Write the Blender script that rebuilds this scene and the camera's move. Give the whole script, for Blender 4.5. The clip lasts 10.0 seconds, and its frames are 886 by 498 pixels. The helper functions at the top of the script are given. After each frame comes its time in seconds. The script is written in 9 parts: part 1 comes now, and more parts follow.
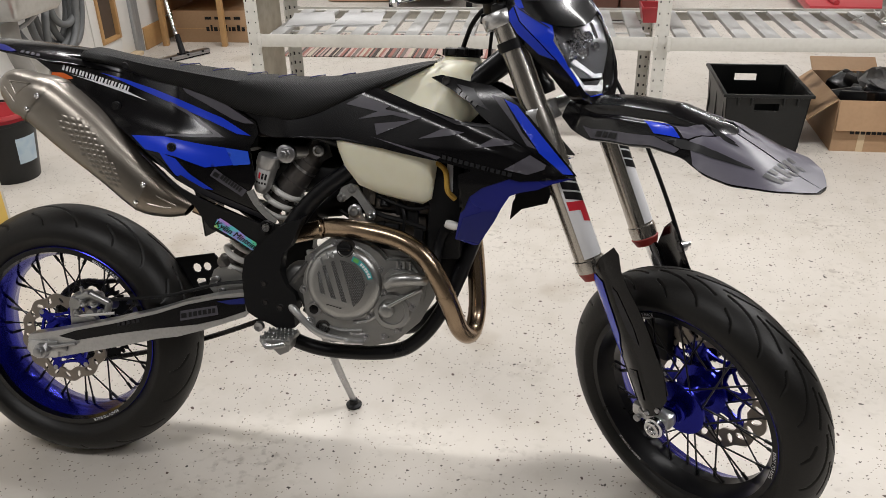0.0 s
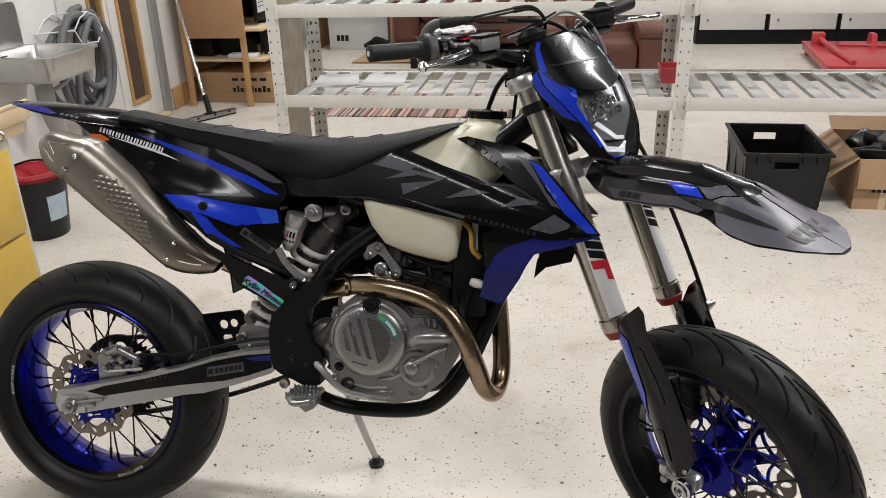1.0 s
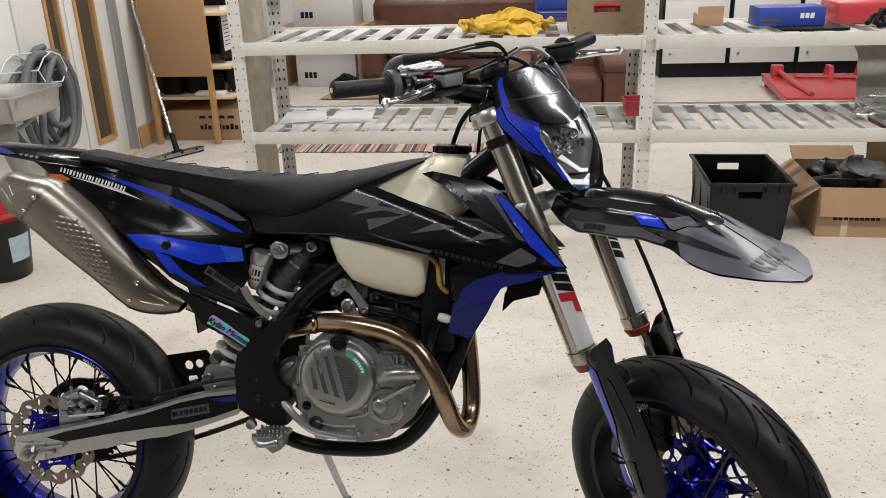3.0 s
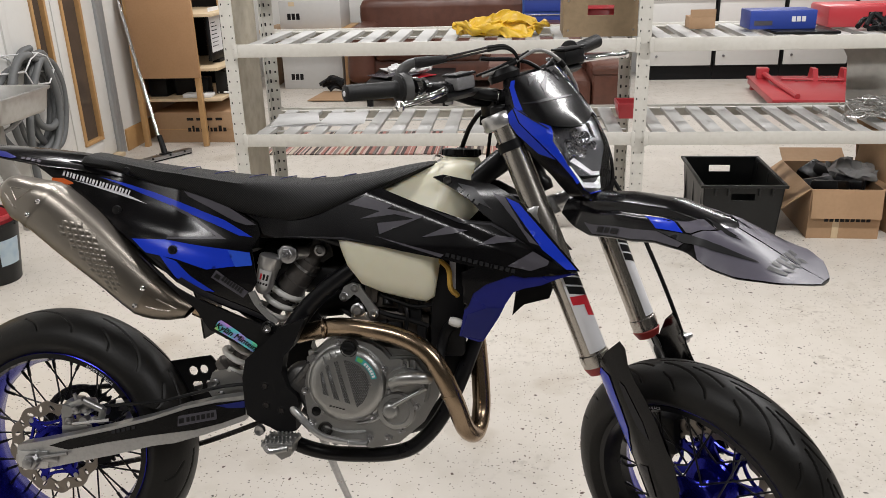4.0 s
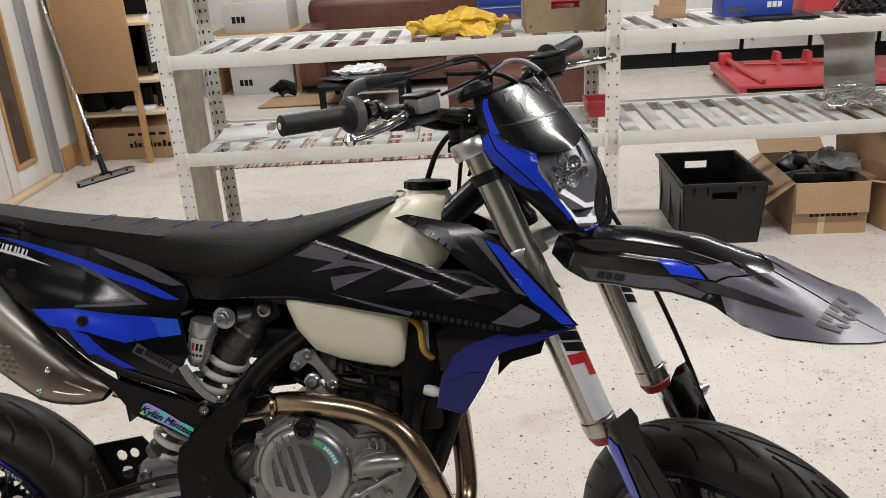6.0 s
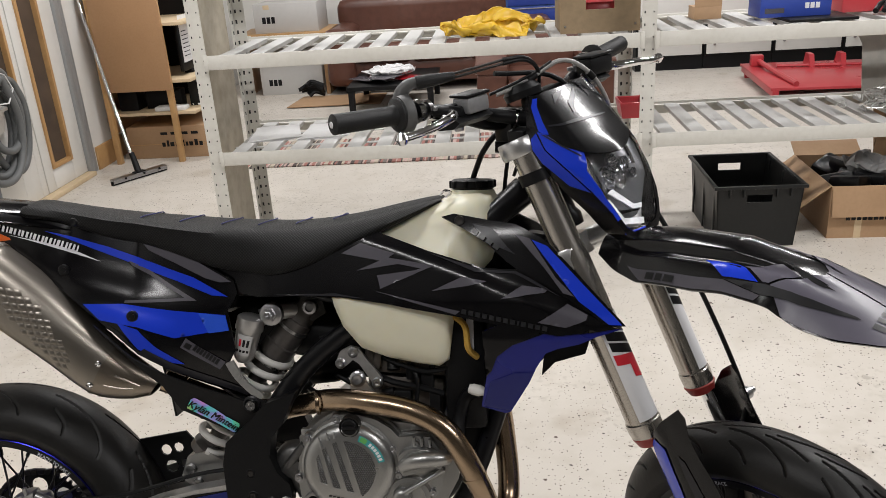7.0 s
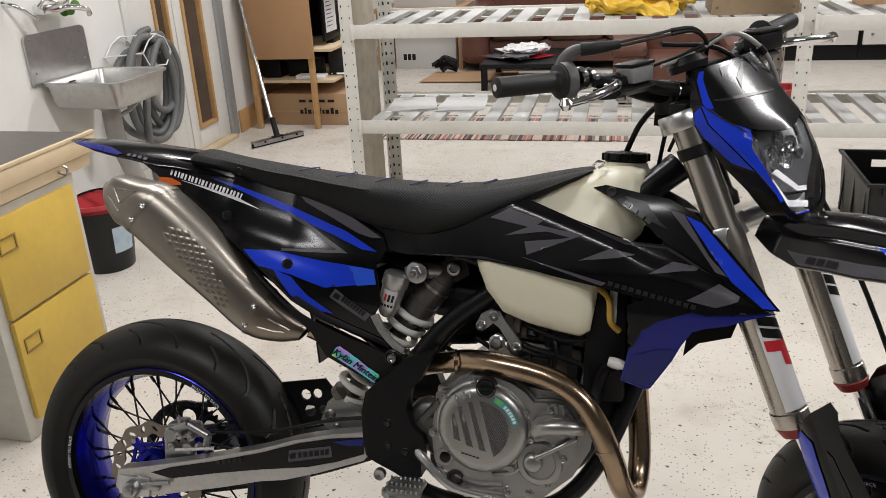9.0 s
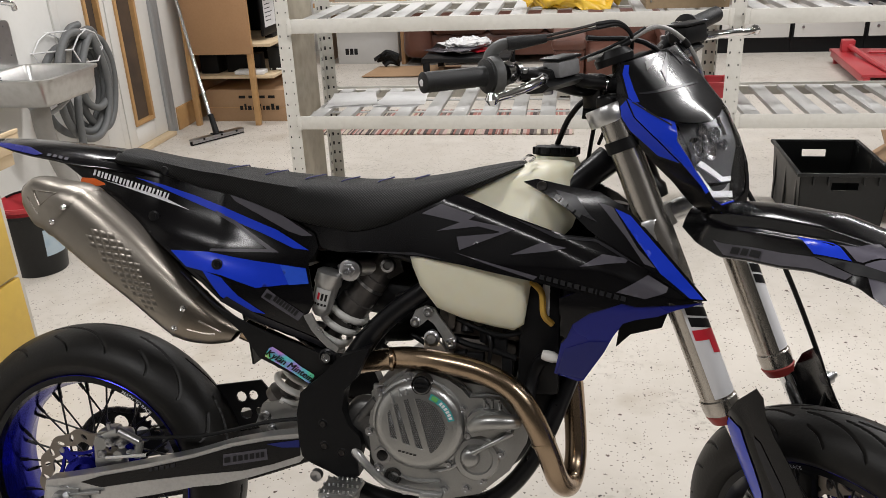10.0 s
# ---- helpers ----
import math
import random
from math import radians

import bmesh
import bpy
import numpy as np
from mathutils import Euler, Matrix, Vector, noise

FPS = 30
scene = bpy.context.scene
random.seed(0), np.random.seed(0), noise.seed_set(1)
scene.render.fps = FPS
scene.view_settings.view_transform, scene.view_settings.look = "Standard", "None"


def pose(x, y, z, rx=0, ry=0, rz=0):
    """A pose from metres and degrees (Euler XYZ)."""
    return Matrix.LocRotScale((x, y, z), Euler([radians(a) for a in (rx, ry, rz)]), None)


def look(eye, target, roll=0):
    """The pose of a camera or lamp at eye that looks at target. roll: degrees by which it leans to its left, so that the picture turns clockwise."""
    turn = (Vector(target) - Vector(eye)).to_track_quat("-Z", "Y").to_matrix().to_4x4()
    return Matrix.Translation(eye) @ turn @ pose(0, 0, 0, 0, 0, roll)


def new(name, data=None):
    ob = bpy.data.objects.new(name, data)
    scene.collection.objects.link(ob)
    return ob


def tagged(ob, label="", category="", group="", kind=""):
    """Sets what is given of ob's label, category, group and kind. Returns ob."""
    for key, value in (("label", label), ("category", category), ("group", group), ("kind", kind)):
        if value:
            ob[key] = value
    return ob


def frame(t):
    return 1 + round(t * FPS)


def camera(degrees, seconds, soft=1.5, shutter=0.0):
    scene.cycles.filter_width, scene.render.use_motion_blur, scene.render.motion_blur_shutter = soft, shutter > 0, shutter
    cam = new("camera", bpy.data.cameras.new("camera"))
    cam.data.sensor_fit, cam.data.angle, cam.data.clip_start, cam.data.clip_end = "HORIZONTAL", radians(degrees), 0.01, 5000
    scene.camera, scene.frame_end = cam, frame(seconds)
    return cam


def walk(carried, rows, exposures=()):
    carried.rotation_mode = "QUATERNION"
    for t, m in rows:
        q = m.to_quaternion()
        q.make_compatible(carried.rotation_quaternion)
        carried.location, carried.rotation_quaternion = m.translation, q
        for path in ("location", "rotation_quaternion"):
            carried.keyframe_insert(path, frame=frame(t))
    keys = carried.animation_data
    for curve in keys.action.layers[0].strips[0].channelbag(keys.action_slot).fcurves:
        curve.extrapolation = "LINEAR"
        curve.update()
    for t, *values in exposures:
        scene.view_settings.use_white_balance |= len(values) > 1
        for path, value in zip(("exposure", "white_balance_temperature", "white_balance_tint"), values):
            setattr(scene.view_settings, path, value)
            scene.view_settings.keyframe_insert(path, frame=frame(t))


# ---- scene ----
cam = camera(57.7, 10.0, 0.85)
TURN = pose(0, 0, 0, 0, 0, 7.0)  # the room stands square to the axes
PATH = [
    (0, (0.034, 0.052, 1.385), (0.011, 1.826, 0.462), -1.3),
    (0.5, (0.025, 0.044, 1.393), (-0.019, 1.856, 0.547), -1.5),
    (1, (0.021, 0.037, 1.397), (-0.046, 1.87, 0.601), -1.7),
    (1.5, (0.018, 0.032, 1.398), (-0.05, 1.879, 0.634), -1.8),
    (2, (0.023, 0.039, 1.396), (-0.027, 1.895, 0.653), -1.8),
    (2.5, (0.025, 0.042, 1.397), (-0.001, 1.905, 0.668), -1.8),
    (3, (0.032, 0.044, 1.396), (0.036, 1.909, 0.676), -1.9),
    (4.5, (-0.047, 0.062, 1.4), (0.048, 1.926, 0.682), -2.1),
    (5, (-0.008, 0.215, 1.384), (0.14, 2.068, 0.647), -3.1),
    (6.5, (-0.04, 0.36, 1.397), (0.084, 2.217, 0.665), -4.0),
    (7, (-0.06, 0.351, 1.395), (0.021, 2.212, 0.666), -3.7),
    (7.5, (-0.082, 0.331, 1.395), (-0.083, 2.196, 0.672), -3.3),
    (8, (-0.095, 0.326, 1.389), (-0.18, 2.186, 0.66), -3.2),
    (8.5, (-0.107, 0.325, 1.384), (-0.263, 2.175, 0.642), -2.9),
    (9, (-0.12, 0.328, 1.377), (-0.322, 2.168, 0.621), -2.8),
    (9.5, (-0.115, 0.33, 1.375), (-0.294, 2.168, 0.606), -2.6),
    (10, (-0.091, 0.34, 1.375), (-0.168, 2.182, 0.601), -2.5),
]
walk(cam, [(t, TURN @ look(eye, target, roll)) for t, eye, target, roll in PATH])

# ---- light ----
world = bpy.data.worlds.new("world")
scene.world = world
world.use_nodes = True
world.node_tree.nodes["Background"].inputs[0].default_value = (0.9, 0.93, 1.0, 1)
world.node_tree.nodes["Background"].inputs[1].default_value = 0.04
scene.view_settings.exposure = 0.0


def tube_light(x, y, z, sx, sy, watts):
    lamp = bpy.data.lights.new("ceiling_tube_light", "AREA")
    lamp.shape, lamp.size, lamp.size_y, lamp.energy = "RECTANGLE", sx, sy, watts
    lamp.color = (1.0, 0.98, 0.975)
    ob = new("ceiling_tube_light", lamp)
    ob.matrix_world = pose(x, y, z)
    return ob


for lx, ly, power in ((-1.2, 0.1, 30), (1.9, 0.1, 44), (-1.2, 2.6, 56), (1.9, 2.6, 70), (-1.2, 5.0, 47), (1.9, 5.0, 47), (-1.2, 7.4, 41), (1.9, 7.4, 41)):
    tube_light(lx, ly, 2.93, 1.5, 0.16, power)


# ---- materials ----
def material(name, color, rough=0.5, metal=0.0, grain=0.0, scale=60.0, bump=0.0, color2=None, coat=0.0, stain=0.0, spec=0.5, wear=0.0):
    """A surface with grain and stains at two sizes, in object space."""
    m = bpy.data.materials.new(name)
    m.use_nodes = True
    nt = m.node_tree
    b = nt.nodes["Principled BSDF"]
    b.inputs["Roughness"].default_value = rough
    b.inputs["Metallic"].default_value = metal
    b.inputs["Coat Weight"].default_value = coat
    b.inputs["Coat Roughness"].default_value = 0.08
    b.inputs["Specular IOR Level"].default_value = spec
    b.inputs["Base Color"].default_value = (*color, 1)
    if not (grain or bump or stain or color2):
        return m
    tc = nt.nodes.new("ShaderNodeTexCoord")
    fine = nt.nodes.new("ShaderNodeTexNoise")
    fine.inputs["Scale"].default_value, fine.inputs["Detail"].default_value = scale, 4
    nt.links.new(tc.outputs["Object"], fine.inputs["Vector"])
    wide = nt.nodes.new("ShaderNodeTexNoise")
    wide.inputs["Scale"].default_value, wide.inputs["Detail"].default_value = scale / 14, 3
    nt.links.new(tc.outputs["Object"], wide.inputs["Vector"])
    other = color2 or tuple(c * 0.55 for c in color)
    mix1 = nt.nodes.new("ShaderNodeMix")
    mix1.data_type = "RGBA"
    mix1.inputs[6].default_value, mix1.inputs[7].default_value = (*color, 1), (*other, 1)
    k1 = nt.nodes.new("ShaderNodeMapRange")
    k1.inputs[1].default_value, k1.inputs[2].default_value, k1.inputs[4].default_value = 0.42, 0.75, max(grain, 0.001)
    nt.links.new(fine.outputs[0], k1.inputs[0])
    nt.links.new(k1.outputs[0], mix1.inputs[0])
    mix2 = nt.nodes.new("ShaderNodeMix")
    mix2.data_type = "RGBA"
    k2 = nt.nodes.new("ShaderNodeMapRange")
    k2.inputs[1].default_value, k2.inputs[2].default_value, k2.inputs[4].default_value = 0.45, 0.72, stain
    nt.links.new(wide.outputs[0], k2.inputs[0])
    nt.links.new(k2.outputs[0], mix2.inputs[0])
    nt.links.new(mix1.outputs[2], mix2.inputs[6])
    mix2.inputs[7].default_value = (*other, 1)
    nt.links.new(mix2.outputs[2], b.inputs["Base Color"])
    k3 = nt.nodes.new("ShaderNodeMapRange")
    k3.inputs[3].default_value, k3.inputs[4].default_value = max(rough - 0.1, 0.02), min(rough + 0.12, 1)
    nt.links.new(wide.outputs[0], k3.inputs[0])
    nt.links.new(k3.outputs[0], b.inputs["Roughness"])
    if bump:
        bp = nt.nodes.new("ShaderNodeBump")
        bp.inputs["Strength"].default_value, bp.inputs["Distance"].default_value = bump, 0.002
        nt.links.new(fine.outputs[0], bp.inputs["Height"])
        nt.links.new(bp.outputs[0], b.inputs["Normal"])
    return m


M_BLACK = material("black_plastic", (0.003, 0.0028, 0.0034), 0.165, 0, 0.3, 90, 0.008, (0.0042, 0.004, 0.005), spec=0.38)
M_MATT = material("matt_black", (0.006, 0.006, 0.0065), 0.42, 0, 0.5, 200, 0.12, (0.008, 0.008, 0.009), spec=0.2)
M_FRAME = material("black_powder_coat", (0.005, 0.005, 0.006), 0.3, 0, 0.3, 300, 0.05, (0.008, 0.008, 0.009), spec=0.28)
M_BLUE = material("blue_decal", (0.012, 0.043, 0.55), 0.2, 0.0, 0.15, 80, 0.0, (0.010, 0.035, 0.45), spec=0.28)
M_GREY = material("grey_decal", (0.075, 0.071, 0.084), 0.24, 0, 0.2, 80, 0, (0.06, 0.057, 0.068), spec=0.28)
M_DARKGREY = material("dark_grey_decal", (0.020, 0.0195, 0.023), 0.24, 0, 0.2, 80, 0, (0.016, 0.016, 0.018), spec=0.28)
M_SILVERGREY = material("fender_grey_decal", (0.088, 0.082, 0.105), 0.32, 0.0, 0.2, 80, 0, (0.072, 0.068, 0.085), spec=0.4)
M_WHITE = material("white_decal", (0.72, 0.72, 0.74), 0.35, 0, 0.1, 80, 0, (0.6, 0.6, 0.62))
M_RED = material("red_decal", (0.55, 0.02, 0.035), 0.35, 0, 0.1, 80, 0)
M_RUBBER = material("tyre_rubber", (0.0062, 0.0058, 0.0054), 0.44, 0, 0.6, 130, 0.2, (0.010, 0.0092, 0.0082), 0, 0.5, spec=0.30)
M_GRIP = material("grip_rubber", (0.010, 0.010, 0.0105), 0.5, 0, 0.5, 500, 0.4, (0.02, 0.02, 0.02), spec=0.35)
M_RIM = material("blue_anodised", (0.016, 0.019, 0.30), 0.2, 0.85, 0.2, 50, 0, (0.010, 0.013, 0.21))
M_SPOKE = material("black_spoke", (0.008, 0.008, 0.009), 0.3, 0.2)
M_ALU = material("brushed_aluminium", (0.60, 0.60, 0.60), 0.3, 0.9, 0.4, 150, 0.05, (0.42, 0.42, 0.42), 0, 0.25)
M_CAST = material("cast_aluminium", (0.37, 0.37, 0.362), 0.32, 0.88, 0.3, 320, 0.12, (0.29, 0.29, 0.285), 0, 0.3)
M_CASTDARK = material("dark_cast_metal", (0.026, 0.023, 0.021), 0.45, 0.5, 0.5, 200, 0.3, (0.03, 0.028, 0.027), 0, 0.4)
M_CHROME = material("chrome", (0.75, 0.75, 0.76), 0.12, 1.0)
M_STEEL = material("bare_steel", (0.42, 0.42, 0.43), 0.3, 1.0, 0.4, 120, 0.05, (0.28, 0.28, 0.28), 0, 0.3)
M_DISC = material("brake_disc_steel", (0.26, 0.23, 0.20), 0.35, 0.9, 0.4, 120, 0.05, (0.25, 0.22, 0.2), 0, 0.4)
M_TITAN = material("titanium", (0.29, 0.265, 0.232), 0.33, 0.9, 0.35, 60, 0.03, (0.28, 0.245, 0.21), 0, 0.4)
M_HEADER = material("heat_tinted_steel", (0.42, 0.315, 0.215), 0.22, 1.0, 0.4, 40, 0.02, (0.27, 0.20, 0.14), 0, 0.6)
M_FORK = material("fork_tube_metal", (0.50, 0.47, 0.43), 0.24, 0.95, 0.3, 90, 0.02, (0.40, 0.375, 0.34), 0, 0.3)
M_TANK = material("cream_tank_plastic", (0.66, 0.635, 0.50), 0.36, 0, 0.2, 40, 0.03, (0.60, 0.55, 0.38), 0, 0.35)
M_TANK.node_tree.nodes["Principled BSDF"].inputs["Subsurface Weight"].default_value = 0.25
M_TANK.node_tree.nodes["Principled BSDF"].inputs["Subsurface Radius"].default_value = (0.02, 0.015, 0.008)
M_SPRING = material("white_spring_paint", (0.62, 0.61, 0.58), 0.35, 0, 0.2, 120, 0.02, (0.5, 0.48, 0.45), 0, 0.3)
M_ORANGE = material("orange_plastic", (0.75, 0.14, 0.02), 0.35, 0, 0.2, 80)
M_REDRING = material("red_wiper", (0.27, 0.022, 0.018), 0.45)
M_TEAL = material("teal_sticker", (0.05, 0.32, 0.33), 0.35)
M_TEXT = material("black_print", (0.006, 0.006, 0.007), 0.4, spec=0.3)
M_LAMP = material("lamp_reflector", (0.72, 0.72, 0.74), 0.12, 1.0)
M_HOLOGRAM = bpy.data.materials.new("hologram_foil")
M_HOLOGRAM.use_nodes = True
_nt = M_HOLOGRAM.node_tree
_tc = _nt.nodes.new("ShaderNodeTexCoord")
_wv = _nt.nodes.new("ShaderNodeTexNoise")
_wv.inputs["Scale"].default_value = 22
_rp = _nt.nodes.new("ShaderNodeValToRGB")
_stops = ((0.34, (0.85, 0.30, 0.85)), (0.43, (0.35, 0.40, 0.95)), (0.5, (0.10, 0.80, 0.75)), (0.57, (0.25, 0.90, 0.30)), (0.66, (0.90, 0.80, 0.35)))
while len(_rp.color_ramp.elements) < len(_stops):
    _rp.color_ramp.elements.new(0.5)
for _e, (_p, _c) in zip(_rp.color_ramp.elements, _stops):
    _e.position, _e.color = _p, (*_c, 1)
_nt.links.new(_tc.outputs["Object"], _wv.inputs["Vector"])
_nt.links.new(_wv.outputs[0], _rp.inputs[0])
_nt.links.new(_rp.outputs[0], _nt.nodes["Principled BSDF"].inputs["Base Color"])
_nt.nodes["Principled BSDF"].inputs["Roughness"].default_value = 0.25
_nt.nodes["Principled BSDF"].inputs["Metallic"].default_value = 0.3


def glass_material(name, rough=0.02, tint=(0.95, 0.96, 0.97)):
    m = bpy.data.materials.new(name)
    m.use_nodes = True
    b = m.node_tree.nodes["Principled BSDF"]
    b.inputs["Base Color"].default_value = (*tint, 1)
    b.inputs["Roughness"].default_value = rough
    b.inputs["Transmission Weight"].default_value = 1.0
    b.inputs["IOR"].default_value = 1.3
    return m


M_LENS = glass_material("clear_lens")


# ---- building helpers ----
def finish(bm, smooth=40):
    """Smooth faces with sharp edges past the angle."""
    bmesh.ops.recalc_face_normals(bm, faces=bm.faces)
    for f in bm.faces:
        f.smooth = True
    lim = radians(smooth)
    for e in bm.edges:
        if len(e.link_faces) == 2 and e.calc_face_angle(0) > lim:
            e.smooth = False
    return bm


def as_mesh(name, bm, mat, smooth=40):
    finish(bm, smooth)
    me = bpy.data.meshes.new(name)
    bm.to_mesh(me)
    bm.free()
    for m in mat if isinstance(mat, (list, tuple)) else [mat]:
        me.materials.append(m)
    return me


def part(name, bm, mat, parent, label="", smooth=40):
    ob = new(name, as_mesh(name, bm, mat, smooth))
    ob.parent = parent
    return tagged(ob, label)


def thing(name, label, category, group="", kind="", m=None):
    ob = new(name)
    ob.empty_display_size = 0.1
    if m is not None:
        ob.matrix_world = m
    return tagged(ob, label, category, group, kind)


def solid(name, bm, mat, label, category, group="", kind="", m=None, smooth=40):
    ob = new(name, as_mesh(name, bm, mat, smooth))
    if m is not None:
        ob.matrix_world = m
    return tagged(ob, label, category, group, kind)


def add_box(bm, lo, hi, bevel=0.0, m=None, segs=2):
    c = [(a + b) / 2 for a, b in zip(lo, hi)]
    d = [abs(b - a) for a, b in zip(lo, hi)]
    g = bmesh.ops.create_cube(bm, size=1.0, matrix=Matrix.Translation(c) @ Matrix.Diagonal((*d, 1)))
    vs = g["verts"]
    if bevel:
        es = list({e for v in vs for e in v.link_edges})
        r = bmesh.ops.bevel(bm, geom=es, offset=min(bevel, min(d) * 0.45), segments=segs, affect="EDGES", profile=0.5)
        vs = list({v for f in r["faces"] for v in f.verts} | {v for v in vs if v.is_valid})
    if m is not None:
        bmesh.ops.transform(bm, matrix=m, verts=vs)
    return bm


def box(lo, hi, bevel=0.0, m=None):
    return add_box(bmesh.new(), lo, hi, bevel, m)


def basis(d):
    d = Vector(d).normalized()
    a = Vector((0, 0, 1)) if abs(d.z) < 0.9 else Vector((1, 0, 0))
    u = d.cross(a).normalized()
    return u, d.cross(u).normalized()


def add_lathe(bm, start, axis, profile, segs=24, closed=False):
    """Turn a profile of (distance along axis, radius) round the axis."""
    start, d = Vector(start), Vector(axis).normalized()
    u, w = basis(d)
    rings = []
    for s, r in profile:
        if r < 1e-6:
            rings.append([bm.verts.new(start + d * s)])
        else:
            rings.append([bm.verts.new(start + d * s + (u * math.cos(k) + w * math.sin(k)) * r) for k in (2 * math.pi * i / segs for i in range(segs))])
    pairs = list(zip(rings, rings[1:])) + ([(rings[-1], rings[0])] if closed else [])
    for a, b in pairs:
        for i in range(segs):
            j = (i + 1) % segs
            f = [a[i % len(a)], a[j % len(a)], b[j % len(b)], b[i % len(b)]]
            f = list(dict.fromkeys(f))
            if len(f) > 2:
                bm.faces.new(f)
    return bm


def lathe(start, axis, profile, segs=24, closed=False):
    return add_lathe(bmesh.new(), start, axis, profile, segs, closed)


def add_rod(bm, p, q, r, segs=12, r2=None):
    p, q = Vector(p), Vector(q)
    n = (q - p).length
    return add_lathe(bm, p, q - p, [(0, 0), (0, r), (n, r if r2 is None else r2), (n, 0)], segs)


def rod(p, q, r, segs=12, r2=None):
    return add_rod(bmesh.new(), p, q, r, segs, r2)


def spline(pts, n):
    """Catmull-Rom through the points, n steps a span."""
    pts = [Vector(p) for p in pts]
    if len(pts) < 3:
        return [pts[0].lerp(pts[-1], i / n) for i in range(n + 1)]
    ext = [pts[0] * 2 - pts[1]] + pts + [pts[-1] * 2 - pts[-2]]
    out = []
    for i in range(1, len(ext) - 2):
        a, b, c, d = ext[i - 1 : i + 3]
        for k in range(n):
            t = k / n
            out.append(0.5 * (2 * b + (c - a) * t + (2 * a - 5 * b + 4 * c - d) * t * t + (3 * b - a - 3 * c + d) * t**3))
    return out + [pts[-1]]


def add_tube(bm, pts, r, segs=12, n=6, caps=True, smooth=True, flat=1.0):
    """A tube along a curve; r is one radius or one for each point."""
    line = spline(pts, n) if smooth else [Vector(p) for p in pts]
    count = len(line)
    radii = [r] * count
    if isinstance(r, (list, tuple)):
        radii = [float(np.interp(i / (count - 1) * (len(r) - 1), range(len(r)), r)) for i in range(count)]
    d = (line[1] - line[0]).normalized()
    u, w = basis(d)
    rings = []
    for i, p in enumerate(line):
        t = (line[min(i + 1, count - 1)] - line[max(i - 1, 0)]).normalized()
        u = (u - t * u.dot(t)).normalized()
        w = t.cross(u)
        rings.append([bm.verts.new(p + (u * math.cos(k) + w * math.sin(k) * flat) * radii[i]) for k in (2 * math.pi * j / segs for j in range(segs))])
    for a, b in zip(rings, rings[1:]):
        for j in range(segs):
            bm.faces.new((a[j], a[(j + 1) % segs], b[(j + 1) % segs], b[j]))
    if caps:
        bm.faces.new(rings[0])
        bm.faces.new(rings[-1])
    return bm


def tube(pts, r, segs=12, n=6, caps=True, smooth=True, flat=1.0):
    return add_tube(bmesh.new(), pts, r, segs, n, caps, smooth, flat)


def add_loft(bm, rings, caps=True):
    """Skin closed rings of equal length."""
    vs = [[bm.verts.new(p) for p in ring] for ring in rings]
    n = len(vs[0])
    for a, b in zip(vs, vs[1:]):
        for j in range(n):
            bm.faces.new((a[j], a[(j + 1) % n], b[(j + 1) % n], b[j]))
    if caps:
        for ring in (vs[0], vs[-1]):
            c = bm.verts.new(sum((v.co for v in ring), Vector()) / n)
            for j in range(n):
                bm.faces.new((ring[j], ring[(j + 1) % n], c))
    return bm


def add_plate(bm, outline, holes, y0, y1, fmap=None):
    """A flat plate with holes, cut out in x and z and given its thickness along y."""
    fmap = fmap or (lambda x, y, z: (x, y, z))
    loops, edges = [], []
    t = bmesh.new()
    for loop in [outline] + list(holes):
        vs = [t.verts.new((x, 0, z)) for x, z in loop]
        loops.append(vs)
        edges += [t.edges.new((vs[i], vs[(i + 1) % len(vs)])) for i in range(len(vs))]
    bmesh.ops.triangle_fill(t, use_beauty=True, edges=edges, normal=(0, 1, 0))
    t.verts.index_update()
    front = [bm.verts.new(fmap(v.co.x, y0, v.co.z)) for v in t.verts]
    back = [bm.verts.new(fmap(v.co.x, y1, v.co.z)) for v in t.verts]
    for f in t.faces:
        ids = [v.index for v in f.verts]
        bm.faces.new([front[i] for i in ids])
        bm.faces.new([back[i] for i in reversed(ids)])
    for vs in loops:
        for i in range(len(vs)):
            a, b = vs[i].index, vs[(i + 1) % len(vs)].index
            bm.faces.new((front[a], front[b], back[b], back[a]))
    t.free()
    return bm


def plate(outline, holes, y0, y1, fmap=None):
    return add_plate(bmesh.new(), outline, holes, y0, y1, fmap)


def circle(cx, cz, r, n=12, a0=0.0):
    return [(cx + r * math.cos(a0 + 2 * math.pi * i / n), cz + r * math.sin(a0 + 2 * math.pi * i / n)) for i in range(n)]


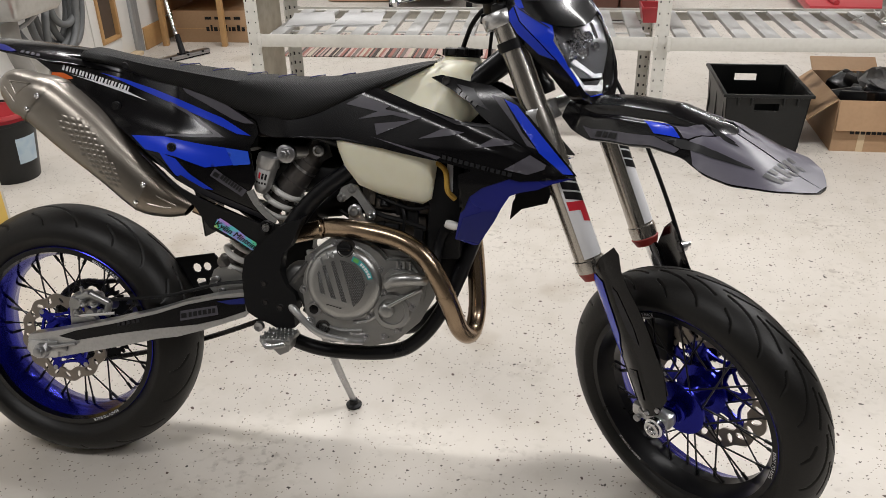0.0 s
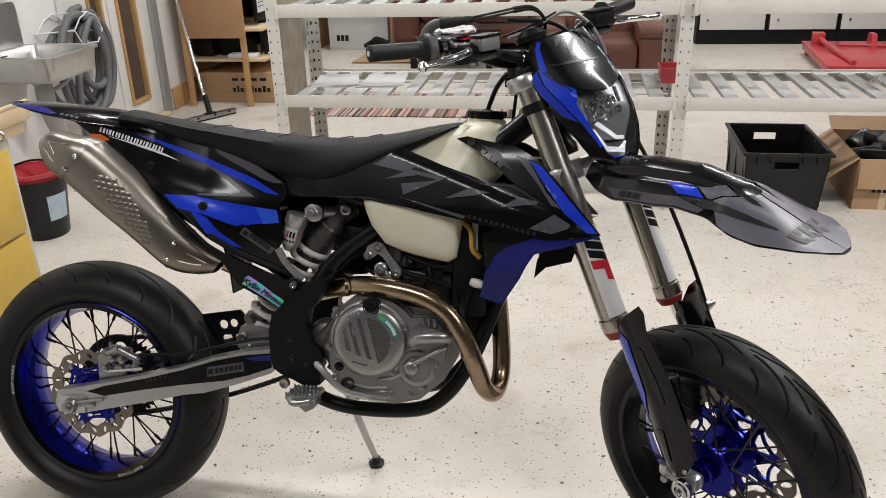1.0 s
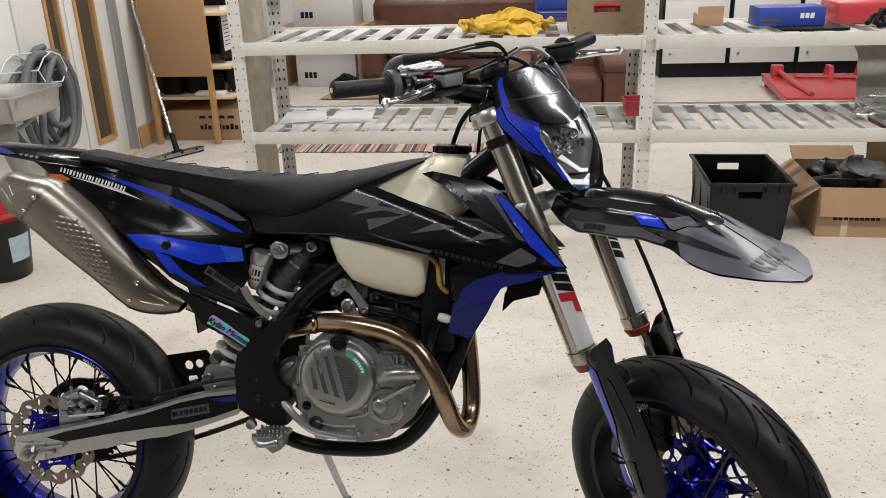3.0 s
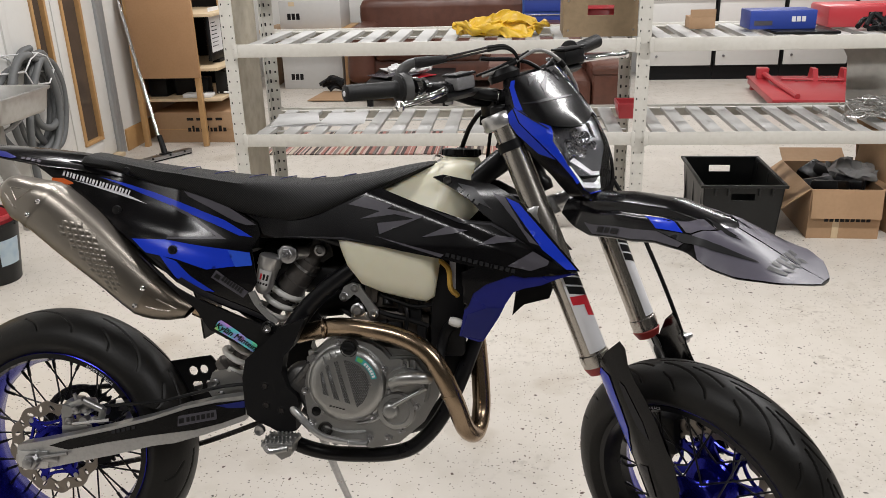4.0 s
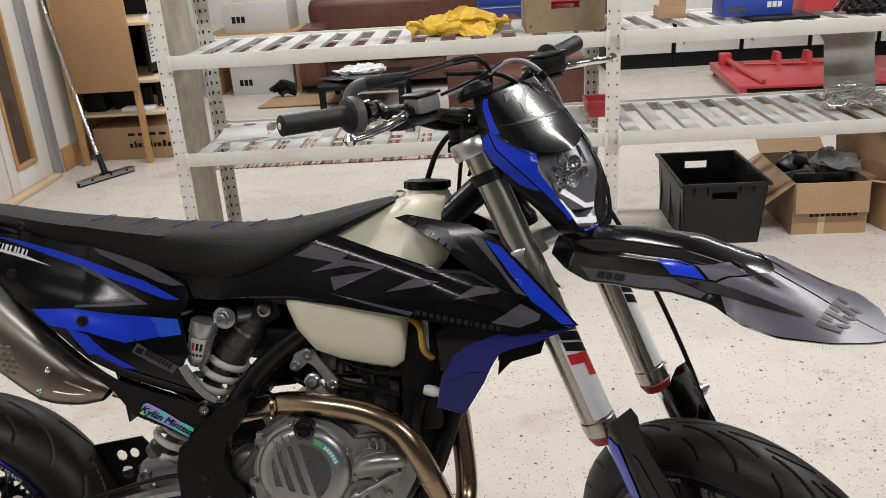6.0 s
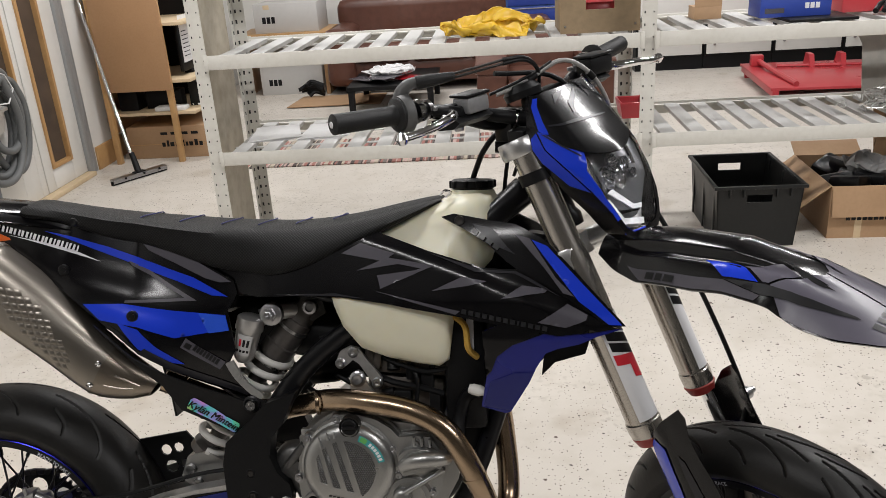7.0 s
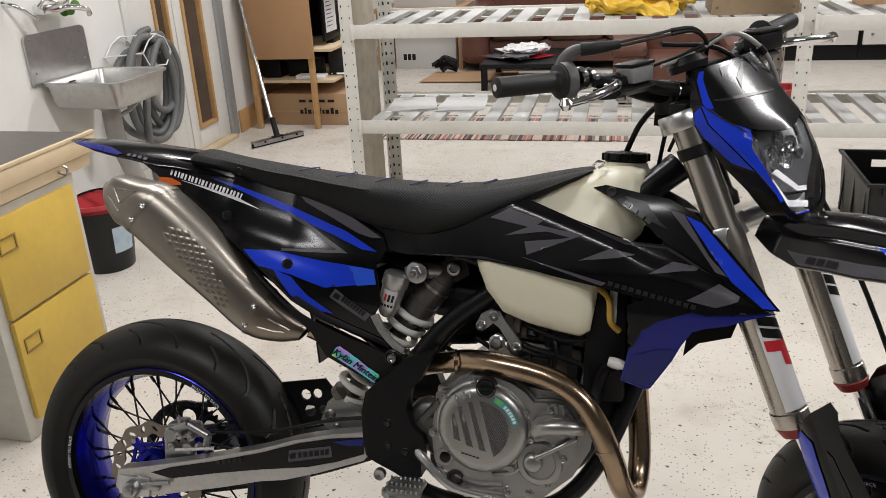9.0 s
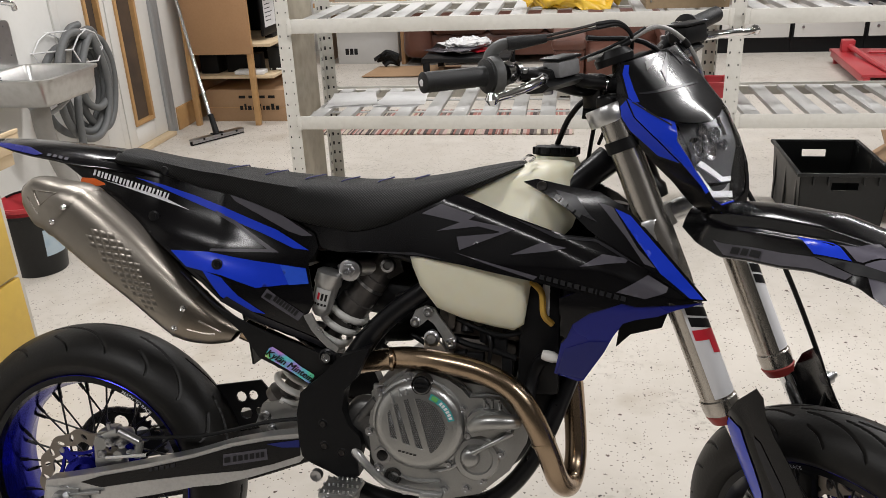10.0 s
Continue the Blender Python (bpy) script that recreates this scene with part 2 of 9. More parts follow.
def add_sheet(bm, outline, fmap, thick=0.0, step=0.02):
    """A curved sheet: the outline in two parameters, mapped into space, with its thickness behind it."""
    from mathutils.geometry import delaunay_2d_cdt

    pts = []
    n = len(outline)
    for i in range(n):
        a, b = Vector(outline[i]), Vector(outline[(i + 1) % n])
        k = max(1, int((b - a).length / step))
        pts += [a.lerp(b, j / k) for j in range(k)]
    ring = len(pts)

    def inside(x, y):
        hit = False
        for i in range(ring):
            (x1, y1), (x2, y2) = pts[i], pts[(i + 1) % ring]
            if (y1 > y) != (y2 > y) and x < (x2 - x1) * (y - y1) / (y2 - y1) + x1:
                hit = not hit
        return hit

    xs, ys = [p[0] for p in pts], [p[1] for p in pts]
    extra = []
    y, row = min(ys) + step / 2, 0
    while y < max(ys):
        x = min(xs) + step * (0.3 + 0.5 * (row % 2))
        while x < max(xs):
            if inside(x, y) and min((p[0] - x) ** 2 + (p[1] - y) ** 2 for p in pts) > (step * 0.45) ** 2:
                extra.append(Vector((x, y)))
            x += step
        y, row = y + step * 0.87, row + 1
    co, _, faces, *_ = delaunay_2d_cdt(pts + extra, [(i, (i + 1) % ring) for i in range(ring)], [list(range(ring))], 1, 1e-7, False)
    t = bmesh.new()
    vs = [t.verts.new(fmap(c[0], c[1])) for c in co]
    for f in faces:
        mid = sum((co[i] for i in f), Vector((0, 0))) / len(f)
        if not inside(mid[0], mid[1]):
            continue
        try:
            t.faces.new([vs[i] for i in f])
        except ValueError:
            pass
    t.normal_update()
    t.verts.index_update()
    front = [bm.verts.new(v.co) for v in t.verts]
    for f in t.faces:
        bm.faces.new([front[v.index] for v in f.verts])
    if thick:
        back = [bm.verts.new(v.co - v.normal * thick) for v in t.verts]
        for f in t.faces:
            bm.faces.new([back[v.index] for v in reversed(f.verts)])
        for e in t.edges:
            if len(e.link_faces) == 1:
                a, b = (v.index for v in e.verts)
                bm.faces.new((front[a], front[b], back[b], back[a]))
    t.free()
    return bm


def sheet(outline, fmap, thick=0.0, step=0.02):
    return add_sheet(bmesh.new(), outline, fmap, thick, step)


def text_mesh(body, size, fmap=None, shear=0.0):
    """The letters of a word as a flat mesh, centred, in x and y, then mapped."""
    cu = bpy.data.curves.new("lettering", "FONT")
    cu.body, cu.size, cu.align_x, cu.align_y, cu.shear = body, size, "CENTER", "CENTER", shear
    ob = bpy.data.objects.new("lettering", cu)
    scene.collection.objects.link(ob)
    me = bpy.data.meshes.new_from_object(ob.evaluated_get(bpy.context.evaluated_depsgraph_get()))
    bpy.data.objects.remove(ob)
    bm = bmesh.new()
    bm.from_mesh(me)
    bpy.data.meshes.remove(me)
    if fmap:
        for v in bm.verts:
            v.co = fmap(v.co.x, v.co.y)
    return bm


def warp(bm, f):
    for v in bm.verts:
        v.co = f(v.co)
    return bm


def moved(bm, m):
    bmesh.ops.transform(bm, matrix=m, verts=bm.verts)
    return bm


# ---- motorcycle (x ahead, y to its left, z up, from the rear axle; it leans on its side stand) ----
bike = thing("motorcycle", "black and blue supermoto motorcycle leaning on its side stand", "motorcycle", m=pose(-1.1123, 1.612, 0.3297, -14.0, 0, -1.5) @ Matrix.Diagonal((0.9754, 0.9754, 0.9754, 1)))
RAKE = radians(22)
AXIS = Vector((-math.sin(RAKE), 0, math.cos(RAKE)))
HEAD = Vector((1.27, 0, 0.30))
STEER = Matrix.Translation(HEAD) @ Matrix.Rotation(radians(-45), 4, AXIS) @ Matrix.Translation(-HEAD)
FRONT = Vector((1.545, 0, -0.034))
MIRROR = Matrix.Diagonal((1, -1, 1, 1))


def steered(bm):
    return moved(bm, STEER)


def tyre(R, half, depth, rim_r, grooves, pitch_n, deep):
    """A road tyre with its grooves sunk into the tread. The axle is the y axis."""
    nt, ns = 1560, 150
    prof = []
    for i in range(ns + 1):
        a = radians(-128 + 256 * i / ns)
        prof.append((half * math.sin(a) * (1.0 if abs(a) < 1.57 else 1 - 0.16 * (abs(a) - 1.57)), R - depth + depth * math.cos(a) if math.cos(a) > 0 else R - depth + (R - depth - rim_r) * math.cos(a) / 0.62))
    prof = np.array(prof)
    arc = np.concatenate(([0], np.cumsum(np.hypot(*np.diff(prof, axis=0).T))))
    arc -= arc[ns // 2]
    pitch = 2 * math.pi * R / pitch_n
    u = (np.arange(nt) / nt * 2 * math.pi * R)[:, None]
    cut = np.zeros((nt, ns + 1))
    for line, width in grooves:
        pts = spline([(a * pitch, b, 0) for a, b in line], 5)
        for sign, shift in ((1, 0.0), (-1, 0.5)):
            best = np.full((nt, ns + 1), 9.0)
            cell = np.mod(u + shift * pitch, pitch)
            for off in (-pitch, 0.0, pitch):
                for p, q in zip(pts, pts[1:]):
                    dx, dy = q.x - p.x, q.y - p.y
                    x, y = cell + off - p.x, sign * arc[None, :] - p.y
                    k = np.clip((x * dx + y * dy) / (dx * dx + dy * dy), 0, 1)
                    best = np.minimum(best, np.hypot(x - k * dx, y - k * dy))
            cut = np.maximum(cut, deep * np.clip((width - best) / 0.0016, 0, 1))
    cut *= (np.abs(arc) < 0.10)[None, :]
    th = np.arange(nt) / nt * 2 * math.pi
    rr = prof[:, 1][None, :] - cut
    co = np.stack((rr * np.sin(th)[:, None], np.broadcast_to(prof[:, 0][None, :], rr.shape), rr * np.cos(th)[:, None]), -1).reshape(-1, 3)
    bm = bmesh.new()
    vs = [bm.verts.new(c) for c in co]
    w = ns + 1
    for k in range(nt):
        a, b = k * w, (k + 1) % nt * w
        for i in range(ns):
            bm.faces.new((vs[a + i], vs[a + i + 1], vs[b + i + 1], vs[b + i]))
    return bm


def rim_mesh(lip, half, well):
    prof = [(-half, lip), (-half - 0.002, lip - 0.003), (-half, lip - 0.012), (-half + 0.012, lip - 0.017), (-half * 0.55, lip - 0.022), (-half * 0.3, well), (half * 0.3, well), (half * 0.55, lip - 0.022), (half - 0.012, lip - 0.017), (half, lip - 0.012), (half + 0.002, lip - 0.003), (half, lip), (half - 0.006, lip), (half * 0.5, well + 0.012), (-half * 0.5, well + 0.012), (-half + 0.006, lip)]
    return lathe((0, 0, 0), (0, 1, 0), prof, 96, True)


def hub_mesh(half, core, flange):
    return lathe((0, 0, 0), (0, 1, 0), [(-half - 0.02, 0), (-half - 0.02, 0.017), (-half, 0.02), (-half, flange), (-half + 0.007, flange), (-half + 0.011, core + 0.006), (-half * 0.4, core), (half * 0.4, core), (half - 0.011, core + 0.006), (half - 0.007, flange), (half, flange), (half, 0.02), (half + 0.02, 0.017), (half + 0.02, 0)], 40)


def disc_mesh(r, inner, y, waves, slots, thick=0.0022):
    outline = [((r + 0.0035 * math.sin(waves * a)) * math.cos(a), (r + 0.0035 * math.sin(waves * a)) * math.sin(a)) for a in (2 * math.pi * i / (waves * 10) for i in range(waves * 10))]
    holes = [[((inner + 0.004 * math.sin(waves * a + 1)) * math.cos(a), (inner + 0.004 * math.sin(waves * a + 1)) * math.sin(a)) for a in (2 * math.pi * i / 72 for i in range(72))]]
    mid = (r + inner) / 2
    for i in range(slots):
        a = 2 * math.pi * i / slots
        c, s = math.cos(a), math.sin(a)
        w, h = (r - inner) * 0.33, (r - inner) * 0.17
        q = 0.8 if i % 2 else -0.5
        loop = []
        for k in range(8):
            u, v = w * math.cos(k * math.pi / 4), h * math.sin(k * math.pi / 4)
            u, v = u * math.cos(q) - v * math.sin(q), u * math.sin(q) + v * math.cos(q)
            loop.append((c * (mid + u) - s * v, s * (mid + u) + c * v))
        holes.append(loop)
    bm = plate(outline, holes, y - thick, y + thick)
    return bm




def disc_carrier(inner, hub_r, y, arms, m, parent, label):
    """Hub ring, arms and floating buttons of a brake disc."""
    ring = part("disc_carrier", moved(lathe((0, y - 0.003, 0), (0, 1, 0), [(0, hub_r - 0.012), (0, hub_r + 0.004), (0.006, hub_r + 0.004), (0.006, hub_r - 0.012)], 32, True), m), M_RIM, parent, label)
    for i in range(arms):
        a = 2 * math.pi * i / arms
        mid = (hub_r + inner) / 2
        p = [(r * math.cos(a + b), r * math.sin(a + b)) for r, b in ((hub_r, -0.26), (hub_r, 0.30), (mid, 0.24), (inner - 0.004, 0.30), (inner + 0.004, 0.25), (inner + 0.007, 0.16), (inner + 0.004, 0.07), (inner - 0.004, 0.02), (mid, 0.02))]
        part("carrier_arm", moved(plate(p, [], y - 0.003, y + 0.003), m), M_RIM, ring)
        b = a + math.pi / arms + 0.16
        w = math.pi / arms - 0.10
        rim_arc = [((inner - 0.009 - 0.009 * math.cos(k * math.pi / 6)) * math.cos(b + w * k / 3), (inner - 0.009 - 0.009 * math.cos(k * math.pi / 6)) * math.sin(b + w * k / 3)) for k in range(-3, 4)]
        rim_arc += [((inner - 0.016 - 0.009 * math.cos(k * math.pi / 6)) * math.cos(b + w * k / 3), (inner - 0.016 - 0.009 * math.cos(k * math.pi / 6)) * math.sin(b + w * k / 3)) for k in range(3, -4, -1)]
        part("carrier_link", moved(plate(rim_arc, [], y - 0.0026, y + 0.0026), m), M_RIM, ring)
        part("disc_button", moved(lathe(((inner + 0.001) * math.cos(a + 0.16), y - 0.005, (inner + 0.001) * math.sin(a + 0.16)), (0, 1, 0), [(0, 0), (0, 0.006), (0.01, 0.006), (0.01, 0)], 10), m), M_STEEL, ring)


def wheel(name, label, place, R, tyre_half, depth, lip, rim_half, hub_half, core, flange, grooves, pitch_n, sign, turned, tyre_label):
    """Rim, tyre, hub and 36 spokes; turned is the matrix of the whole wheel."""
    m = turned @ Matrix.Translation(place)
    rim = part(name, moved(rim_mesh(lip, rim_half, lip - 0.030), m), M_RIM, bike, label)
    part("tyre", moved(tyre(R, tyre_half, depth, lip - 0.004, grooves, pitch_n, 0.0052 if R < 0.315 else 0.0038), m), M_RUBBER, rim, tyre_label)
    part("hub", moved(hub_mesh(hub_half, core, flange), m), M_RIM, rim, "blue anodised wheel hub")
    n = 36
    for i in range(n):
        side = -1 if i % 2 else 1
        a = 2 * math.pi * i / n + 0.04
        tw = 0.62 * (1 if (i // 2) % 2 else -1)
        p = Vector(((flange - 0.006) * math.sin(a + tw), side * (hub_half - 0.004), (flange - 0.006) * math.cos(a + tw)))
        q = Vector(((lip - 0.030) * math.sin(a), side * rim_half * 0.16, (lip - 0.030) * math.cos(a)))
        d = (q - p).normalized()
        bm = rod(p, q, 0.0021, 6)
        add_rod(bm, q - d * 0.022, q, 0.0038, 6)
        part("spoke", moved(bm, m), M_SPOKE, rim)
    return rim, m


GROOVES_FRONT = [([(0.02, 0.006), (0.22, 0.010), (0.48, 0.022), (0.70, 0.042), (0.78, 0.058)], 0.0026), ([(0.42, 0.002), (0.66, 0.008), (0.90, 0.020)], 0.0022), ([(0.10, 0.034), (0.24, 0.046), (0.33, 0.064)], 0.0026)]
GROOVES_REAR = [([(0.05, 0.010), (0.30, 0.018), (0.58, 0.036), (0.78, 0.062), (0.84, 0.078)], 0.0028), ([(0.15, 0.045), (0.32, 0.066), (0.38, 0.085)], 0.0025)]
rear_wheel, m_rear = wheel("rear_wheel", "glossy blue anodised rear rim with white lettering", (0.018, 0, -0.024), 0.322, 0.081, 0.066, 0.230, 0.064, 0.052, 0.030, 0.052, GROOVES_REAR, 10, 1, Matrix(), "wide black road tyre with shallow grooves")
front_wheel, m_front = wheel("front_wheel", "glossy blue anodised front rim with black spokes", FRONT, 0.309, 0.062, 0.058, 0.233, 0.047, 0.044, 0.033, 0.062, GROOVES_FRONT, 12, 1, STEER, "black road tyre with curved tread grooves")


def ring_text(body, r, size, y, a0, m):
    """Lettering that runs round a rim."""

    def bend(u, v):
        a = a0 + u / r
        return Vector(((r + v) * math.sin(a), y, (r + v) * math.cos(a)))

    return moved(text_mesh(body, size, bend), m)


for a0 in (0.6, 0.6 + 2.1, 0.6 + 4.2):
    part("lettering", ring_text("READY TO RACE", 0.2205, 0.0100, -0.0672, a0, m_rear), M_WHITE, rear_wheel, "white rim lettering")
    part("lettering", ring_text("READY TO RACE", 0.2245, 0.0095, -0.0505, a0 + 1.05, m_front), M_WHITE, front_wheel, "white rim lettering")

part("brake_disc", moved(disc_mesh(0.11, 0.082, -0.066, 12, 20), m_rear), M_DISC, rear_wheel, "wavy steel brake disc")
part("rim_flange", moved(lathe((0, -0.0665, 0), (0, -1, 0), [(0, 0.2290), (0.0003, 0.2165), (-0.012, 0.2118)], 96), m_rear), M_BLACK, rear_wheel, "black rim flange")
# the front flange's inner rings also cover the blue barrel in black
part("rim_flange", moved(lathe((0, -0.0495, 0), (0, -1, 0), [(0, 0.2320), (0.0003, 0.2200), (-0.010, 0.2155), (-0.0240, 0.2095), (-0.0350, 0.2000), (-0.0600, 0.2000)], 96), m_front), M_FRAME, front_wheel, "black rim flange")
disc_carrier(0.082, 0.05, -0.066, 6, m_rear, rear_wheel, "blue disc carrier")
part("brake_disc", moved(disc_mesh(0.150, 0.108, 0.058, 14, 24), m_front), M_DISC, front_wheel, "large wavy steel front brake disc")
disc_carrier(0.108, 0.055, 0.058, 8, m_front, front_wheel, "blue disc carrier")


# rear sprocket and chain, on the bike's left
def sprocket(r, teeth):
    out = []
    for i in range(teeth * 4):
        a = 2 * math.pi * i / (teeth * 4)
        out.append(((r + (0.004 if i % 4 in (0, 1) else -0.004)) * math.cos(a), (r + (0.004 if i % 4 in (0, 1) else -0.004)) * math.sin(a)))
    holes = [circle(0, 0, 0.03, 20)]
    for i in range(8):
        a = 2 * math.pi * i / 8
        holes.append(circle(0.076 * math.cos(a), 0.076 * math.sin(a), 0.019, 12))
    return plate(out, holes, 0.066, 0.071)


part("sprocket", moved(sprocket(0.108, 44), m_rear), M_MATT, rear_wheel, "black toothed rear sprocket")
chain_line = [Vector((0.018 + 0.108 * math.cos(a), 0.0685, -0.024 + 0.108 * math.sin(a))) for a in np.linspace(radians(80), radians(272), 26)]
chain_line = [Vector((0.575, 0.0685, 0.145))] + [Vector((0.575 - 0.535 * k / 24, 0.0685, 0.145 - 0.062 * k / 24)) for k in range(1, 24)] + chain_line + [Vector((0.022 + 0.553 * k / 24, 0.0685, -0.132 + 0.185 * k / 24 - 0.020 * math.sin(math.pi * k / 24))) for k in range(1, 25)]
bm = bmesh.new()
dist, want = 0.0, 0.0
for a, b in zip(chain_line, chain_line[1:]):
    seg = (b - a).length
    while want < dist + seg:
        c = a.lerp(b, (want - dist) / seg)
        d = (b - a).normalized()
        ang = math.atan2(d.z, d.x)
        add_box(bm, (-0.0095, -0.0065, -0.006), (0.0095, 0.0065, 0.006), 0.003, Matrix.Translation(c) @ Matrix.Rotation(-ang, 4, "Y"), 1)
        want += 0.0158
    dist += seg
part("chain", bm, M_CASTDARK, bike, "dark oily drive chain")

# swingarm: right and left beams
arm_out = [(-0.030, -0.030), (-0.022, 0.008), (0.02, 0.016), (0.10, 0.034), (0.19, 0.056), (0.30, 0.086), (0.374, 0.112), (0.45, 0.131), (0.515, 0.142), (0.522, 0.135), (0.522, 0.092), (0.515, 0.084), (0.42, 0.048), (0.35, 0.026), (0.30, 0.018), (0.21, -0.006), (0.11, -0.029), (0.04, -0.046), (-0.015, -0.046)]
for sgn, lab in ((1, "bare aluminium swingarm beam with dark decal"), (-1, "")):
    bm = plate(arm_out, [], -0.142, -0.108, lambda x, y, z: (x, (y + 0.012 * min(1, max(0, x / 0.5))), z))
    bmesh.ops.bevel(bm, geom=[e for e in bm.edges if len(e.link_faces) == 2 and e.calc_face_angle(0) > 0.9], offset=0.004, segments=2, affect="EDGES")
    if sgn < 0:
        moved(bm, MIRROR)
    swing = part("swingarm", bm, M_ALU, bike, lab)
    if sgn > 0:
        right_swing = swing


def y_arm(x, z):
    return -0.1432 + 0.012 * min(1, max(0, x / 0.5))


part("decal", sheet([(0.055, 0.010), (0.10, 0.026), (0.20, 0.050), (0.30, 0.078), (0.38, 0.106), (0.45, 0.123), (0.517, 0.132), (0.517, 0.098), (0.46, 0.076), (0.40, 0.059), (0.30, 0.043), (0.20, 0.024), (0.10, 0.002)], lambda x, z: (x, y_arm(x, z), z), 0, 0.03), M_BLACK, right_swing, "dark swingarm decal")
part("decal", sheet([(0.36, 0.066), (0.452, 0.086), (0.450, 0.108), (0.362, 0.090)], lambda x, z: (x, y_arm(x, z) - 0.001, z), 0, 0.03), M_GREY, right_swing, "grey maker's sticker")
for k, (u0, u1) in enumerate(((0.04, 0.18), (0.24, 0.32), (0.36, 0.46), (0.5, 0.58), (0.62, 0.72), (0.76, 0.84), (0.87, 0.95))):
    part("decal", sheet([(0.36 + 0.09 * u, 0.074 + 0.020 * u + v) for u, v in ((u0, -0.002), (u1, -0.002), (u1, 0.009), (u0, 0.009))], lambda x, z: (x, y_arm(x, z) - 0.002, z), 0, 0.03), M_TEXT, right_swing)
part("decal", sheet([(0.45, 0.117), (0.516, 0.130), (0.516, 0.115), (0.48, 0.112)], lambda x, z: (x, y_arm(x, z) - 0.0012, z), 0, 0.03), material("navy_decal", (0.006, 0.012, 0.13), 0.3), right_swing, "blue swingarm stripe")
for k in range(5):
    part("decal", sheet([(0.205 + 0.012 * k, 0.043 + 0.003 * k), (0.213 + 0.012 * k, 0.045 + 0.003 * k), (0.213 + 0.012 * k, 0.053 + 0.003 * k), (0.205 + 0.012 * k, 0.051 + 0.003 * k)], lambda x, z: (x, y_arm(x, z) - 0.0012, z), 0, 0.03), M_DARKGREY, right_swing)
# axle, adjuster block
bm = lathe((0.018, -0.142, -0.024), (0, -1, 0), [(0, 0), (0, 0.024), (0.003, 0.024), (0.003, 0.019), (0.006, 0.019)], 20)
add_lathe(bm, (0.018, -0.148, -0.024), (0, -1, 0), [(0, 0.018), (0.016, 0.018), (0.018, 0.015), (0.018, 0)], 6)
add_lathe(bm, (0.018, -0.166, -0.024), (0, -1, 0), [(0, 0.011), (0.008, 0.011), (0.009, 0.008), (0.009, 0)], 16)
part("axle_nut", bm, M_STEEL, right_swing, "steel rear axle nut")
part("chain_adjuster", box((-0.020, -0.147, -0.043), (0.052, -0.141, -0.003), 0.003), M_ALU, right_swing)
part("axle", rod((0.018, -0.14, -0.024), (0.018, 0.15, -0.024), 0.012), M_STEEL, bike)
bm = box((0.03, -0.148, -0.028), (0.075, -0.142, -0.012), 0.004)
add_rod(bm, (0.02, -0.146, -0.02), (0.10, -0.146, -0.005), 0.004)
part("adjuster_bolt", bm, M_STEEL, right_swing)
# rear caliper
bm = box((0.078, -0.092, 0.040), (0.120, -0.045, 0.080), 0.012, Matrix.Rotation(radians(-14), 4, "Y"))
add_box(bm, (0.100, -0.100, 0.058), (0.145, -0.06, 0.092), 0.012, Matrix.Rotation(radians(-6), 4, "Y"))
add_lathe(bm, (0.085, -0.115, 0.082), (0, 1, 0), [(0, 0), (0, 0.014), (0.02, 0.016), (0.02, 0)], 16)
add_lathe(bm, (0.125, -0.118, 0.060), (0, 1, 0), [(0, 0), (0, 0.011), (0.02, 0.012), (0.02, 0)], 16)
add_box(bm, (0.05, -0.085, 0.01), (0.12, -0.07, 0.04), 0.004)
for p, q, r in (((0.072, -0.10, 0.085), (0.12, -0.10, 0.105), 0.010), ((0.12, -0.10, 0.105), (0.165, -0.10, 0.085), 0.009), ((0.075, -0.105, 0.05), (0.075, -0.105, 0.085), 0.008), ((0.16, -0.105, 0.055), (0.165, -0.10, 0.088), 0.008)):
    add_rod(bm, p, q, r)
caliper = part("rear_caliper", bm, M_CAST, bike, "cast aluminium rear brake caliper")
for x, z, r in ((0.088, 0.060, 0.008), (0.105, 0.085, 0.009), (0.132, 0.082, 0.007), (0.150, 0.066, 0.008), (0.115, 0.055, 0.006)):
    part("caliper_bolt", lathe((x, -0.108, z), (0, -1, 0), [(0, r), (0.008, r), (0.009, r * 0.6), (0.005, 0)], 8), M_STEEL, caliper)
part("bleed_nipple", rod((0.10, -0.10, 0.105), (0.098, -0.102, 0.122), 0.004), M_STEEL, caliper)
part("pin", rod((0.10, -0.118, 0.055), (0.19, -0.118, 0.068), 0.004), M_CHROME, caliper)
part("brake_hose", tube([(0.15, -0.09, 0.09), (0.22, -0.10, 0.10), (0.32, -0.105, 0.115), (0.45, -0.10, 0.15), (0.55, -0.09, 0.16)], 0.004, 8), M_MATT, bike)
# black plate behind the shock
holes = [circle(0.325, 0.145, 0.012, 8), circle(0.352, 0.15, 0.011, 8), circle(0.335, 0.110, 0.014, 8), circle(0.365, 0.115, 0.01, 8)]
part("chain_guard", plate([(0.255, 0.165), (0.37, 0.185), (0.405, 0.145), (0.40, 0.085), (0.31, 0.065), (0.30, 0.10), (0.28, 0.125)], holes, 0.035, 0.04), M_MATT, bike, "black perforated splash guard")

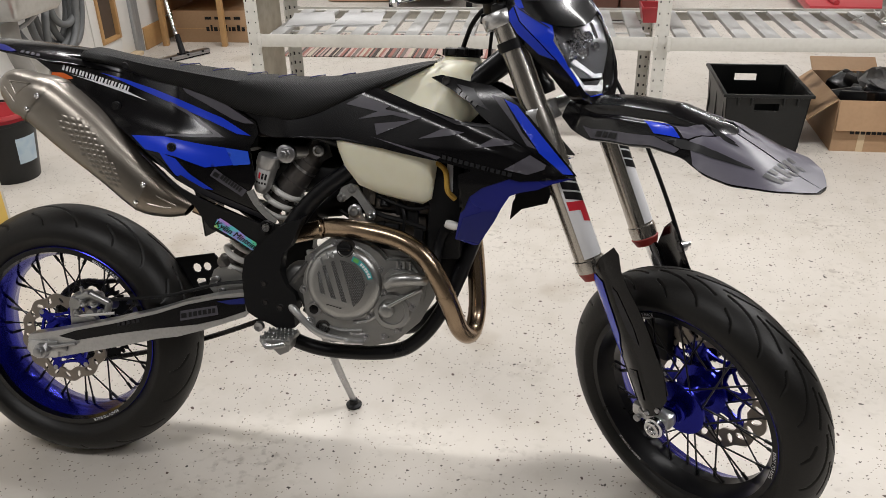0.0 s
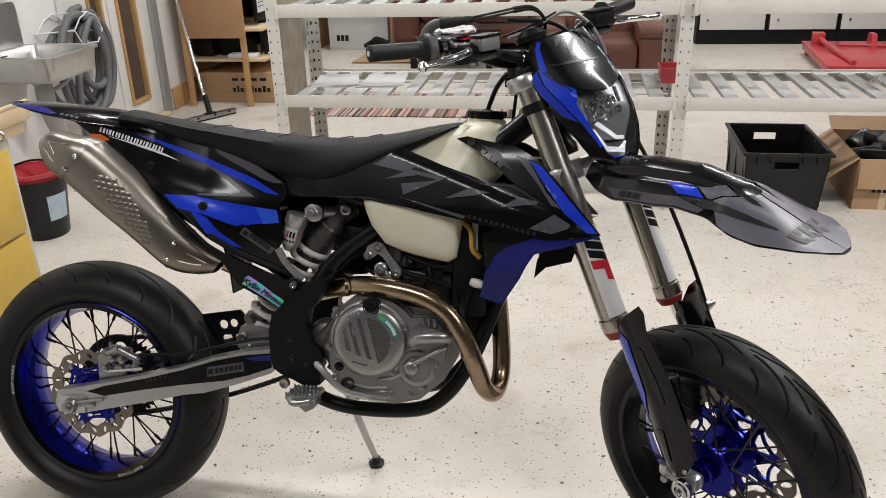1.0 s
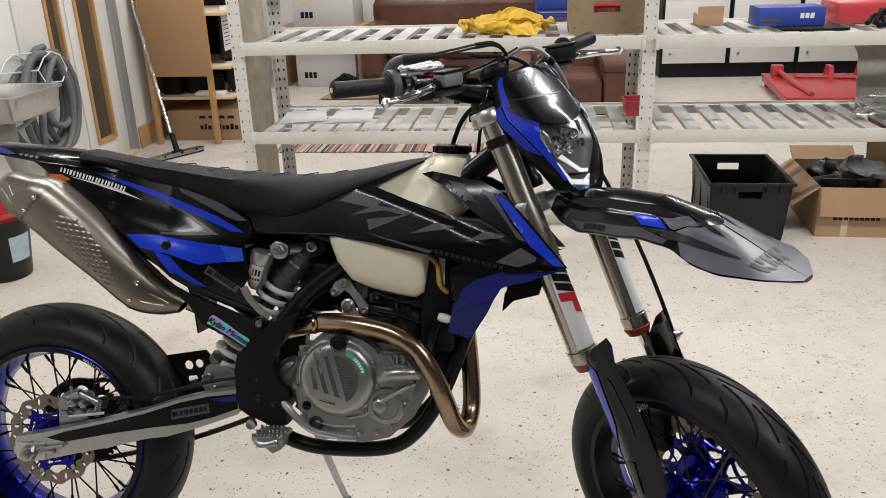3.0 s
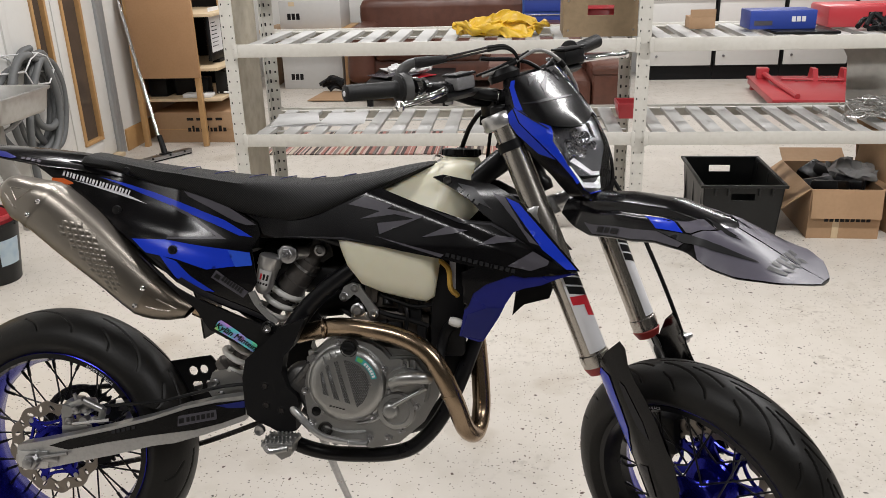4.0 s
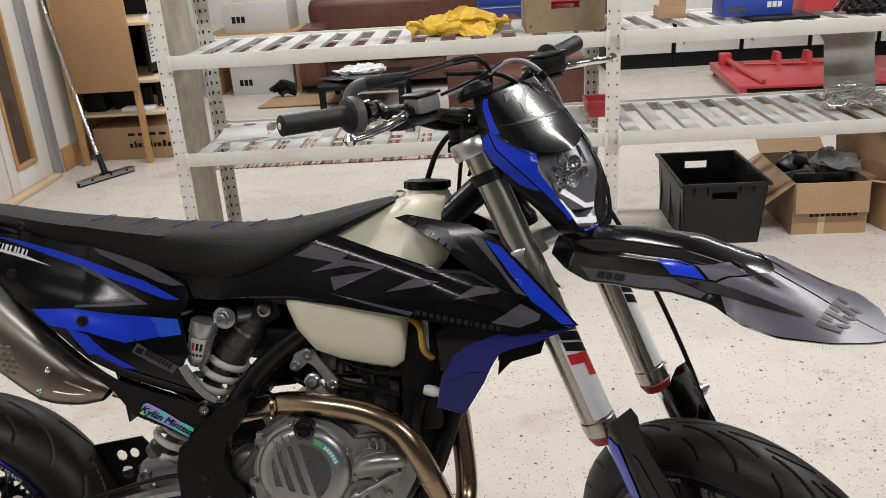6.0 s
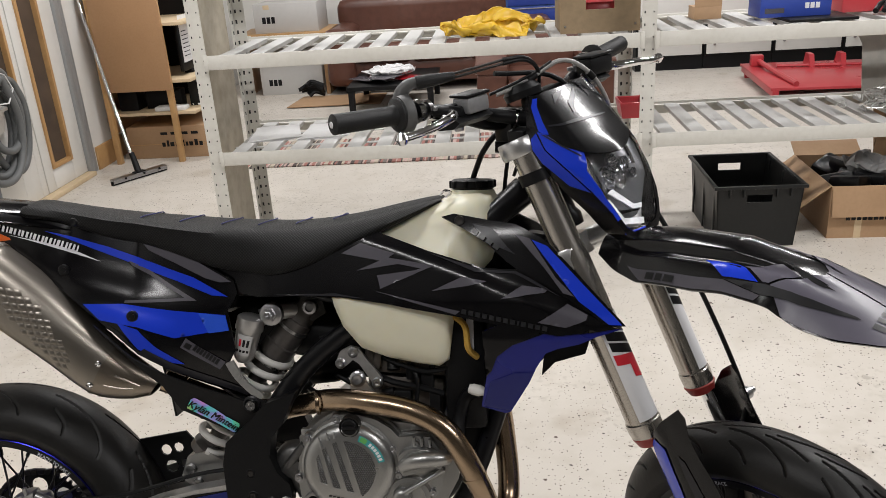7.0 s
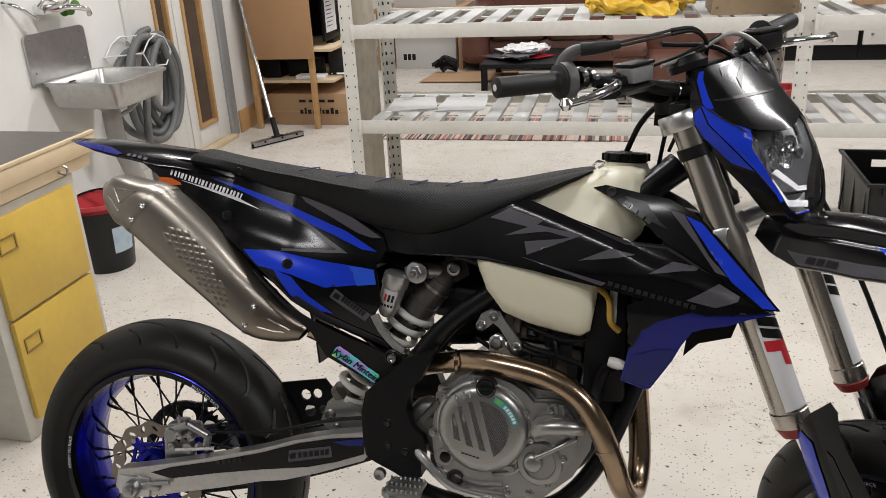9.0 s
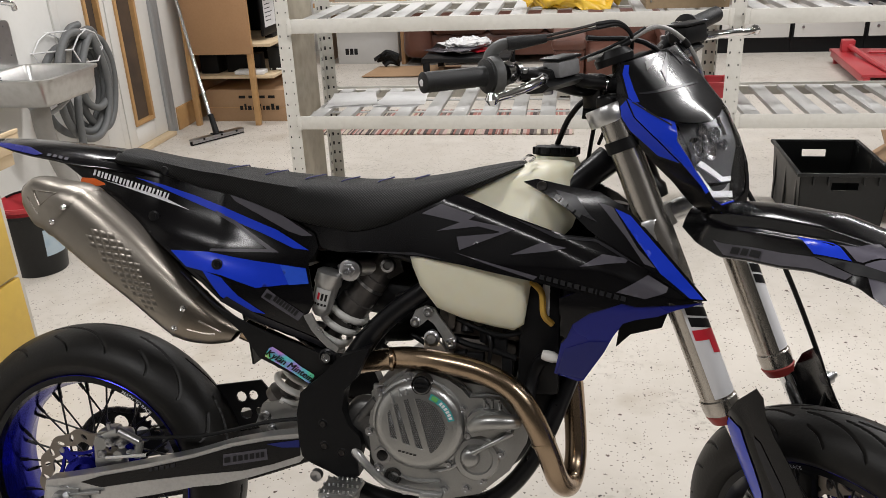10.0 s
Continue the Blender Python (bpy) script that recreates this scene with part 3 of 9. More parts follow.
# ---- frame ----
bm = bmesh.new()
for s in (-1, 1):
    add_tube(bm, [(1.075, s * 0.03, 0.66), (1.0, s * 0.062, 0.60), (0.88, s * 0.078, 0.50), (0.75, s * 0.088, 0.42), (0.66, s * 0.092, 0.345), (0.60, s * 0.095, 0.26)], [0.022, 0.018, 0.016, 0.0155, 0.0165, 0.020], 14, 5, True, True, 1.2)
part("frame_spar", bm, M_FRAME, bike, "black frame tubes")
bm = bmesh.new()
for s in (-1, 1):
    add_tube(bm, [(1.10, s * 0.012, 0.58), (1.07, s * 0.03, 0.42), (1.015, s * 0.06, 0.25), (0.965, s * 0.078, 0.125), (0.91, s * 0.083, 0.045), (0.845, s * 0.084, 0.008), (0.72, s * 0.085, 0.0), (0.64, s * 0.09, 0.014), (0.585, s * 0.095, 0.045)], 0.017, 14, 6)
part("frame_cradle", bm, M_FRAME, bike, "black engine cradle")
part("head_tube", lathe(Vector((1.27, 0, 0.30)) + AXIS * 0.31, AXIS, [(0, 0), (0, 0.034), (0.02, 0.036), (0.03, 0.03), (0.13, 0.03), (0.14, 0.036), (0.16, 0.034), (0.16, 0)], 24), M_FRAME, bike)
guard_out = [(0.565, 0.262), (0.600, 0.298), (0.658, 0.320), (0.629, 0.258), (0.609, 0.236), (0.602, 0.198), (0.615, 0.166), (0.636, 0.147), (0.640, 0.127), (0.633, 0.096), (0.634, 0.069), (0.601, 0.060), (0.574, 0.074), (0.540, 0.088), (0.523, 0.100), (0.517, 0.130), (0.514, 0.184), (0.522, 0.225)]
for s in (1, -1):
    bm = plate(guard_out, [], -0.137, -0.100)
    bmesh.ops.bevel(bm, geom=[e for e in bm.edges if len(e.link_faces) == 2 and e.calc_face_angle(0) > 0.7], offset=0.005, segments=2, affect="EDGES")
    if s < 0:
        moved(bm, MIRROR)
    fg = part("frame_guard", bm, M_MATT, bike, "matt black frame guard")
    if s > 0:
        for x, z in ((0.565, 0.167), (0.567, 0.124), (0.601, 0.113)):
            part("screw", lathe((x, -0.137, z), (0, -1, 0), [(0, 0.0065), (0.003, 0.0055), (0.003, 0.003), (0.001, 0)], 12), M_CASTDARK, fg)
            part("screw_recess", lathe((x, -0.1365, z), (0, -1, 0), [(0.0004, 0.0095), (0.0012, 0.0085), (0.0006, 0.0068)], 14), M_FRAME, fg)
# subframe rail and its bright bolt
bm = tube([(0.585, -0.085, 0.272), (0.50, -0.075, 0.322), (0.40, -0.06, 0.40), (0.25, -0.05, 0.49), (0.17, -0.045, 0.55)], 0.011, 10)
add_tube(bm, [(0.60, 0.085, 0.30), (0.40, 0.10, 0.40), (0.25, 0.09, 0.50), (0.05, 0.07, 0.60)], 0.011, 10)
add_tube(bm, [(0.75, -0.07, 0.47), (0.55, -0.055, 0.52), (0.30, -0.045, 0.56), (0.16, -0.04, 0.59)], 0.011, 10)
add_tube(bm, [(0.75, 0.08, 0.47), (0.55, 0.085, 0.52), (0.30, 0.085, 0.57), (0.05, 0.07, 0.61)], 0.011, 10)
part("subframe", bm, M_FRAME, bike)
# added metal strip that imitates the highlight along the panel's front edge
bm = plate([(0.5276, 0.3703), (0.5330, 0.3590), (0.5418, 0.3437), (0.5560, 0.3270), (0.5721, 0.3115), (0.5900, 0.3030), (0.5950, 0.3120), (0.5791, 0.3235), (0.5660, 0.3350), (0.5545, 0.3515), (0.5470, 0.3660), (0.5418, 0.3761)], [], -0.124, -0.118)
bmesh.ops.bevel(bm, geom=[e for e in bm.edges if len(e.link_faces) == 2 and e.calc_face_angle(0) > 0.7], offset=0.002, segments=2, affect="EDGES")
part("bracket", bm, M_ALU, bike, "bright strip in place of the highlight on the side panel's edge")
bm = lathe((0.572, -0.120, 0.294), (0, -1, 0), [(0, 0.016), (0.006, 0.016), (0.008, 0.013)], 18)
part("bolt", bm, M_FRAME, bike)
part("bolt", lathe((0.572, -0.128, 0.294), (0, -1, 0), [(0, 0.0095), (0.006, 0.009), (0.006, 0.005), (0.002, 0.004), (0.002, 0)], 12), M_CHROME, bike, "bright subframe bolt")

# ---- engine ----
case_out = [(0.655, 0.10), (0.668, 0.062), (0.72, 0.035), (0.80, 0.030), (0.86, 0.045), (0.915, 0.095), (0.945, 0.150), (0.950, 0.205), (0.93, 0.245), (0.80, 0.262), (0.70, 0.265), (0.655, 0.23)]
bm = plate(case_out, [], -0.118, 0.115)
bmesh.ops.bevel(bm, geom=[e for e in bm.edges if len(e.link_faces) == 2 and e.calc_face_angle(0) > 0.7], offset=0.010, segments=3, affect="EDGES")
engine = part("engine", bm, M_CAST, bike, "cast aluminium engine crankcase")
bm = lathe((0.640, -0.085, 0.168), (0, -1, 0), [(0, 0), (0, 0.045), (0.020, 0.042), (0.028, 0.034), (0.030, 0.020), (0.036, 0.018), (0.036, 0)], 24)
add_rod(bm, (0.62, -0.11, 0.16), (0.665, -0.118, 0.215), 0.010)
add_rod(bm, (0.63, -0.11, 0.17), (0.655, -0.112, 0.115), 0.009)
part("output_boss", bm, material("dull_casting", (0.13, 0.128, 0.125), 0.42, 0.8, 0.5, 140, 0.2, (0.08, 0.078, 0.075)), engine, "dull cast output boss")
part("drain_plug", lathe((0.700, -0.137, 0.076), (0, -1, 0), [(0, 0.017), (0.006, 0.016), (0.006, 0.012), (0.002, 0.010), (0.002, 0)], 20), M_CASTDARK, engine, "dark drain plug")
rim_out = [(0.655, 0.160), (0.661, 0.106), (0.688, 0.070), (0.720, 0.052), (0.753, 0.047), (0.798, 0.052), (0.840, 0.060), (0.866, 0.075), (0.898, 0.110), (0.916, 0.142), (0.923, 0.174), (0.917, 0.210), (0.897, 0.236), (0.871, 0.238), (0.842, 0.236), (0.828, 0.252), (0.803, 0.268), (0.772, 0.277), (0.735, 0.278), (0.705, 0.262), (0.676, 0.234), (0.662, 0.204)]
bm = plate(rim_out, [], -0.139, -0.112)
bmesh.ops.bevel(bm, geom=[e for e in bm.edges if len(e.link_faces) == 2 and e.calc_face_angle(0) > 0.5], offset=0.005, segments=2, affect="EDGES")
side = part("engine_cover", bm, M_CAST, engine, "cast right-hand engine cover")
# a second, lower flange that follows the outline of the cover
part("gasket_flange", plate([(0.790 + (x - 0.790) * 1.045, 0.160 + (z - 0.160) * 1.045) for x, z in rim_out], [], -0.124, -0.112), M_CAST, side)
CL = Vector((0.751, -0.136, 0.182))
CR = 0.083
cover = part("clutch_cover", lathe(CL, (0, -1, 0), [(0, CR + 0.005), (0.004, CR + 0.005), (0.006, CR + 0.001), (0.012, CR), (0.018, CR - 0.004), (0.0225, CR - 0.012), (0.024, CR - 0.020), (0.0245, 0.0)], 72), M_CAST, engine, "round silver clutch cover with dimpled insets")
M_FIELD = material("grey_inset", (0.10, 0.10, 0.098), 0.5, 0.6, 0.3, 200, 0.05, (0.07, 0.07, 0.068))
FIELDS = (
    [(-0.67, 0.26), (-0.61, 0.37), (-0.455, -0.30), (-0.60, -0.255)],
    [(-0.535, 0.46), (-0.445, 0.53), (-0.165, -0.41), (-0.32, -0.365)],
    [(-0.31, 0.60), (-0.21, 0.645), (0.12, -0.49), (-0.03, -0.445)],
    [(-0.06, 0.67), (0.06, 0.655), (0.22, 0.60), (0.40, 0.49), (0.53, 0.33), (0.60, 0.14), (0.61, -0.05), (0.55, -0.26), (0.44, -0.44), (0.30, -0.57), (0.27, -0.52)])


def on_cover(u, v, off=0.0):
    return Vector((CL.x + CR * u, CL.y - 0.0247 - off, CL.z + CR * v))


def in_field(poly, u, v):
    hit = False
    for (x1, y1), (x2, y2) in zip(poly, poly[1:] + poly[:1]):
        if (y1 > v) != (y2 > v) and u < (x2 - x1) * (v - y1) / (y2 - y1) + x1:
            hit = not hit
    return hit


for poly in FIELDS:
    part("dimpled_field", sheet(poly, lambda u, v: on_cover(u, v, 0.0002), 0, 0.2), M_FIELD, cover, "grey dimpled inset")
    bm = bmesh.new()
    v, row = -0.6, 0
    while v < 0.7:
        u = -0.7 + (0.024 if row % 2 else 0.0)
        while u < 0.65:
            if in_field(poly, u, v):
                add_lathe(bm, on_cover(u, v), (0, -1, 0), [(0, 0.0016), (0.0009, 0.0007)], 5)
            u += 0.048
        v, row = v + 0.042, row + 1
    tagged(part("studs", bm, M_STEEL, cover), "", "", "", "stuff")
    # raised rim along the left side and foot of each inset
    lip_line = [on_cover(u, v, 0.0006) for u, v in ((poly[0], poly[-1], poly[-2]) if len(poly) == 4 else (poly[0], poly[-1]))]
    part("inset_rim", tube(lip_line, 0.0011, 6, 1, True, False), M_CAST, cover)
for u, v, w, h in ((-0.53, 0.52, -0.60, 0.76), (-0.38, 0.68, -0.42, 0.84), (-0.24, 0.73, -0.26, 0.86)):
    part("rib", tube([on_cover(u, v, 0.0), on_cover(w, h, -0.001)], [0.0034, 0.0014], 8, 3), M_CAST, cover)
for k in range(5):
    q = on_cover(-0.40 + 0.085 * k, -0.56 - 0.018 * k)
    part("decal", box((q.x - 0.0026, q.y - 0.0006, q.z - 0.0012), (q.x + 0.0026, q.y, q.z + 0.0012)), M_CASTDARK, cover)


def arc_sheet(r0, r1, a0, a1, y):
    bm = bmesh.new()
    n = 10
    pts = [[(CL.x + r * math.cos(a), y, CL.z + r * math.sin(a)) for a in (a0 + (a1 - a0) * i / n for i in range(n + 1))] for r in (r0, r1)]
    vs = [[bm.verts.new(p) for p in row] for row in pts]
    for i in range(n):
        bm.faces.new((vs[0][i], vs[0][i + 1], vs[1][i + 1], vs[1][i]))
    return bm


part("sticker", arc_sheet(0.0585, 0.0705, radians(15), radians(69), CL.y - 0.0254), M_TEAL, cover, "teal clutch sticker with pale lettering blocks")
for k in range(6):
    part("decal", arc_sheet(0.0612, 0.0678, radians(18 + 5.6 * k), radians(22 + 5.6 * k), CL.y - 0.0262), M_WHITE, cover, "white lettering block")
part("decal", arc_sheet(0.0605, 0.0690, radians(55), radians(66), CL.y - 0.0262), material("green_mark", (0.12, 0.40, 0.10), 0.35), cover)
# oil filler in its notch
part("filler_notch", lathe((0.758, -0.140, 0.262), (0, -1, 0), [(0, 0.0), (0, 0.0185), (0.0200, 0.0185), (0.0200, 0.0170), (0.012, 0.0165), (0.012, 0)], 26), M_CASTDARK, engine, "dark recess round the oil filler")
bm = lathe((0.758, -0.150, 0.263), (0, -1, 0), [(0, 0.0148), (0.012, 0.0145), (0.014, 0.0125), (0.014, 0.006), (0.011, 0)], 20)
add_box(bm, (0.745, -0.168, 0.2605), (0.771, -0.160, 0.2655), 0.001)
part("oil_filler_cap", bm, M_MATT, engine, "black oil filler cap")
for x, z in ((0.731, 0.270), (0.677, 0.235), (0.657, 0.160), (0.830, 0.214), (0.840, 0.166), (0.873, 0.224), (0.913, 0.185), (0.900, 0.134), (0.805, 0.108), (0.866, 0.080), (0.798, 0.058), (0.722, 0.050), (0.672, 0.090), (0.838, 0.062)):
    bm = lathe((x, -0.128, z), (0, -1, 0), [(0, 0.0105), (0.012, 0.0095), (0.012, 0.0058), (0.018, 0.0058), (0.018, 0.0028), (0.015, 0)], 12)
    part("cover_bolt", bm, M_STEEL, side)
# water pump: raised housing above, round cover below, with a cast arm across
bm = plate([(0.842, 0.206), (0.852, 0.216), (0.868, 0.221), (0.903, 0.217), (0.917, 0.208), (0.917, 0.190), (0.884, 0.178), (0.850, 0.170), (0.841, 0.182)], [], -0.156, -0.134)
bmesh.ops.bevel(bm, geom=[e for e in bm.edges if len(e.link_faces) == 2 and e.calc_face_angle(0) > 0.4], offset=0.006, segments=3, affect="EDGES")
pump = part("water_pump", bm, M_CAST, engine, "cast water pump housing")
bm = add_tube(bmesh.new(), [(0.848, -0.150, 0.186), (0.866, -0.157, 0.198), (0.890, -0.160, 0.203), (0.914, -0.156, 0.203), (0.930, -0.145, 0.200)], [0.012, 0.015, 0.015, 0.014, 0.013], 14)
part("pump_hump", bm, M_CAST, pump)
part("pump_cover", lathe((0.857, -0.134, 0.124), (0, -1, 0), [(0, 0.043), (0.006, 0.043), (0.009, 0.040), (0.012, 0.039), (0.013, 0.030), (0.009, 0.028), (0.009, 0.0)], 36), M_CAST, pump, "round cast pump cover")
part("pump_boss", lathe((0.845, -0.140, 0.126), (0, -1, 0), [(0, 0.019), (0.010, 0.0175), (0.014, 0.014), (0.016, 0.009), (0.016, 0)], 24), M_CAST, pump)
part("pump_arm", tube([(0.850, -0.151, 0.137), (0.872, -0.150, 0.150), (0.897, -0.147, 0.164), (0.921, -0.142, 0.178)], [0.0055, 0.0045, 0.0045, 0.006], 10), M_CAST, pump)
for p, q in (((0.870, 0.238), (0.872, 0.222)), ((0.884, 0.237), (0.886, 0.221)), ((0.898, 0.234), (0.900, 0.219))):
    part("rib", box((p[0] - 0.0025, -0.148, q[1]), (p[0] + 0.0025, -0.136, p[1]), 0.001), M_CAST, pump)
part("cast_web", tube([(0.770, -0.139, 0.092), (0.800, -0.140, 0.098), (0.826, -0.140, 0.112)], 0.004, 8), M_CAST, side)
part("cast_web", tube([(0.700, -0.139, 0.082), (0.740, -0.140, 0.072), (0.790, -0.140, 0.074)], 0.004, 8), M_CAST, side)
part("sight_glass", lathe((0.681, -0.139, 0.117), (0, -1, 0), [(0, 0.017), (0.006, 0.016), (0.006, 0.011), (0.003, 0.011), (0.003, 0)], 20), M_STEEL, engine)
part("oil_window", lathe((0.681, -0.143, 0.117), (0, -1, 0), [(0, 0.0105), (0.001, 0)], 16), M_BLACK, engine)
# engine ribs
part("rib", box((0.66, -0.124, 0.235), (0.72, -0.112, 0.246), 0.002), M_CAST, engine)
# cylinder and head (leaning forward slightly)
TC = Matrix.Translation((0.845, 0, 0.245)) @ Matrix.Rotation(radians(4), 4, "Y")
bm = box((-0.072, -0.075, 0), (0.072, 0.08, 0.085), 0.012, TC)
M_CYLINDER = material("brown_grey_casting", (0.125, 0.108, 0.094), 0.5, 0.4, 0.5, 160, 0.25, (0.085, 0.073, 0.064), 0, 0.4)
part("cylinder", bm, M_CYLINDER, engine, "dark cast cylinder")
bm = box((-0.078, -0.082, 0.088), (0.080, 0.085, 0.150), 0.010, TC)
add_box(bm, (-0.070, -0.078, 0.150), (0.074, 0.08, 0.172), 0.008, TC)
for k in range(4):
    add_box(bm, (-0.06 + 0.035 * k, -0.090, 0.10), (-0.045 + 0.035 * k, -0.078, 0.14), 0.004, TC)
for x, z in ((-0.06, 0.16), (0.0, 0.163), (0.06, 0.16), (0.06, 0.105)):
    add_lathe(bm, TC @ Vector((x, -0.076, z)), (0, -1, 0), [(0, 0.009), (0.012, 0.008), (0.012, 0)], 10)
part("cylinder_head", bm, M_CYLINDER, engine, "dark cast cylinder head")
# head stay: bare aluminium plates with bolts
stay_out = [(0.7272, 0.3652), (0.736, 0.3851), (0.7548, 0.3948), (0.771, 0.3902), (0.7833, 0.3713), (0.7978, 0.3525), (0.8114, 0.3351), (0.8110, 0.3230), (0.8040, 0.3170), (0.7965, 0.3197), (0.7841, 0.3402), (0.7703, 0.3612), (0.7588, 0.3690), (0.748, 0.3594), (0.7366, 0.3538)]
bm = plate(stay_out, [], -0.104, -0.096)
bmesh.ops.bevel(bm, geom=[e for e in bm.edges if len(e.link_faces) == 2 and e.calc_face_angle(0) > 0.7], offset=0.002, segments=2, affect="EDGES")
stay = part("head_stay", bm, M_ALU, engine, "bare aluminium engine mounting stay")
bm = plate([(0.7504, 0.3000), (0.7550, 0.3300), (0.7600, 0.3480), (0.7690, 0.3520), (0.7780, 0.3470), (0.7830, 0.3300), (0.8013, 0.3040)], [], -0.112, -0.105)
bmesh.ops.bevel(bm, geom=[e for e in bm.edges if len(e.link_faces) == 2 and e.calc_face_angle(0) > 0.7], offset=0.002, segments=2, affect="EDGES")
part("pipe_hanger", bm, M_ALU, engine, "bare aluminium hanger tab on the pipe")
for x, z, r in ((0.7367, 0.3635, 0.010), (0.7608, 0.3835, 0.010), (0.8026, 0.3265, 0.010), (0.7684, 0.3365, 0.015)):
    part("bolt", lathe((x, -0.103 if r < 0.012 else -0.111, z), (0, -1, 0), [(0, r), (0.005, r), (0.007, r * 0.7), (0.010, r * 0.6), (0.010, r * 0.3), (0.007, 0)], 14), M_STEEL, stay)
# dark clutter round the cylinder head: coil cap, connectors, hoses, cables
for p, q, r in (((0.83, -0.088, 0.345), (0.83, -0.075, 0.372), 0.012), ((0.862, -0.088, 0.330), (0.862, -0.092, 0.352), 0.009), ((0.808, -0.086, 0.300), (0.83, -0.09, 0.306), 0.008)):
    part("plug_cap", rod(p, q, r), M_MATT, engine, "black rubber plug cap")
for pts, r in (([(0.80, -0.075, 0.37), (0.84, -0.098, 0.36), (0.89, -0.10, 0.345), (0.93, -0.095, 0.35)], 0.005), ([(0.79, -0.07, 0.335), (0.83, -0.096, 0.325), (0.88, -0.098, 0.315), (0.92, -0.09, 0.30)], 0.006), ([(0.86, -0.092, 0.36), (0.875, -0.102, 0.33), (0.872, -0.10, 0.29)], 0.004), ([(0.69, -0.06, 0.40), (0.72, -0.07, 0.41), (0.755, -0.072, 0.405), (0.79, -0.07, 0.385)], 0.005), ([(0.62, -0.10, 0.33), (0.64, -0.105, 0.345), (0.665, -0.10, 0.365)], 0.0015), ([(0.61, -0.10, 0.31), (0.635, -0.107, 0.318), (0.66, -0.10, 0.35)], 0.0015)):
    part("wiring", tube(pts, r, 8), M_MATT, bike)
for x, z, w, h in ((0.846, 0.296, 0.016, 0.012), (0.892, 0.325, 0.012, 0.016), (0.905, 0.285, 0.010, 0.02), (0.818, 0.272, 0.02, 0.009)):
    part("connector", box((x - w, -0.096, z - h), (x + w, -0.078, z + h), 0.003), M_MATT, engine)
for x, z in ((0.80, 0.272), (0.885, 0.268), (0.902, 0.352), (0.850, 0.378), (0.93, 0.30)):
    part("head_bolt", lathe((x, -0.086, z), (0, -1, 0), [(0, 0.007), (0.008, 0.006), (0.008, 0.003), (0.005, 0)], 8), M_CASTDARK, engine)
part("wiring", tube([(0.66, -0.05, 0.30), (0.69, -0.07, 0.29), (0.72, -0.06, 0.275), (0.75, -0.05, 0.30), (0.70, -0.04, 0.33)], 0.005, 8), M_MATT, bike)
part("wiring", tube([(0.98, -0.08, 0.42), (0.965, -0.09, 0.38), (0.97, -0.085, 0.34), (0.985, -0.07, 0.29)], 0.006, 8), M_MATT, bike)
part("throttle_body", lathe((0.66, -0.02, 0.33), (1, 0, 0.1), [(0, 0), (0, 0.03), (0.05, 0.03), (0.06, 0.025), (0.11, 0.028), (0.11, 0)], 18), M_MATT, engine)

# ---- exhaust ----
header = part("exhaust_header", tube([(0.955, -0.005, 0.355), (0.995, -0.01, 0.335), (1.018, -0.022, 0.27), (1.030, -0.03, 0.17), (1.033, -0.045, 0.098), (1.024, -0.085, 0.064), (1.005, -0.128, 0.088), (0.985, -0.150, 0.150), (0.958, -0.158, 0.212), (0.925, -0.155, 0.258), (0.870, -0.148, 0.287), (0.795, -0.138, 0.300), (0.72, -0.118, 0.299), (0.655, -0.088, 0.280), (0.58, -0.062, 0.262), (0.50, -0.066, 0.280), (0.44, -0.080, 0.308), (0.395, -0.096, 0.332)], 0.0205, 18, 7), M_HEADER, bike, "heat-tinted steel exhaust header pipe")
for p, d in (((0.690, -0.1185, 0.2945), (1, 0.2, 0.06)), ((0.9775, -0.152, 0.167), (-0.35, -0.1, 0.92)), ((0.43, -0.084, 0.313), (-0.85, -0.12, 0.4))):
    part("pipe_collar", lathe(p, d, [(0, 0.0205), (0.001, 0.0225), (0.006, 0.0225), (0.007, 0.0205)], 20), M_HEADER, header)
# silencer: stations from its front pipe to its rear cap (y, upper edge, lower edge, half width, squareness)
SIL = [
    (-0.100, (0.4010, 0.3420), (0.3720, 0.3060), 0.023, 2.0), (-0.103, (0.361, 0.3700), (0.329, 0.3020), 0.036, 2.3), (-0.106, (0.320, 0.4040), (0.2670, 0.3160), 0.046, 2.6),
    (-0.112, (0.266, 0.4640), (0.1920, 0.3800), 0.052, 2.7), (-0.117, (0.203, 0.5330), (0.1110, 0.4440), 0.055, 2.7), (-0.122, (0.116, 0.6060), (0.0290, 0.5130), 0.055, 2.7),
    (-0.124, (0.064, 0.6190), (0.0040, 0.5270), 0.051, 2.7), (-0.125, (0.010, 0.6240), (-0.0130, 0.5550), 0.042, 2.6), (-0.125, (-0.016, 0.6100), (-0.0190, 0.5680), 0.028, 2.4)]
SIL_UP = [Vector((a[0], y, a[1])).lerp(Vector((b[0], y, b[1])), 0.055 if 2 < i < 7 else 0.02) for i, (y, a, b, h, k) in enumerate(SIL)]
SIL_LOW = [Vector((b[0], y, b[1])) for y, a, b, h, k in SIL]


def along(pts, s):
    """A point of the smooth line through the stations."""
    i = min(int(s), len(pts) - 2)
    ext = [pts[0] * 2 - pts[1]] + list(pts) + [pts[-1] * 2 - pts[-2]]
    a, b, c, d = ext[i : i + 4]
    t = s - i
    return 0.5 * (2 * b + (c - a) * t + (2 * a - 5 * b + 4 * c - d) * t * t + (3 * b - a - 3 * c + d) * t**3)


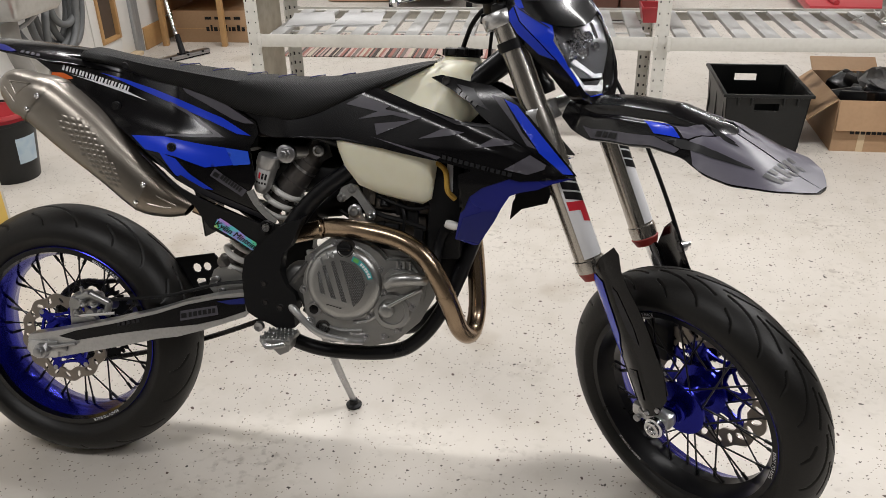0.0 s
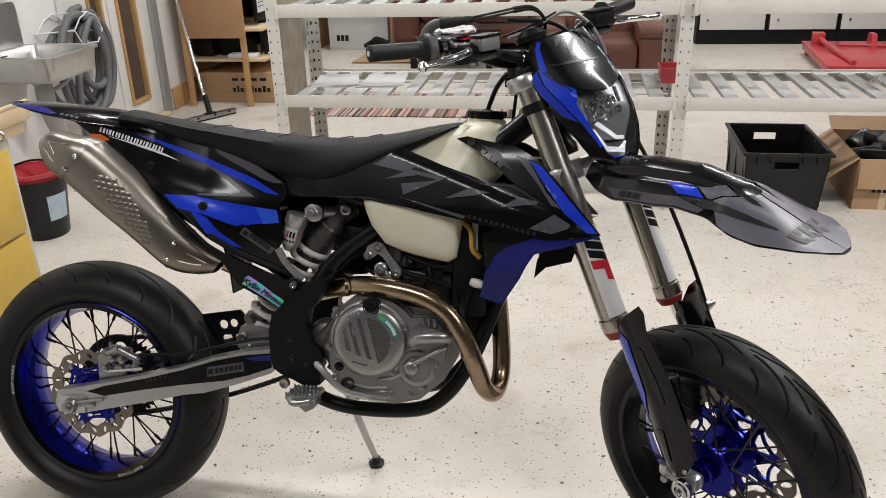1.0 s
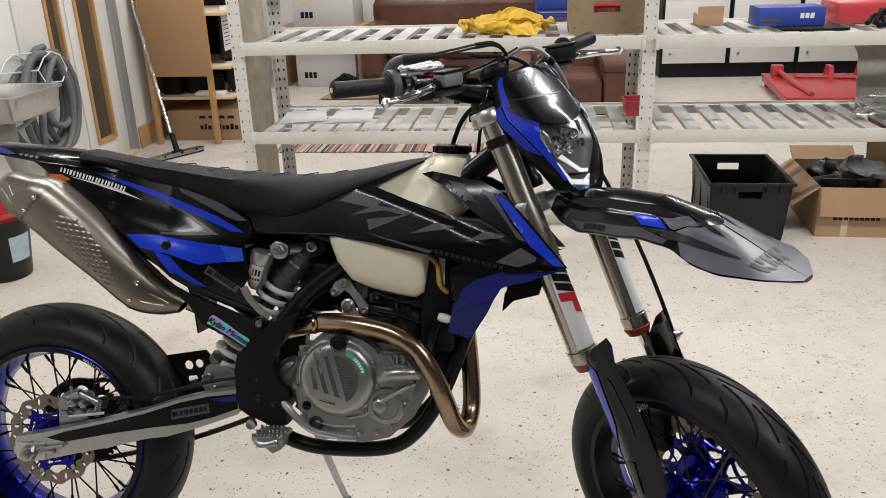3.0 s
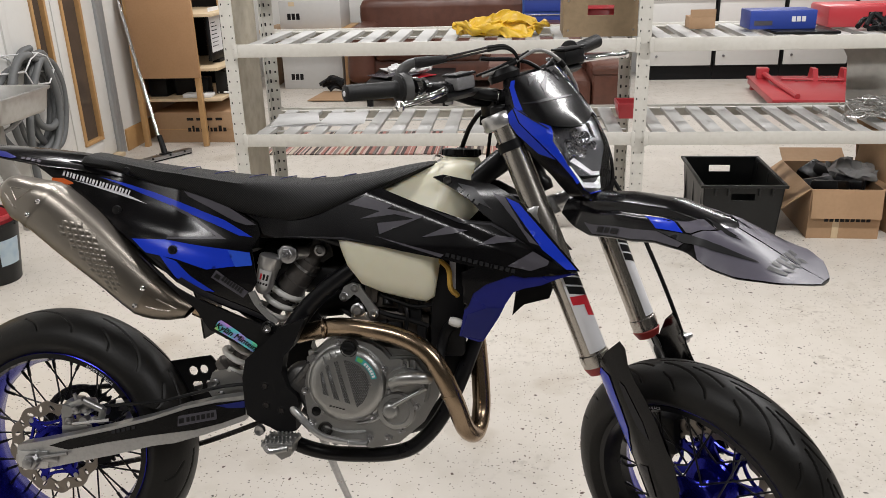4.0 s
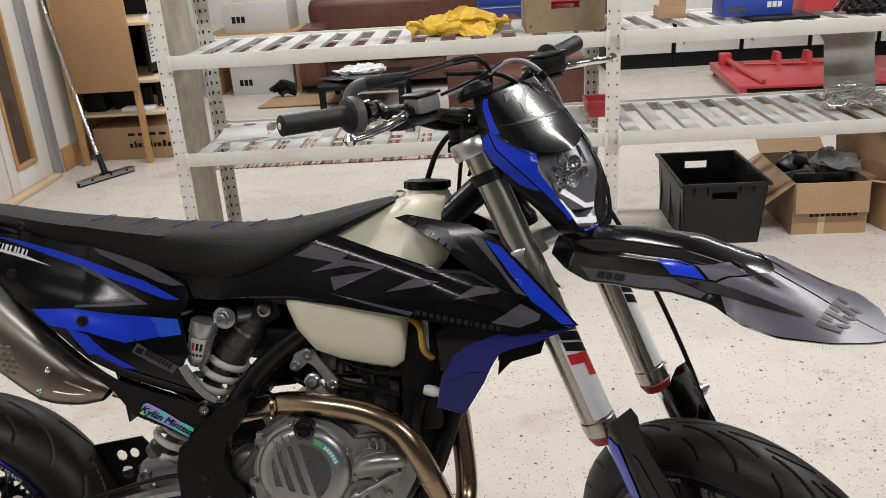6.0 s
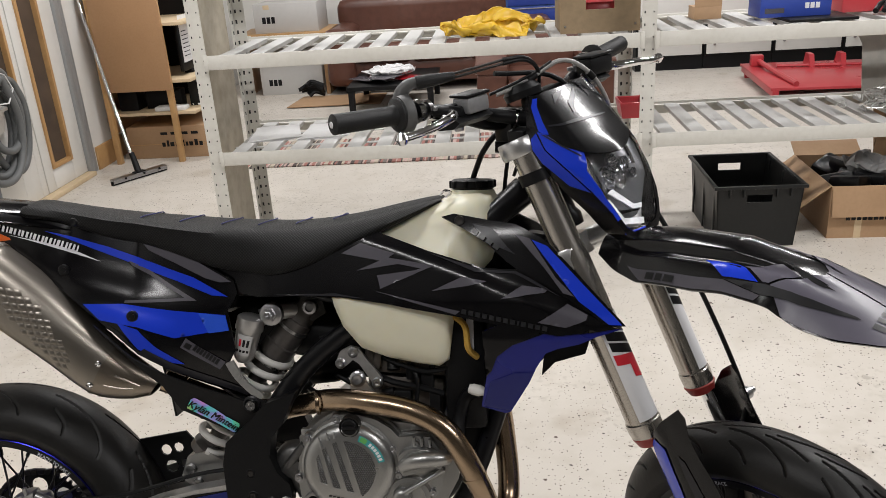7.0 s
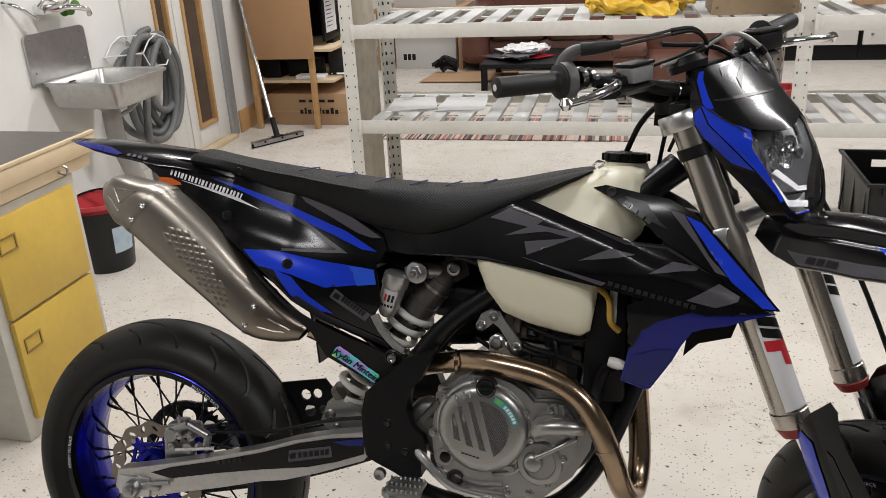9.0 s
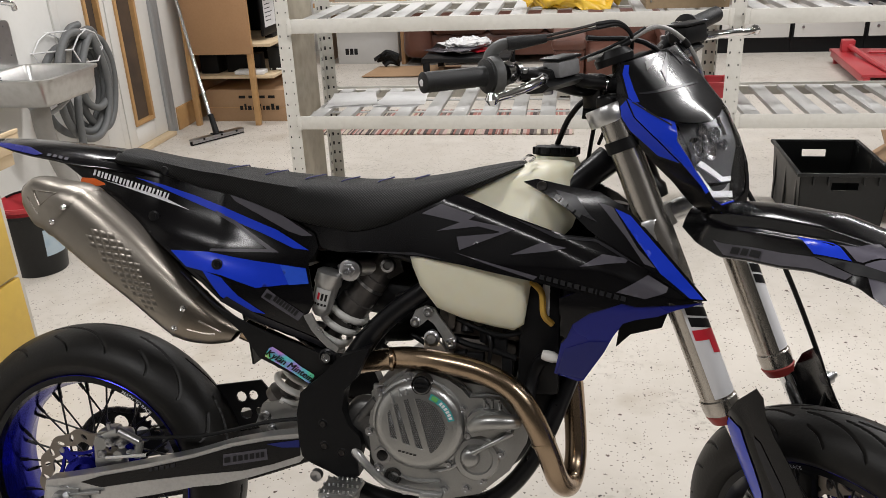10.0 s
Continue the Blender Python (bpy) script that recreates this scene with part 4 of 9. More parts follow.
def sil_frame(s):
    u, l = along(SIL_UP, s), along(SIL_LOW, s)
    half, k = (float(np.interp(s, range(len(SIL)), [r[q] for r in SIL])) for q in (3, 4))
    return (u + l) / 2, (u - l) / 2, half, k


def sil_ring(s, grow=0.0):
    c, n, half, k = sil_frame(s)
    n = n * (1 + grow / n.length)
    out = []
    for i in range(40):
        a = 2 * math.pi * i / 40
        ca, sa = math.cos(a), math.sin(a)
        q = (abs(ca) ** k + abs(sa) ** k) ** (-1 / k)
        out.append(c + Vector((0, -1, 0)) * (ca * q * (half + grow)) + n * (sa * q))
    return out


def sil_skin(s, v, off=0.0):
    """A point on the outer side: s along the stations, v from -1 (lower edge) to 1."""
    c, n, half, k = sil_frame(s)
    return c + n * v + Vector((0, -half * (1 - abs(v) ** k) ** (1 / k) - off, 0))


cone = part("silencer_cone", add_loft(bmesh.new(), [sil_ring(0.25 * i) for i in range(9)], False), material("browned_titanium", (0.27, 0.235, 0.195), 0.34, 0.95, 0.35, 50, 0.03, (0.22, 0.185, 0.15), 0, 0.5), bike, "browned titanium cone of the silencer")
for s, v in ((1.0, 0.25), (1.2, -0.2)):
    part("pressed_rib", tube([sil_skin(s - 0.45, v * 0.5, 0.0), sil_skin(s, v, 0.0005), sil_skin(s + 0.5, v * 1.2, 0.0)], 0.0022, 6, 4), M_TITAN, cone)
silencer = part("silencer", add_loft(bmesh.new(), [sil_ring(2 + 3 * i / 24) for i in range(25)], False), M_TITAN, bike, "titanium silencer body with dimpled side")
# raised diamonds pressed into its outer side
for i in range(17):
    for j in range(11):
        if (i + j) % 2:
            continue
        s, v = 2.62 + 0.105 * i, -0.66 + 0.125 * j
        lead = (s - 2.62) / 1.7
        if v < -0.62 + 0.55 * lead or v > 0.02 + 1.15 * lead or v > 1.25 - 0.75 * lead:
            continue
        bm = bmesh.new()
        corners = [bm.verts.new(sil_skin(s + ds, v + dv, -0.0004)) for ds, dv in ((-0.095, 0), (0, -0.115), (0.095, 0), (0, 0.115))]
        peak = bm.verts.new(sil_skin(s, v, 0.0048))
        for q in range(4):
            bm.faces.new((corners[q], corners[(q + 1) % 4], peak))
        part("dimple", bm, M_TITAN, silencer, "", 85)
part("silencer_band", add_loft(bmesh.new(), [sil_ring(s, 0.0016) for s in (4.90, 4.95, 5.0, 5.03)], False), M_TITAN, silencer, "riveted end band")
part("silencer_band", add_loft(bmesh.new(), [sil_ring(s, 0.0012) for s in (1.97, 2.05)], False), M_TITAN, silencer)
part("end_cap", add_loft(bmesh.new(), [sil_ring(5 + 0.25 * i) for i in range(13)], True), M_TITAN, silencer, "titanium end cap")
part("pressed_arrow", tube([sil_skin(5.95, 0.05, 0.001), sil_skin(6.55, 0.45, 0.001), sil_skin(5.55, 0.62, 0.001), sil_skin(5.95, 0.05, 0.001)], 0.0016, 6, 1, True, False), M_TITAN, silencer)
part("pressed_arrow", tube([sil_skin(5.75, -0.30, 0.001), sil_skin(6.75, 0.02, 0.001)], 0.0016, 6, 2), M_TITAN, silencer)
part("outlet", lathe(sil_frame(7.9)[0] + Vector((0.004, 0, 0)), (-1, 0, 0.15), [(0, 0.018), (0.012, 0.020), (0.014, 0.018), (0.004, 0.016), (0.004, 0)], 20), M_CASTDARK, silencer, "dark outlet pipe")
for s, v in ((4.96, 0.30), (4.96, -0.32), (2.06, 0.42), (2.02, -0.42)):
    part("rivet", lathe(sil_skin(s, v, 0.001), (0, -1, 0), [(0, 0.0062), (0.002, 0.0055), (0.0035, 0.003), (0.002, 0.0015), (0.002, 0)], 12), M_CHROME, silencer)

# ---- shock absorber ----
SA, SB = Vector((0.660, -0.03, 0.455)), Vector((0.425, -0.035, 0.146))
sd = (SB - SA).normalized()
su, sw = basis(sd)
SL = (SB - SA).length
bm = lathe(SA, sd, [(-0.02, 0), (-0.02, 0.018), (0.0, 0.026), (0.028, 0.028), (0.030, 0.031), (0.085, 0.031), (0.087, 0.034), (0.112, 0.034), (0.114, 0.029), (0.15, 0.028), (0.15, 0.018), (SL - 0.05, 0.017), (SL - 0.045, 0.036), (SL - 0.03, 0.036), (SL - 0.025, 0.02), (SL, 0.02), (SL, 0)], 28)
shock = part("shock_absorber", bm, material("grey_shock_body", (0.11, 0.10, 0.095), 0.38, 0.6, 0.4, 120, 0.1, (0.07, 0.065, 0.06)), bike, "shock absorber with white coil spring")
coil = []
turns = 8.5
for i in range(int(turns * 20) + 1):
    a = 2 * math.pi * i / 20
    coil.append(SA + sd * (0.108 + (SL - 0.156) * i / (turns * 20)) + (su * math.cos(a) + sw * math.sin(a)) * 0.0355)
part("coil_spring", tube(coil, 0.0072, 10, 1, True, False), M_SPRING, shock, "white coil spring")
ring = part("preload_ring", lathe(SA, sd, [(0.118, 0.030), (0.118, 0.038), (0.130, 0.038), (0.130, 0.030)], 28), M_STEEL, shock, "notched preload ring")
for k in range(14):
    a = 2 * math.pi * k / 14
    part("notch", box((-0.004, -0.004, -0.005), (0.004, 0.004, 0.005), 0.001, Matrix.Translation(SA + sd * 0.124 + (su * math.cos(a) + sw * math.sin(a)) * 0.036)), M_CASTDARK, ring)
RA, rdir = Vector((0.569, -0.082, 0.450)), Vector((-0.024, 0, -0.085)).normalized()
bm = lathe(RA, rdir, [(0, 0), (0, 0.020), (0.004, 0.0252), (0.026, 0.0260), (0.030, 0.0232), (0.075, 0.0196), (0.084, 0.016), (0.090, 0.011), (0.090, 0)], 24)
add_tube(bm, [(0.585, -0.075, 0.445), (0.61, -0.06, 0.452), (0.645, -0.04, 0.45)], 0.016, 12)
res = part("shock_reservoir", bm, material("dull_aluminium", (0.46, 0.455, 0.45), 0.36, 0.8, 0.4, 150, 0.05, (0.36, 0.355, 0.35)), shock, "aluminium shock reservoir")
bm = lathe((0.606, -0.075, 0.452), (0, -1, 0), [(0, 0.022), (0.012, 0.021), (0.014, 0.018), (0.014, 0)], 20)
part("adjuster_body", bm, M_STEEL, shock)
part("adjuster", lathe((0.604, -0.089, 0.452), (0, -1, 0), [(0, 0.014), (0.007, 0.013), (0.008, 0.008), (0.014, 0.0075), (0.014, 0.004), (0.010, 0)], 6), M_STEEL, shock, "steel adjuster nut")


def on_res(a, h, off=0.0):
    """A point on the reservoir: angle from its outer side, height below its cap."""
    side = Vector((0, -1, 0))
    fwd = rdir.cross(side)
    return RA + rdir * h + (side * math.cos(a) + fwd * math.sin(a)) * (0.0235 - 0.082 * (h - 0.030) + off)


def res_decal(a0, a1, h0, h1, mat, off, label=""):
    bm = bmesh.new()
    rows = [[bm.verts.new(on_res(a0 + (a1 - a0) * k / 6, h, off)) for k in range(7)] for h in (h0, h1)]
    for k in range(6):
        bm.faces.new((rows[0][k], rows[0][k + 1], rows[1][k + 1], rows[1][k]))
    part("decal", bm, mat, res, label)


res_decal(-0.7, 0.6, 0.033, 0.073, material("grey_white_sticker", (0.48, 0.475, 0.47), 0.35), 0.0004, "grey-white reservoir sticker")
for k in range(3):
    res_decal(-0.5 + 0.32 * k, -0.3 + 0.32 * k, 0.042, 0.056, M_RED if k == 2 else M_TEXT, 0.0008)
for k in range(4):
    res_decal(-0.6 + 0.3 * k, -0.4 + 0.3 * k, 0.062, 0.067, M_TEXT, 0.0008)
part("clamp_band", lathe(SA, sd, [(0.046, 0.0312), (0.046, 0.0325), (0.052, 0.0325), (0.052, 0.0312)], 28), M_STEEL, shock)
part("bolt", lathe((0.672, -0.050, 0.458), (0, -1, 0), [(0, 0.014), (0.01, 0.013), (0.012, 0.008), (0.006, 0.007), (0.006, 0)], 14), M_STEEL, shock)
part("bolt", rod((0.672, -0.050, 0.458), (0.672, 0.050, 0.458), 0.008), M_STEEL, shock)
part("shock_mount", plate([(0.645, 0.445), (0.655, 0.482), (0.690, 0.485), (0.700, 0.445), (0.675, 0.430)], [], -0.048, -0.040), M_CASTDARK, shock)
# linkage under the shock
bm = plate([(0.405, 0.135), (0.42, 0.175), (0.46, 0.185), (0.49, 0.165), (0.50, 0.12), (0.43, 0.10)], [circle(0.43, 0.15, 0.008, 8)], -0.075, -0.045)
part("linkage", bm, M_CAST, bike, "cast shock linkage")
for x, z in ((0.425, 0.150), (0.438, 0.122)):
    part("bolt", lathe((x, -0.075, z), (0, -1, 0), [(0, 0.011), (0.008, 0.010), (0.008, 0.005), (0.005, 0)], 12), M_STEEL, bike)

# ---- seat and the line of the side panels ----
def y_side(x, z):
    """How far out the side panels stand, towards the bike's right (negative)."""
    xs = [x + 0.008 * k for k in range(-4, 5)]
    w = float(np.mean(np.interp(xs, (0.10, 0.25, 0.40, 0.55, 0.70, 0.90, 1.05, 1.23), (0.083, 0.113, 0.127, 0.118, 0.125, 0.146, 0.166, 0.176))))
    k = min(1.0, max(0.0, (x - 0.46) / 0.17))
    k = k * k * (3 - 2 * k)
    front = -max(0.0, z - 0.48) * 0.28 - 3.0 * max(0.0, z - 0.575) ** 2 - max(0.0, 0.42 - z) * 0.12
    # the pressed ridge along the shroud
    r = min(1.0, max(0.0, (z - float(np.interp(x, (0.78, 0.801, 0.916, 0.971, 1.02, 1.068, 1.115, 1.18), (0.607, 0.597, 0.555, 0.535, 0.512, 0.494, 0.474, 0.450)))) / 0.026 + 0.5))
    front -= 0.010 * r * r * (3 - 2 * r) * min(1.0, max(0.0, (x - 0.72) / 0.1))
    mid = 0.48 + 0.25 * (0.35 - x)
    d = max(0.0, z - mid + 0.035)
    # the panel rolls inwards above its blue band and flattens again at the crest under the seat
    e = min(0.035, max(0.0, d - 0.075))
    lean = 0.95 * (4.4 * min(d, 0.075) ** 2 + 0.66 * e - 3.7 * e * e + 0.40 * max(0.0, d - 0.11))
    lean *= float(np.interp(x, (0.0, 0.10, 0.22, 0.36, 0.50, 0.58), (0.3, 0.5, 0.98, 0.97, 0.48, 0.36)))
    rear = 0.006 - lean - 0.45 * max(0.0, x - 0.37) ** 2 - 0.25 * max(0.0, 0.25 - x) ** 2 + 0.25 * max(0.0, mid - z) * max(0, 1 - abs(x - 0.35) / 0.3) - 0.5 * max(0.0, mid - 0.04 - z) ** 1.2
    return -(w + front * k + rear * (1 - k))


SEAT = [  # x, side bottom z, top z, half width low, half width top
    (0.118, 0.650, 0.668, 0.050, 0.040), (0.135, 0.646, 0.678, 0.066, 0.052), (0.20, 0.637, 0.678, 0.083, 0.070), (0.30, 0.604, 0.667, 0.098, 0.084), (0.36, 0.592, 0.660, 0.103, 0.090), (0.42, 0.577, 0.653, 0.108, 0.093),
    (0.50, 0.549, 0.645, 0.113, 0.093), (0.57, 0.535, 0.641, 0.113, 0.090), (0.63, 0.531, 0.639, 0.111, 0.085), (0.70, 0.551, 0.642, 0.105, 0.077), (0.78, 0.584, 0.647, 0.092, 0.064), (0.85, 0.615, 0.653, 0.075, 0.05), (0.90, 0.638, 0.656, 0.06, 0.04), (0.925, 0.650, 0.656, 0.045, 0.03)]
SEAT = [(x, zl, zt, max(0.07, 0.004 - y_side(x, zl)) if 0.18 < x < 0.75 else wl, min(wt, 0.004 - y_side(x, zl)) if 0.18 < x < 0.75 else wt) for x, zl, zt, wl, wt in SEAT]
SEAT = [(x, zl, zt - 0.026 * min(1, max(0.12, (0.95 - x) / 0.22)) * min(1, max(0.35, (x - 0.10) / 0.12)), wl, wt) for x, zl, zt, wl, wt in SEAT]
stations = []
for i in range(len(SEAT) - 1):
    rows = [SEAT[max(i - 1, 0)], SEAT[i], SEAT[i + 1], SEAT[min(i + 2, len(SEAT) - 1)]]
    for k in range(4):
        t = k / 4
        stations.append(tuple(0.5 * (2 * b + (c - a) * t + (2 * a - 5 * b + 4 * c - d) * t * t + (3 * b - a - 3 * c + d) * t**3) for a, b, c, d in zip(*rows)))
stations.append(SEAT[-1])


def seat_ring(st):
    x, zl, zt, wl, wt = st
    half = [(wl * 0.9, zl - 0.004), (wl, zl), (wl + 0.003, zl + 0.2 * (zt - zl)), (wl * 0.8 + wt * 0.2 + 0.003, zl + 0.42 * (zt - zl)), ((wl + wt) / 2 + 0.004, zl + 0.64 * (zt - zl)), (wt + 0.006, zl + 0.84 * (zt - zl)), (wt * 0.93, zt - 0.006), (wt * 0.80, zt - 0.002), (wt * 0.58, zt + 0.001), (wt * 0.3, zt + 0.003)]
    return [Vector((x, -y, z)) for y, z in half] + [Vector((x, 0, zt + 0.004))] + [Vector((x, y, z)) for y, z in reversed(half)]


def seat_mesh():
    """The padded seat, unrolled into UVs in metres for its grip texture."""
    bm = bmesh.new()
    uv = bm.loops.layers.uv.new("unrolled")
    rings = [seat_ring(q) for q in stations]
    grid = [[bm.verts.new(p) for p in ring] for ring in rings]
    arcs = []
    for ring in rings:
        acc = [0.0]
        for a, b in zip(ring, ring[1:]):
            acc.append(acc[-1] + (b - a).length)
        arcs.append([v - acc[len(ring) // 2] for v in acc])
    n = len(rings[0])
    for i in range(len(rings) - 1):
        for j in range(n - 1):
            f = bm.faces.new((grid[i][j], grid[i][j + 1], grid[i + 1][j + 1], grid[i + 1][j]))
            for loop, (a, b) in zip(f.loops, ((i, j), (i, j + 1), (i + 1, j + 1), (i + 1, j))):
                loop[uv].uv = (rings[a][b].x, arcs[a][b])
    for ring in (grid[0], grid[-1]):
        bm.faces.new(ring)
    for a, b in zip(grid, grid[1:]):
        bm.faces.new((a[0], a[-1], b[-1], b[0]))
    return bm


M_SEAT = bpy.data.materials.new("ribbed_seat_vinyl")
M_SEAT.use_nodes = True
nt = M_SEAT.node_tree
sb = nt.nodes["Principled BSDF"]
sb.inputs["Base Color"].default_value, sb.inputs["Roughness"].default_value = (0.006, 0.006, 0.006, 1), 0.5
sb.inputs["Specular IOR Level"].default_value = 0.15
tc = nt.nodes.new("ShaderNodeTexCoord")
mp = nt.nodes.new("ShaderNodeMapping")
mp.inputs["Rotation"].default_value = (0, 0, radians(45))
mp.inputs["Scale"].default_value = (250, 250, 250)
vo = nt.nodes.new("ShaderNodeTexVoronoi")
vo.voronoi_dimensions = "2D"
vo.inputs["Scale"].default_value = 1.0
vo.inputs["Randomness"].default_value = 0.06
bp = nt.nodes.new("ShaderNodeBump")
bp.inputs["Strength"].default_value, bp.inputs["Distance"].default_value = 0.75, 0.0016
bp.invert = True
nt.links.new(tc.outputs["UV"], mp.inputs[0])
nt.links.new(mp.outputs[0], vo.inputs["Vector"])
nt.links.new(vo.outputs["Distance"], bp.inputs["Height"])
nt.links.new(bp.outputs[0], sb.inputs["Normal"])
# glints on the bumps and shade between them painted into the base colour
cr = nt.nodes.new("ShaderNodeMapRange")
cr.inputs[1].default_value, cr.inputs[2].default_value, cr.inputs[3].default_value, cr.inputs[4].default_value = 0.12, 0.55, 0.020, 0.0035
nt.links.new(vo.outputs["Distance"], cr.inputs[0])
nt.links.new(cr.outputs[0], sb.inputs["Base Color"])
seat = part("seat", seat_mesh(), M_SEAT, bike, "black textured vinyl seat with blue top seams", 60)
for x in (0.36, 0.44, 0.52, 0.59, 0.66, 0.73):
    st = [float(np.interp(x, [s[0] for s in SEAT], [s[k] for s in SEAT])) for k in range(5)]
    line = [(x - 0.006, -st[4] * 0.62, st[2] + 0.0012), (x, -st[4] * 0.5, st[2] + 0.004), (x + 0.012, 0, st[2] + 0.0065), (x, st[4] * 0.5, st[2] + 0.004), (x - 0.009, st[4] * 0.80, st[2] - 0.0010)]
    part("seam", tube(line, 0.0013, 6, 5), material("dull_blue_thread", (0.012, 0.016, 0.11), 0.5), seat, "raised blue seam rib")
part("seat_bolt", lathe((0.245, -0.0905, 0.634), (0, -1, 0), [(0, 0.008), (0.003, 0.007), (0.003, 0.003), (0.001, 0)], 12), M_FRAME, seat)

# ---- fuel tank ----
TANK = [  # x, low z, high z, half width low, half width high
    (0.722, 0.480, 0.512, 0.090, 0.06), (0.732, 0.466, 0.540, 0.118, 0.07), (0.748, 0.430, 0.562, 0.127, 0.07), (0.778, 0.392, 0.586, 0.130, 0.068), (0.825, 0.374, 0.610, 0.132, 0.066), (0.880, 0.362, 0.634, 0.133, 0.066), (0.918, 0.356, 0.648, 0.132, 0.068), (0.935, 0.366, 0.654, 0.126, 0.070), (0.945, 0.43, 0.658, 0.110, 0.070), (0.97, 0.50, 0.661, 0.10, 0.070), (0.995, 0.52, 0.661, 0.09, 0.066), (1.015, 0.54, 0.655, 0.075, 0.055), (1.026, 0.57, 0.64, 0.05, 0.035)]


def tank_ring(st):
    x, zl, zt, wl, wt = st
    h = zt - zl
    half = [(wl * 0.55, zl), (wl * 0.86, zl + 0.01 * h), (wl * 0.93, zl + 0.035 * h), (wl * 0.985, zl + 0.15 * h), (wl, zl + 0.28 * h), (wl * 0.98, zl + 0.45 * h), ((wl + wt) / 2 + 0.008, zl + 0.66 * h), (wt + 0.012, zl + 0.82 * h), (wt, zl + 0.92 * h), (wt * 0.75, zl + 0.98 * h), (wt * 0.4, zt)]
    return [Vector((x, -y, z)) for y, z in half] + [Vector((x, y, z)) for y, z in reversed(half)]


tst = [TANK[0]]
for a, b in zip(TANK, TANK[1:]):
    tst += [tuple(p + (q - p) * k / 3 for p, q in zip(a, b)) for k in (1, 2, 3)]
tank = part("fuel_tank", add_loft(bmesh.new(), [tank_ring(s) for s in tst]), M_TANK, bike, "translucent cream plastic fuel tank", 70)
part("filler_neck", lathe((0.980, 0.005, 0.633), (0.03, 0, 1), [(0, 0.052), (0.014, 0.050), (0.024, 0.043), (0.032, 0.040), (0.034, 0)], 30), M_TANK, tank)
bm = lathe((0.981, 0.005, 0.665), (0.03, 0, 1), [(0, 0.036), (0.004, 0.041), (0.016, 0.040), (0.019, 0.036), (0.019, 0.012), (0.021, 0.010), (0.021, 0)], 30)
cap = part("fuel_cap", bm, M_MATT, bike, "black fuel cap")
for k in range(10):
    a = 2 * math.pi * k / 10
    part("rib", box((-0.004, -0.005, 0), (0.004, 0.005, 0.014), 0.002, Matrix.Translation((0.981 + 0.040 * math.cos(a), 0.005 + 0.040 * math.sin(a), 0.668)) @ Matrix.Rotation(a, 4, "Z")), M_MATT, cap)
part("breather_hose", tube([(0.982, 0.005, 0.685), (0.990, -0.004, 0.705), (1.004, -0.015, 0.735), (1.030, -0.02, 0.765), (1.07, -0.02, 0.780), (1.11, -0.02, 0.775)], 0.0052, 8), M_MATT, cap)
part("tank_clip", tube([(0.925, -0.06, 0.660), (0.935, -0.062, 0.668), (0.945, -0.055, 0.663), (0.935, -0.05, 0.656)], 0.0025, 6), M_CHROME, bike)
part("fuel_line", tube([(0.94, -0.10, 0.45), (0.965, -0.11, 0.43), (0.97, -0.11, 0.39), (0.985, -0.10, 0.37)], 0.006, 8), material("amber_hose", (0.55, 0.33, 0.06), 0.4, 0, 0.2, 80), bike, "amber fuel line")


# ---- bodywork ----
def on_side(off):
    return lambda x, z: (x, y_side(x, z) - off, z)


def panel(name, outline, mat, label, thick=0.004, left=True, off=0.0):
    ob = part(name, sheet(outline, on_side(off), thick, 0.0075), mat, bike, label, 50)
    if left:
        part(name, moved(sheet(outline, on_side(off), thick, 0.03), MIRROR), mat, bike, label, 50)
    return ob


def decal(outline, mat, parent, off=0.0016, label="", fmap=None):
    return part("decal", sheet(outline, fmap(off) if fmap else on_side(off), 0, 0.0075), mat, parent, label, 60)


def bars(p, q, height, spans, mat, parent, off=0.0026, fmap=None):
    """A row of plain bars along the line p to q, in place of a mark."""
    p, q = Vector(p), Vector(q)
    d = (q - p)
    n = Vector((-d.y, d.x)).normalized() * height / 2
    for a, b in spans:
        u, v = p + d * a, p + d * b
        decal([tuple(u - n), tuple(v - n), tuple(v + n), tuple(u + n)], mat, parent, off, "", fmap)


MARK = ((0.02, 0.12), (0.15, 0.24), (0.27, 0.36), (0.40, 0.47), (0.51, 0.6), (0.64, 0.72), (0.76, 0.84), (0.88, 0.97))
# blue darkened to carry the shade of the down-facing lower shroud
M_DEEPBLUE = material("darkened_blue_decal", (0.006, 0.010, 0.15), 0.26, 0, 0.15, 80)

shroud = panel("radiator_shroud", [(0.560, 0.497), (0.590, 0.491), (0.668, 0.492), (0.751, 0.489), (0.832, 0.478), (0.871, 0.470), (0.951, 0.457), (1.029, 0.442), (1.125, 0.4235), (1.190, 0.430), (1.225, 0.436), (1.208, 0.441), (1.170, 0.466), (1.134, 0.491), (1.085, 0.5205), (1.060, 0.534), (1.001, 0.537), (0.904, 0.567), (0.815, 0.600), (0.789, 0.590), (0.715, 0.556), (0.662, 0.539), (0.619, 0.534), (0.577, 0.536), (0.545, 0.550), (0.500, 0.568), (0.480, 0.564), (0.500, 0.5515), (0.5475, 0.5225), (0.556, 0.501)], M_BLACK, "glossy black radiator shroud with grey shard decals")
wing = panel("shroud_wing", [(0.930, 0.624), (0.952, 0.629), (1.020, 0.616), (1.060, 0.610), (1.100, 0.588), (1.118, 0.574), (1.174, 0.512), (1.237, 0.441), (1.2085, 0.4412), (1.1705, 0.4665), (1.1345, 0.4915), (1.0855, 0.521), (1.0605, 0.5345), (1.040, 0.550), (1.010, 0.578), (0.971, 0.603)], M_BLACK, "black upper shroud wing with blue edge", 0.005, True, 0.004)
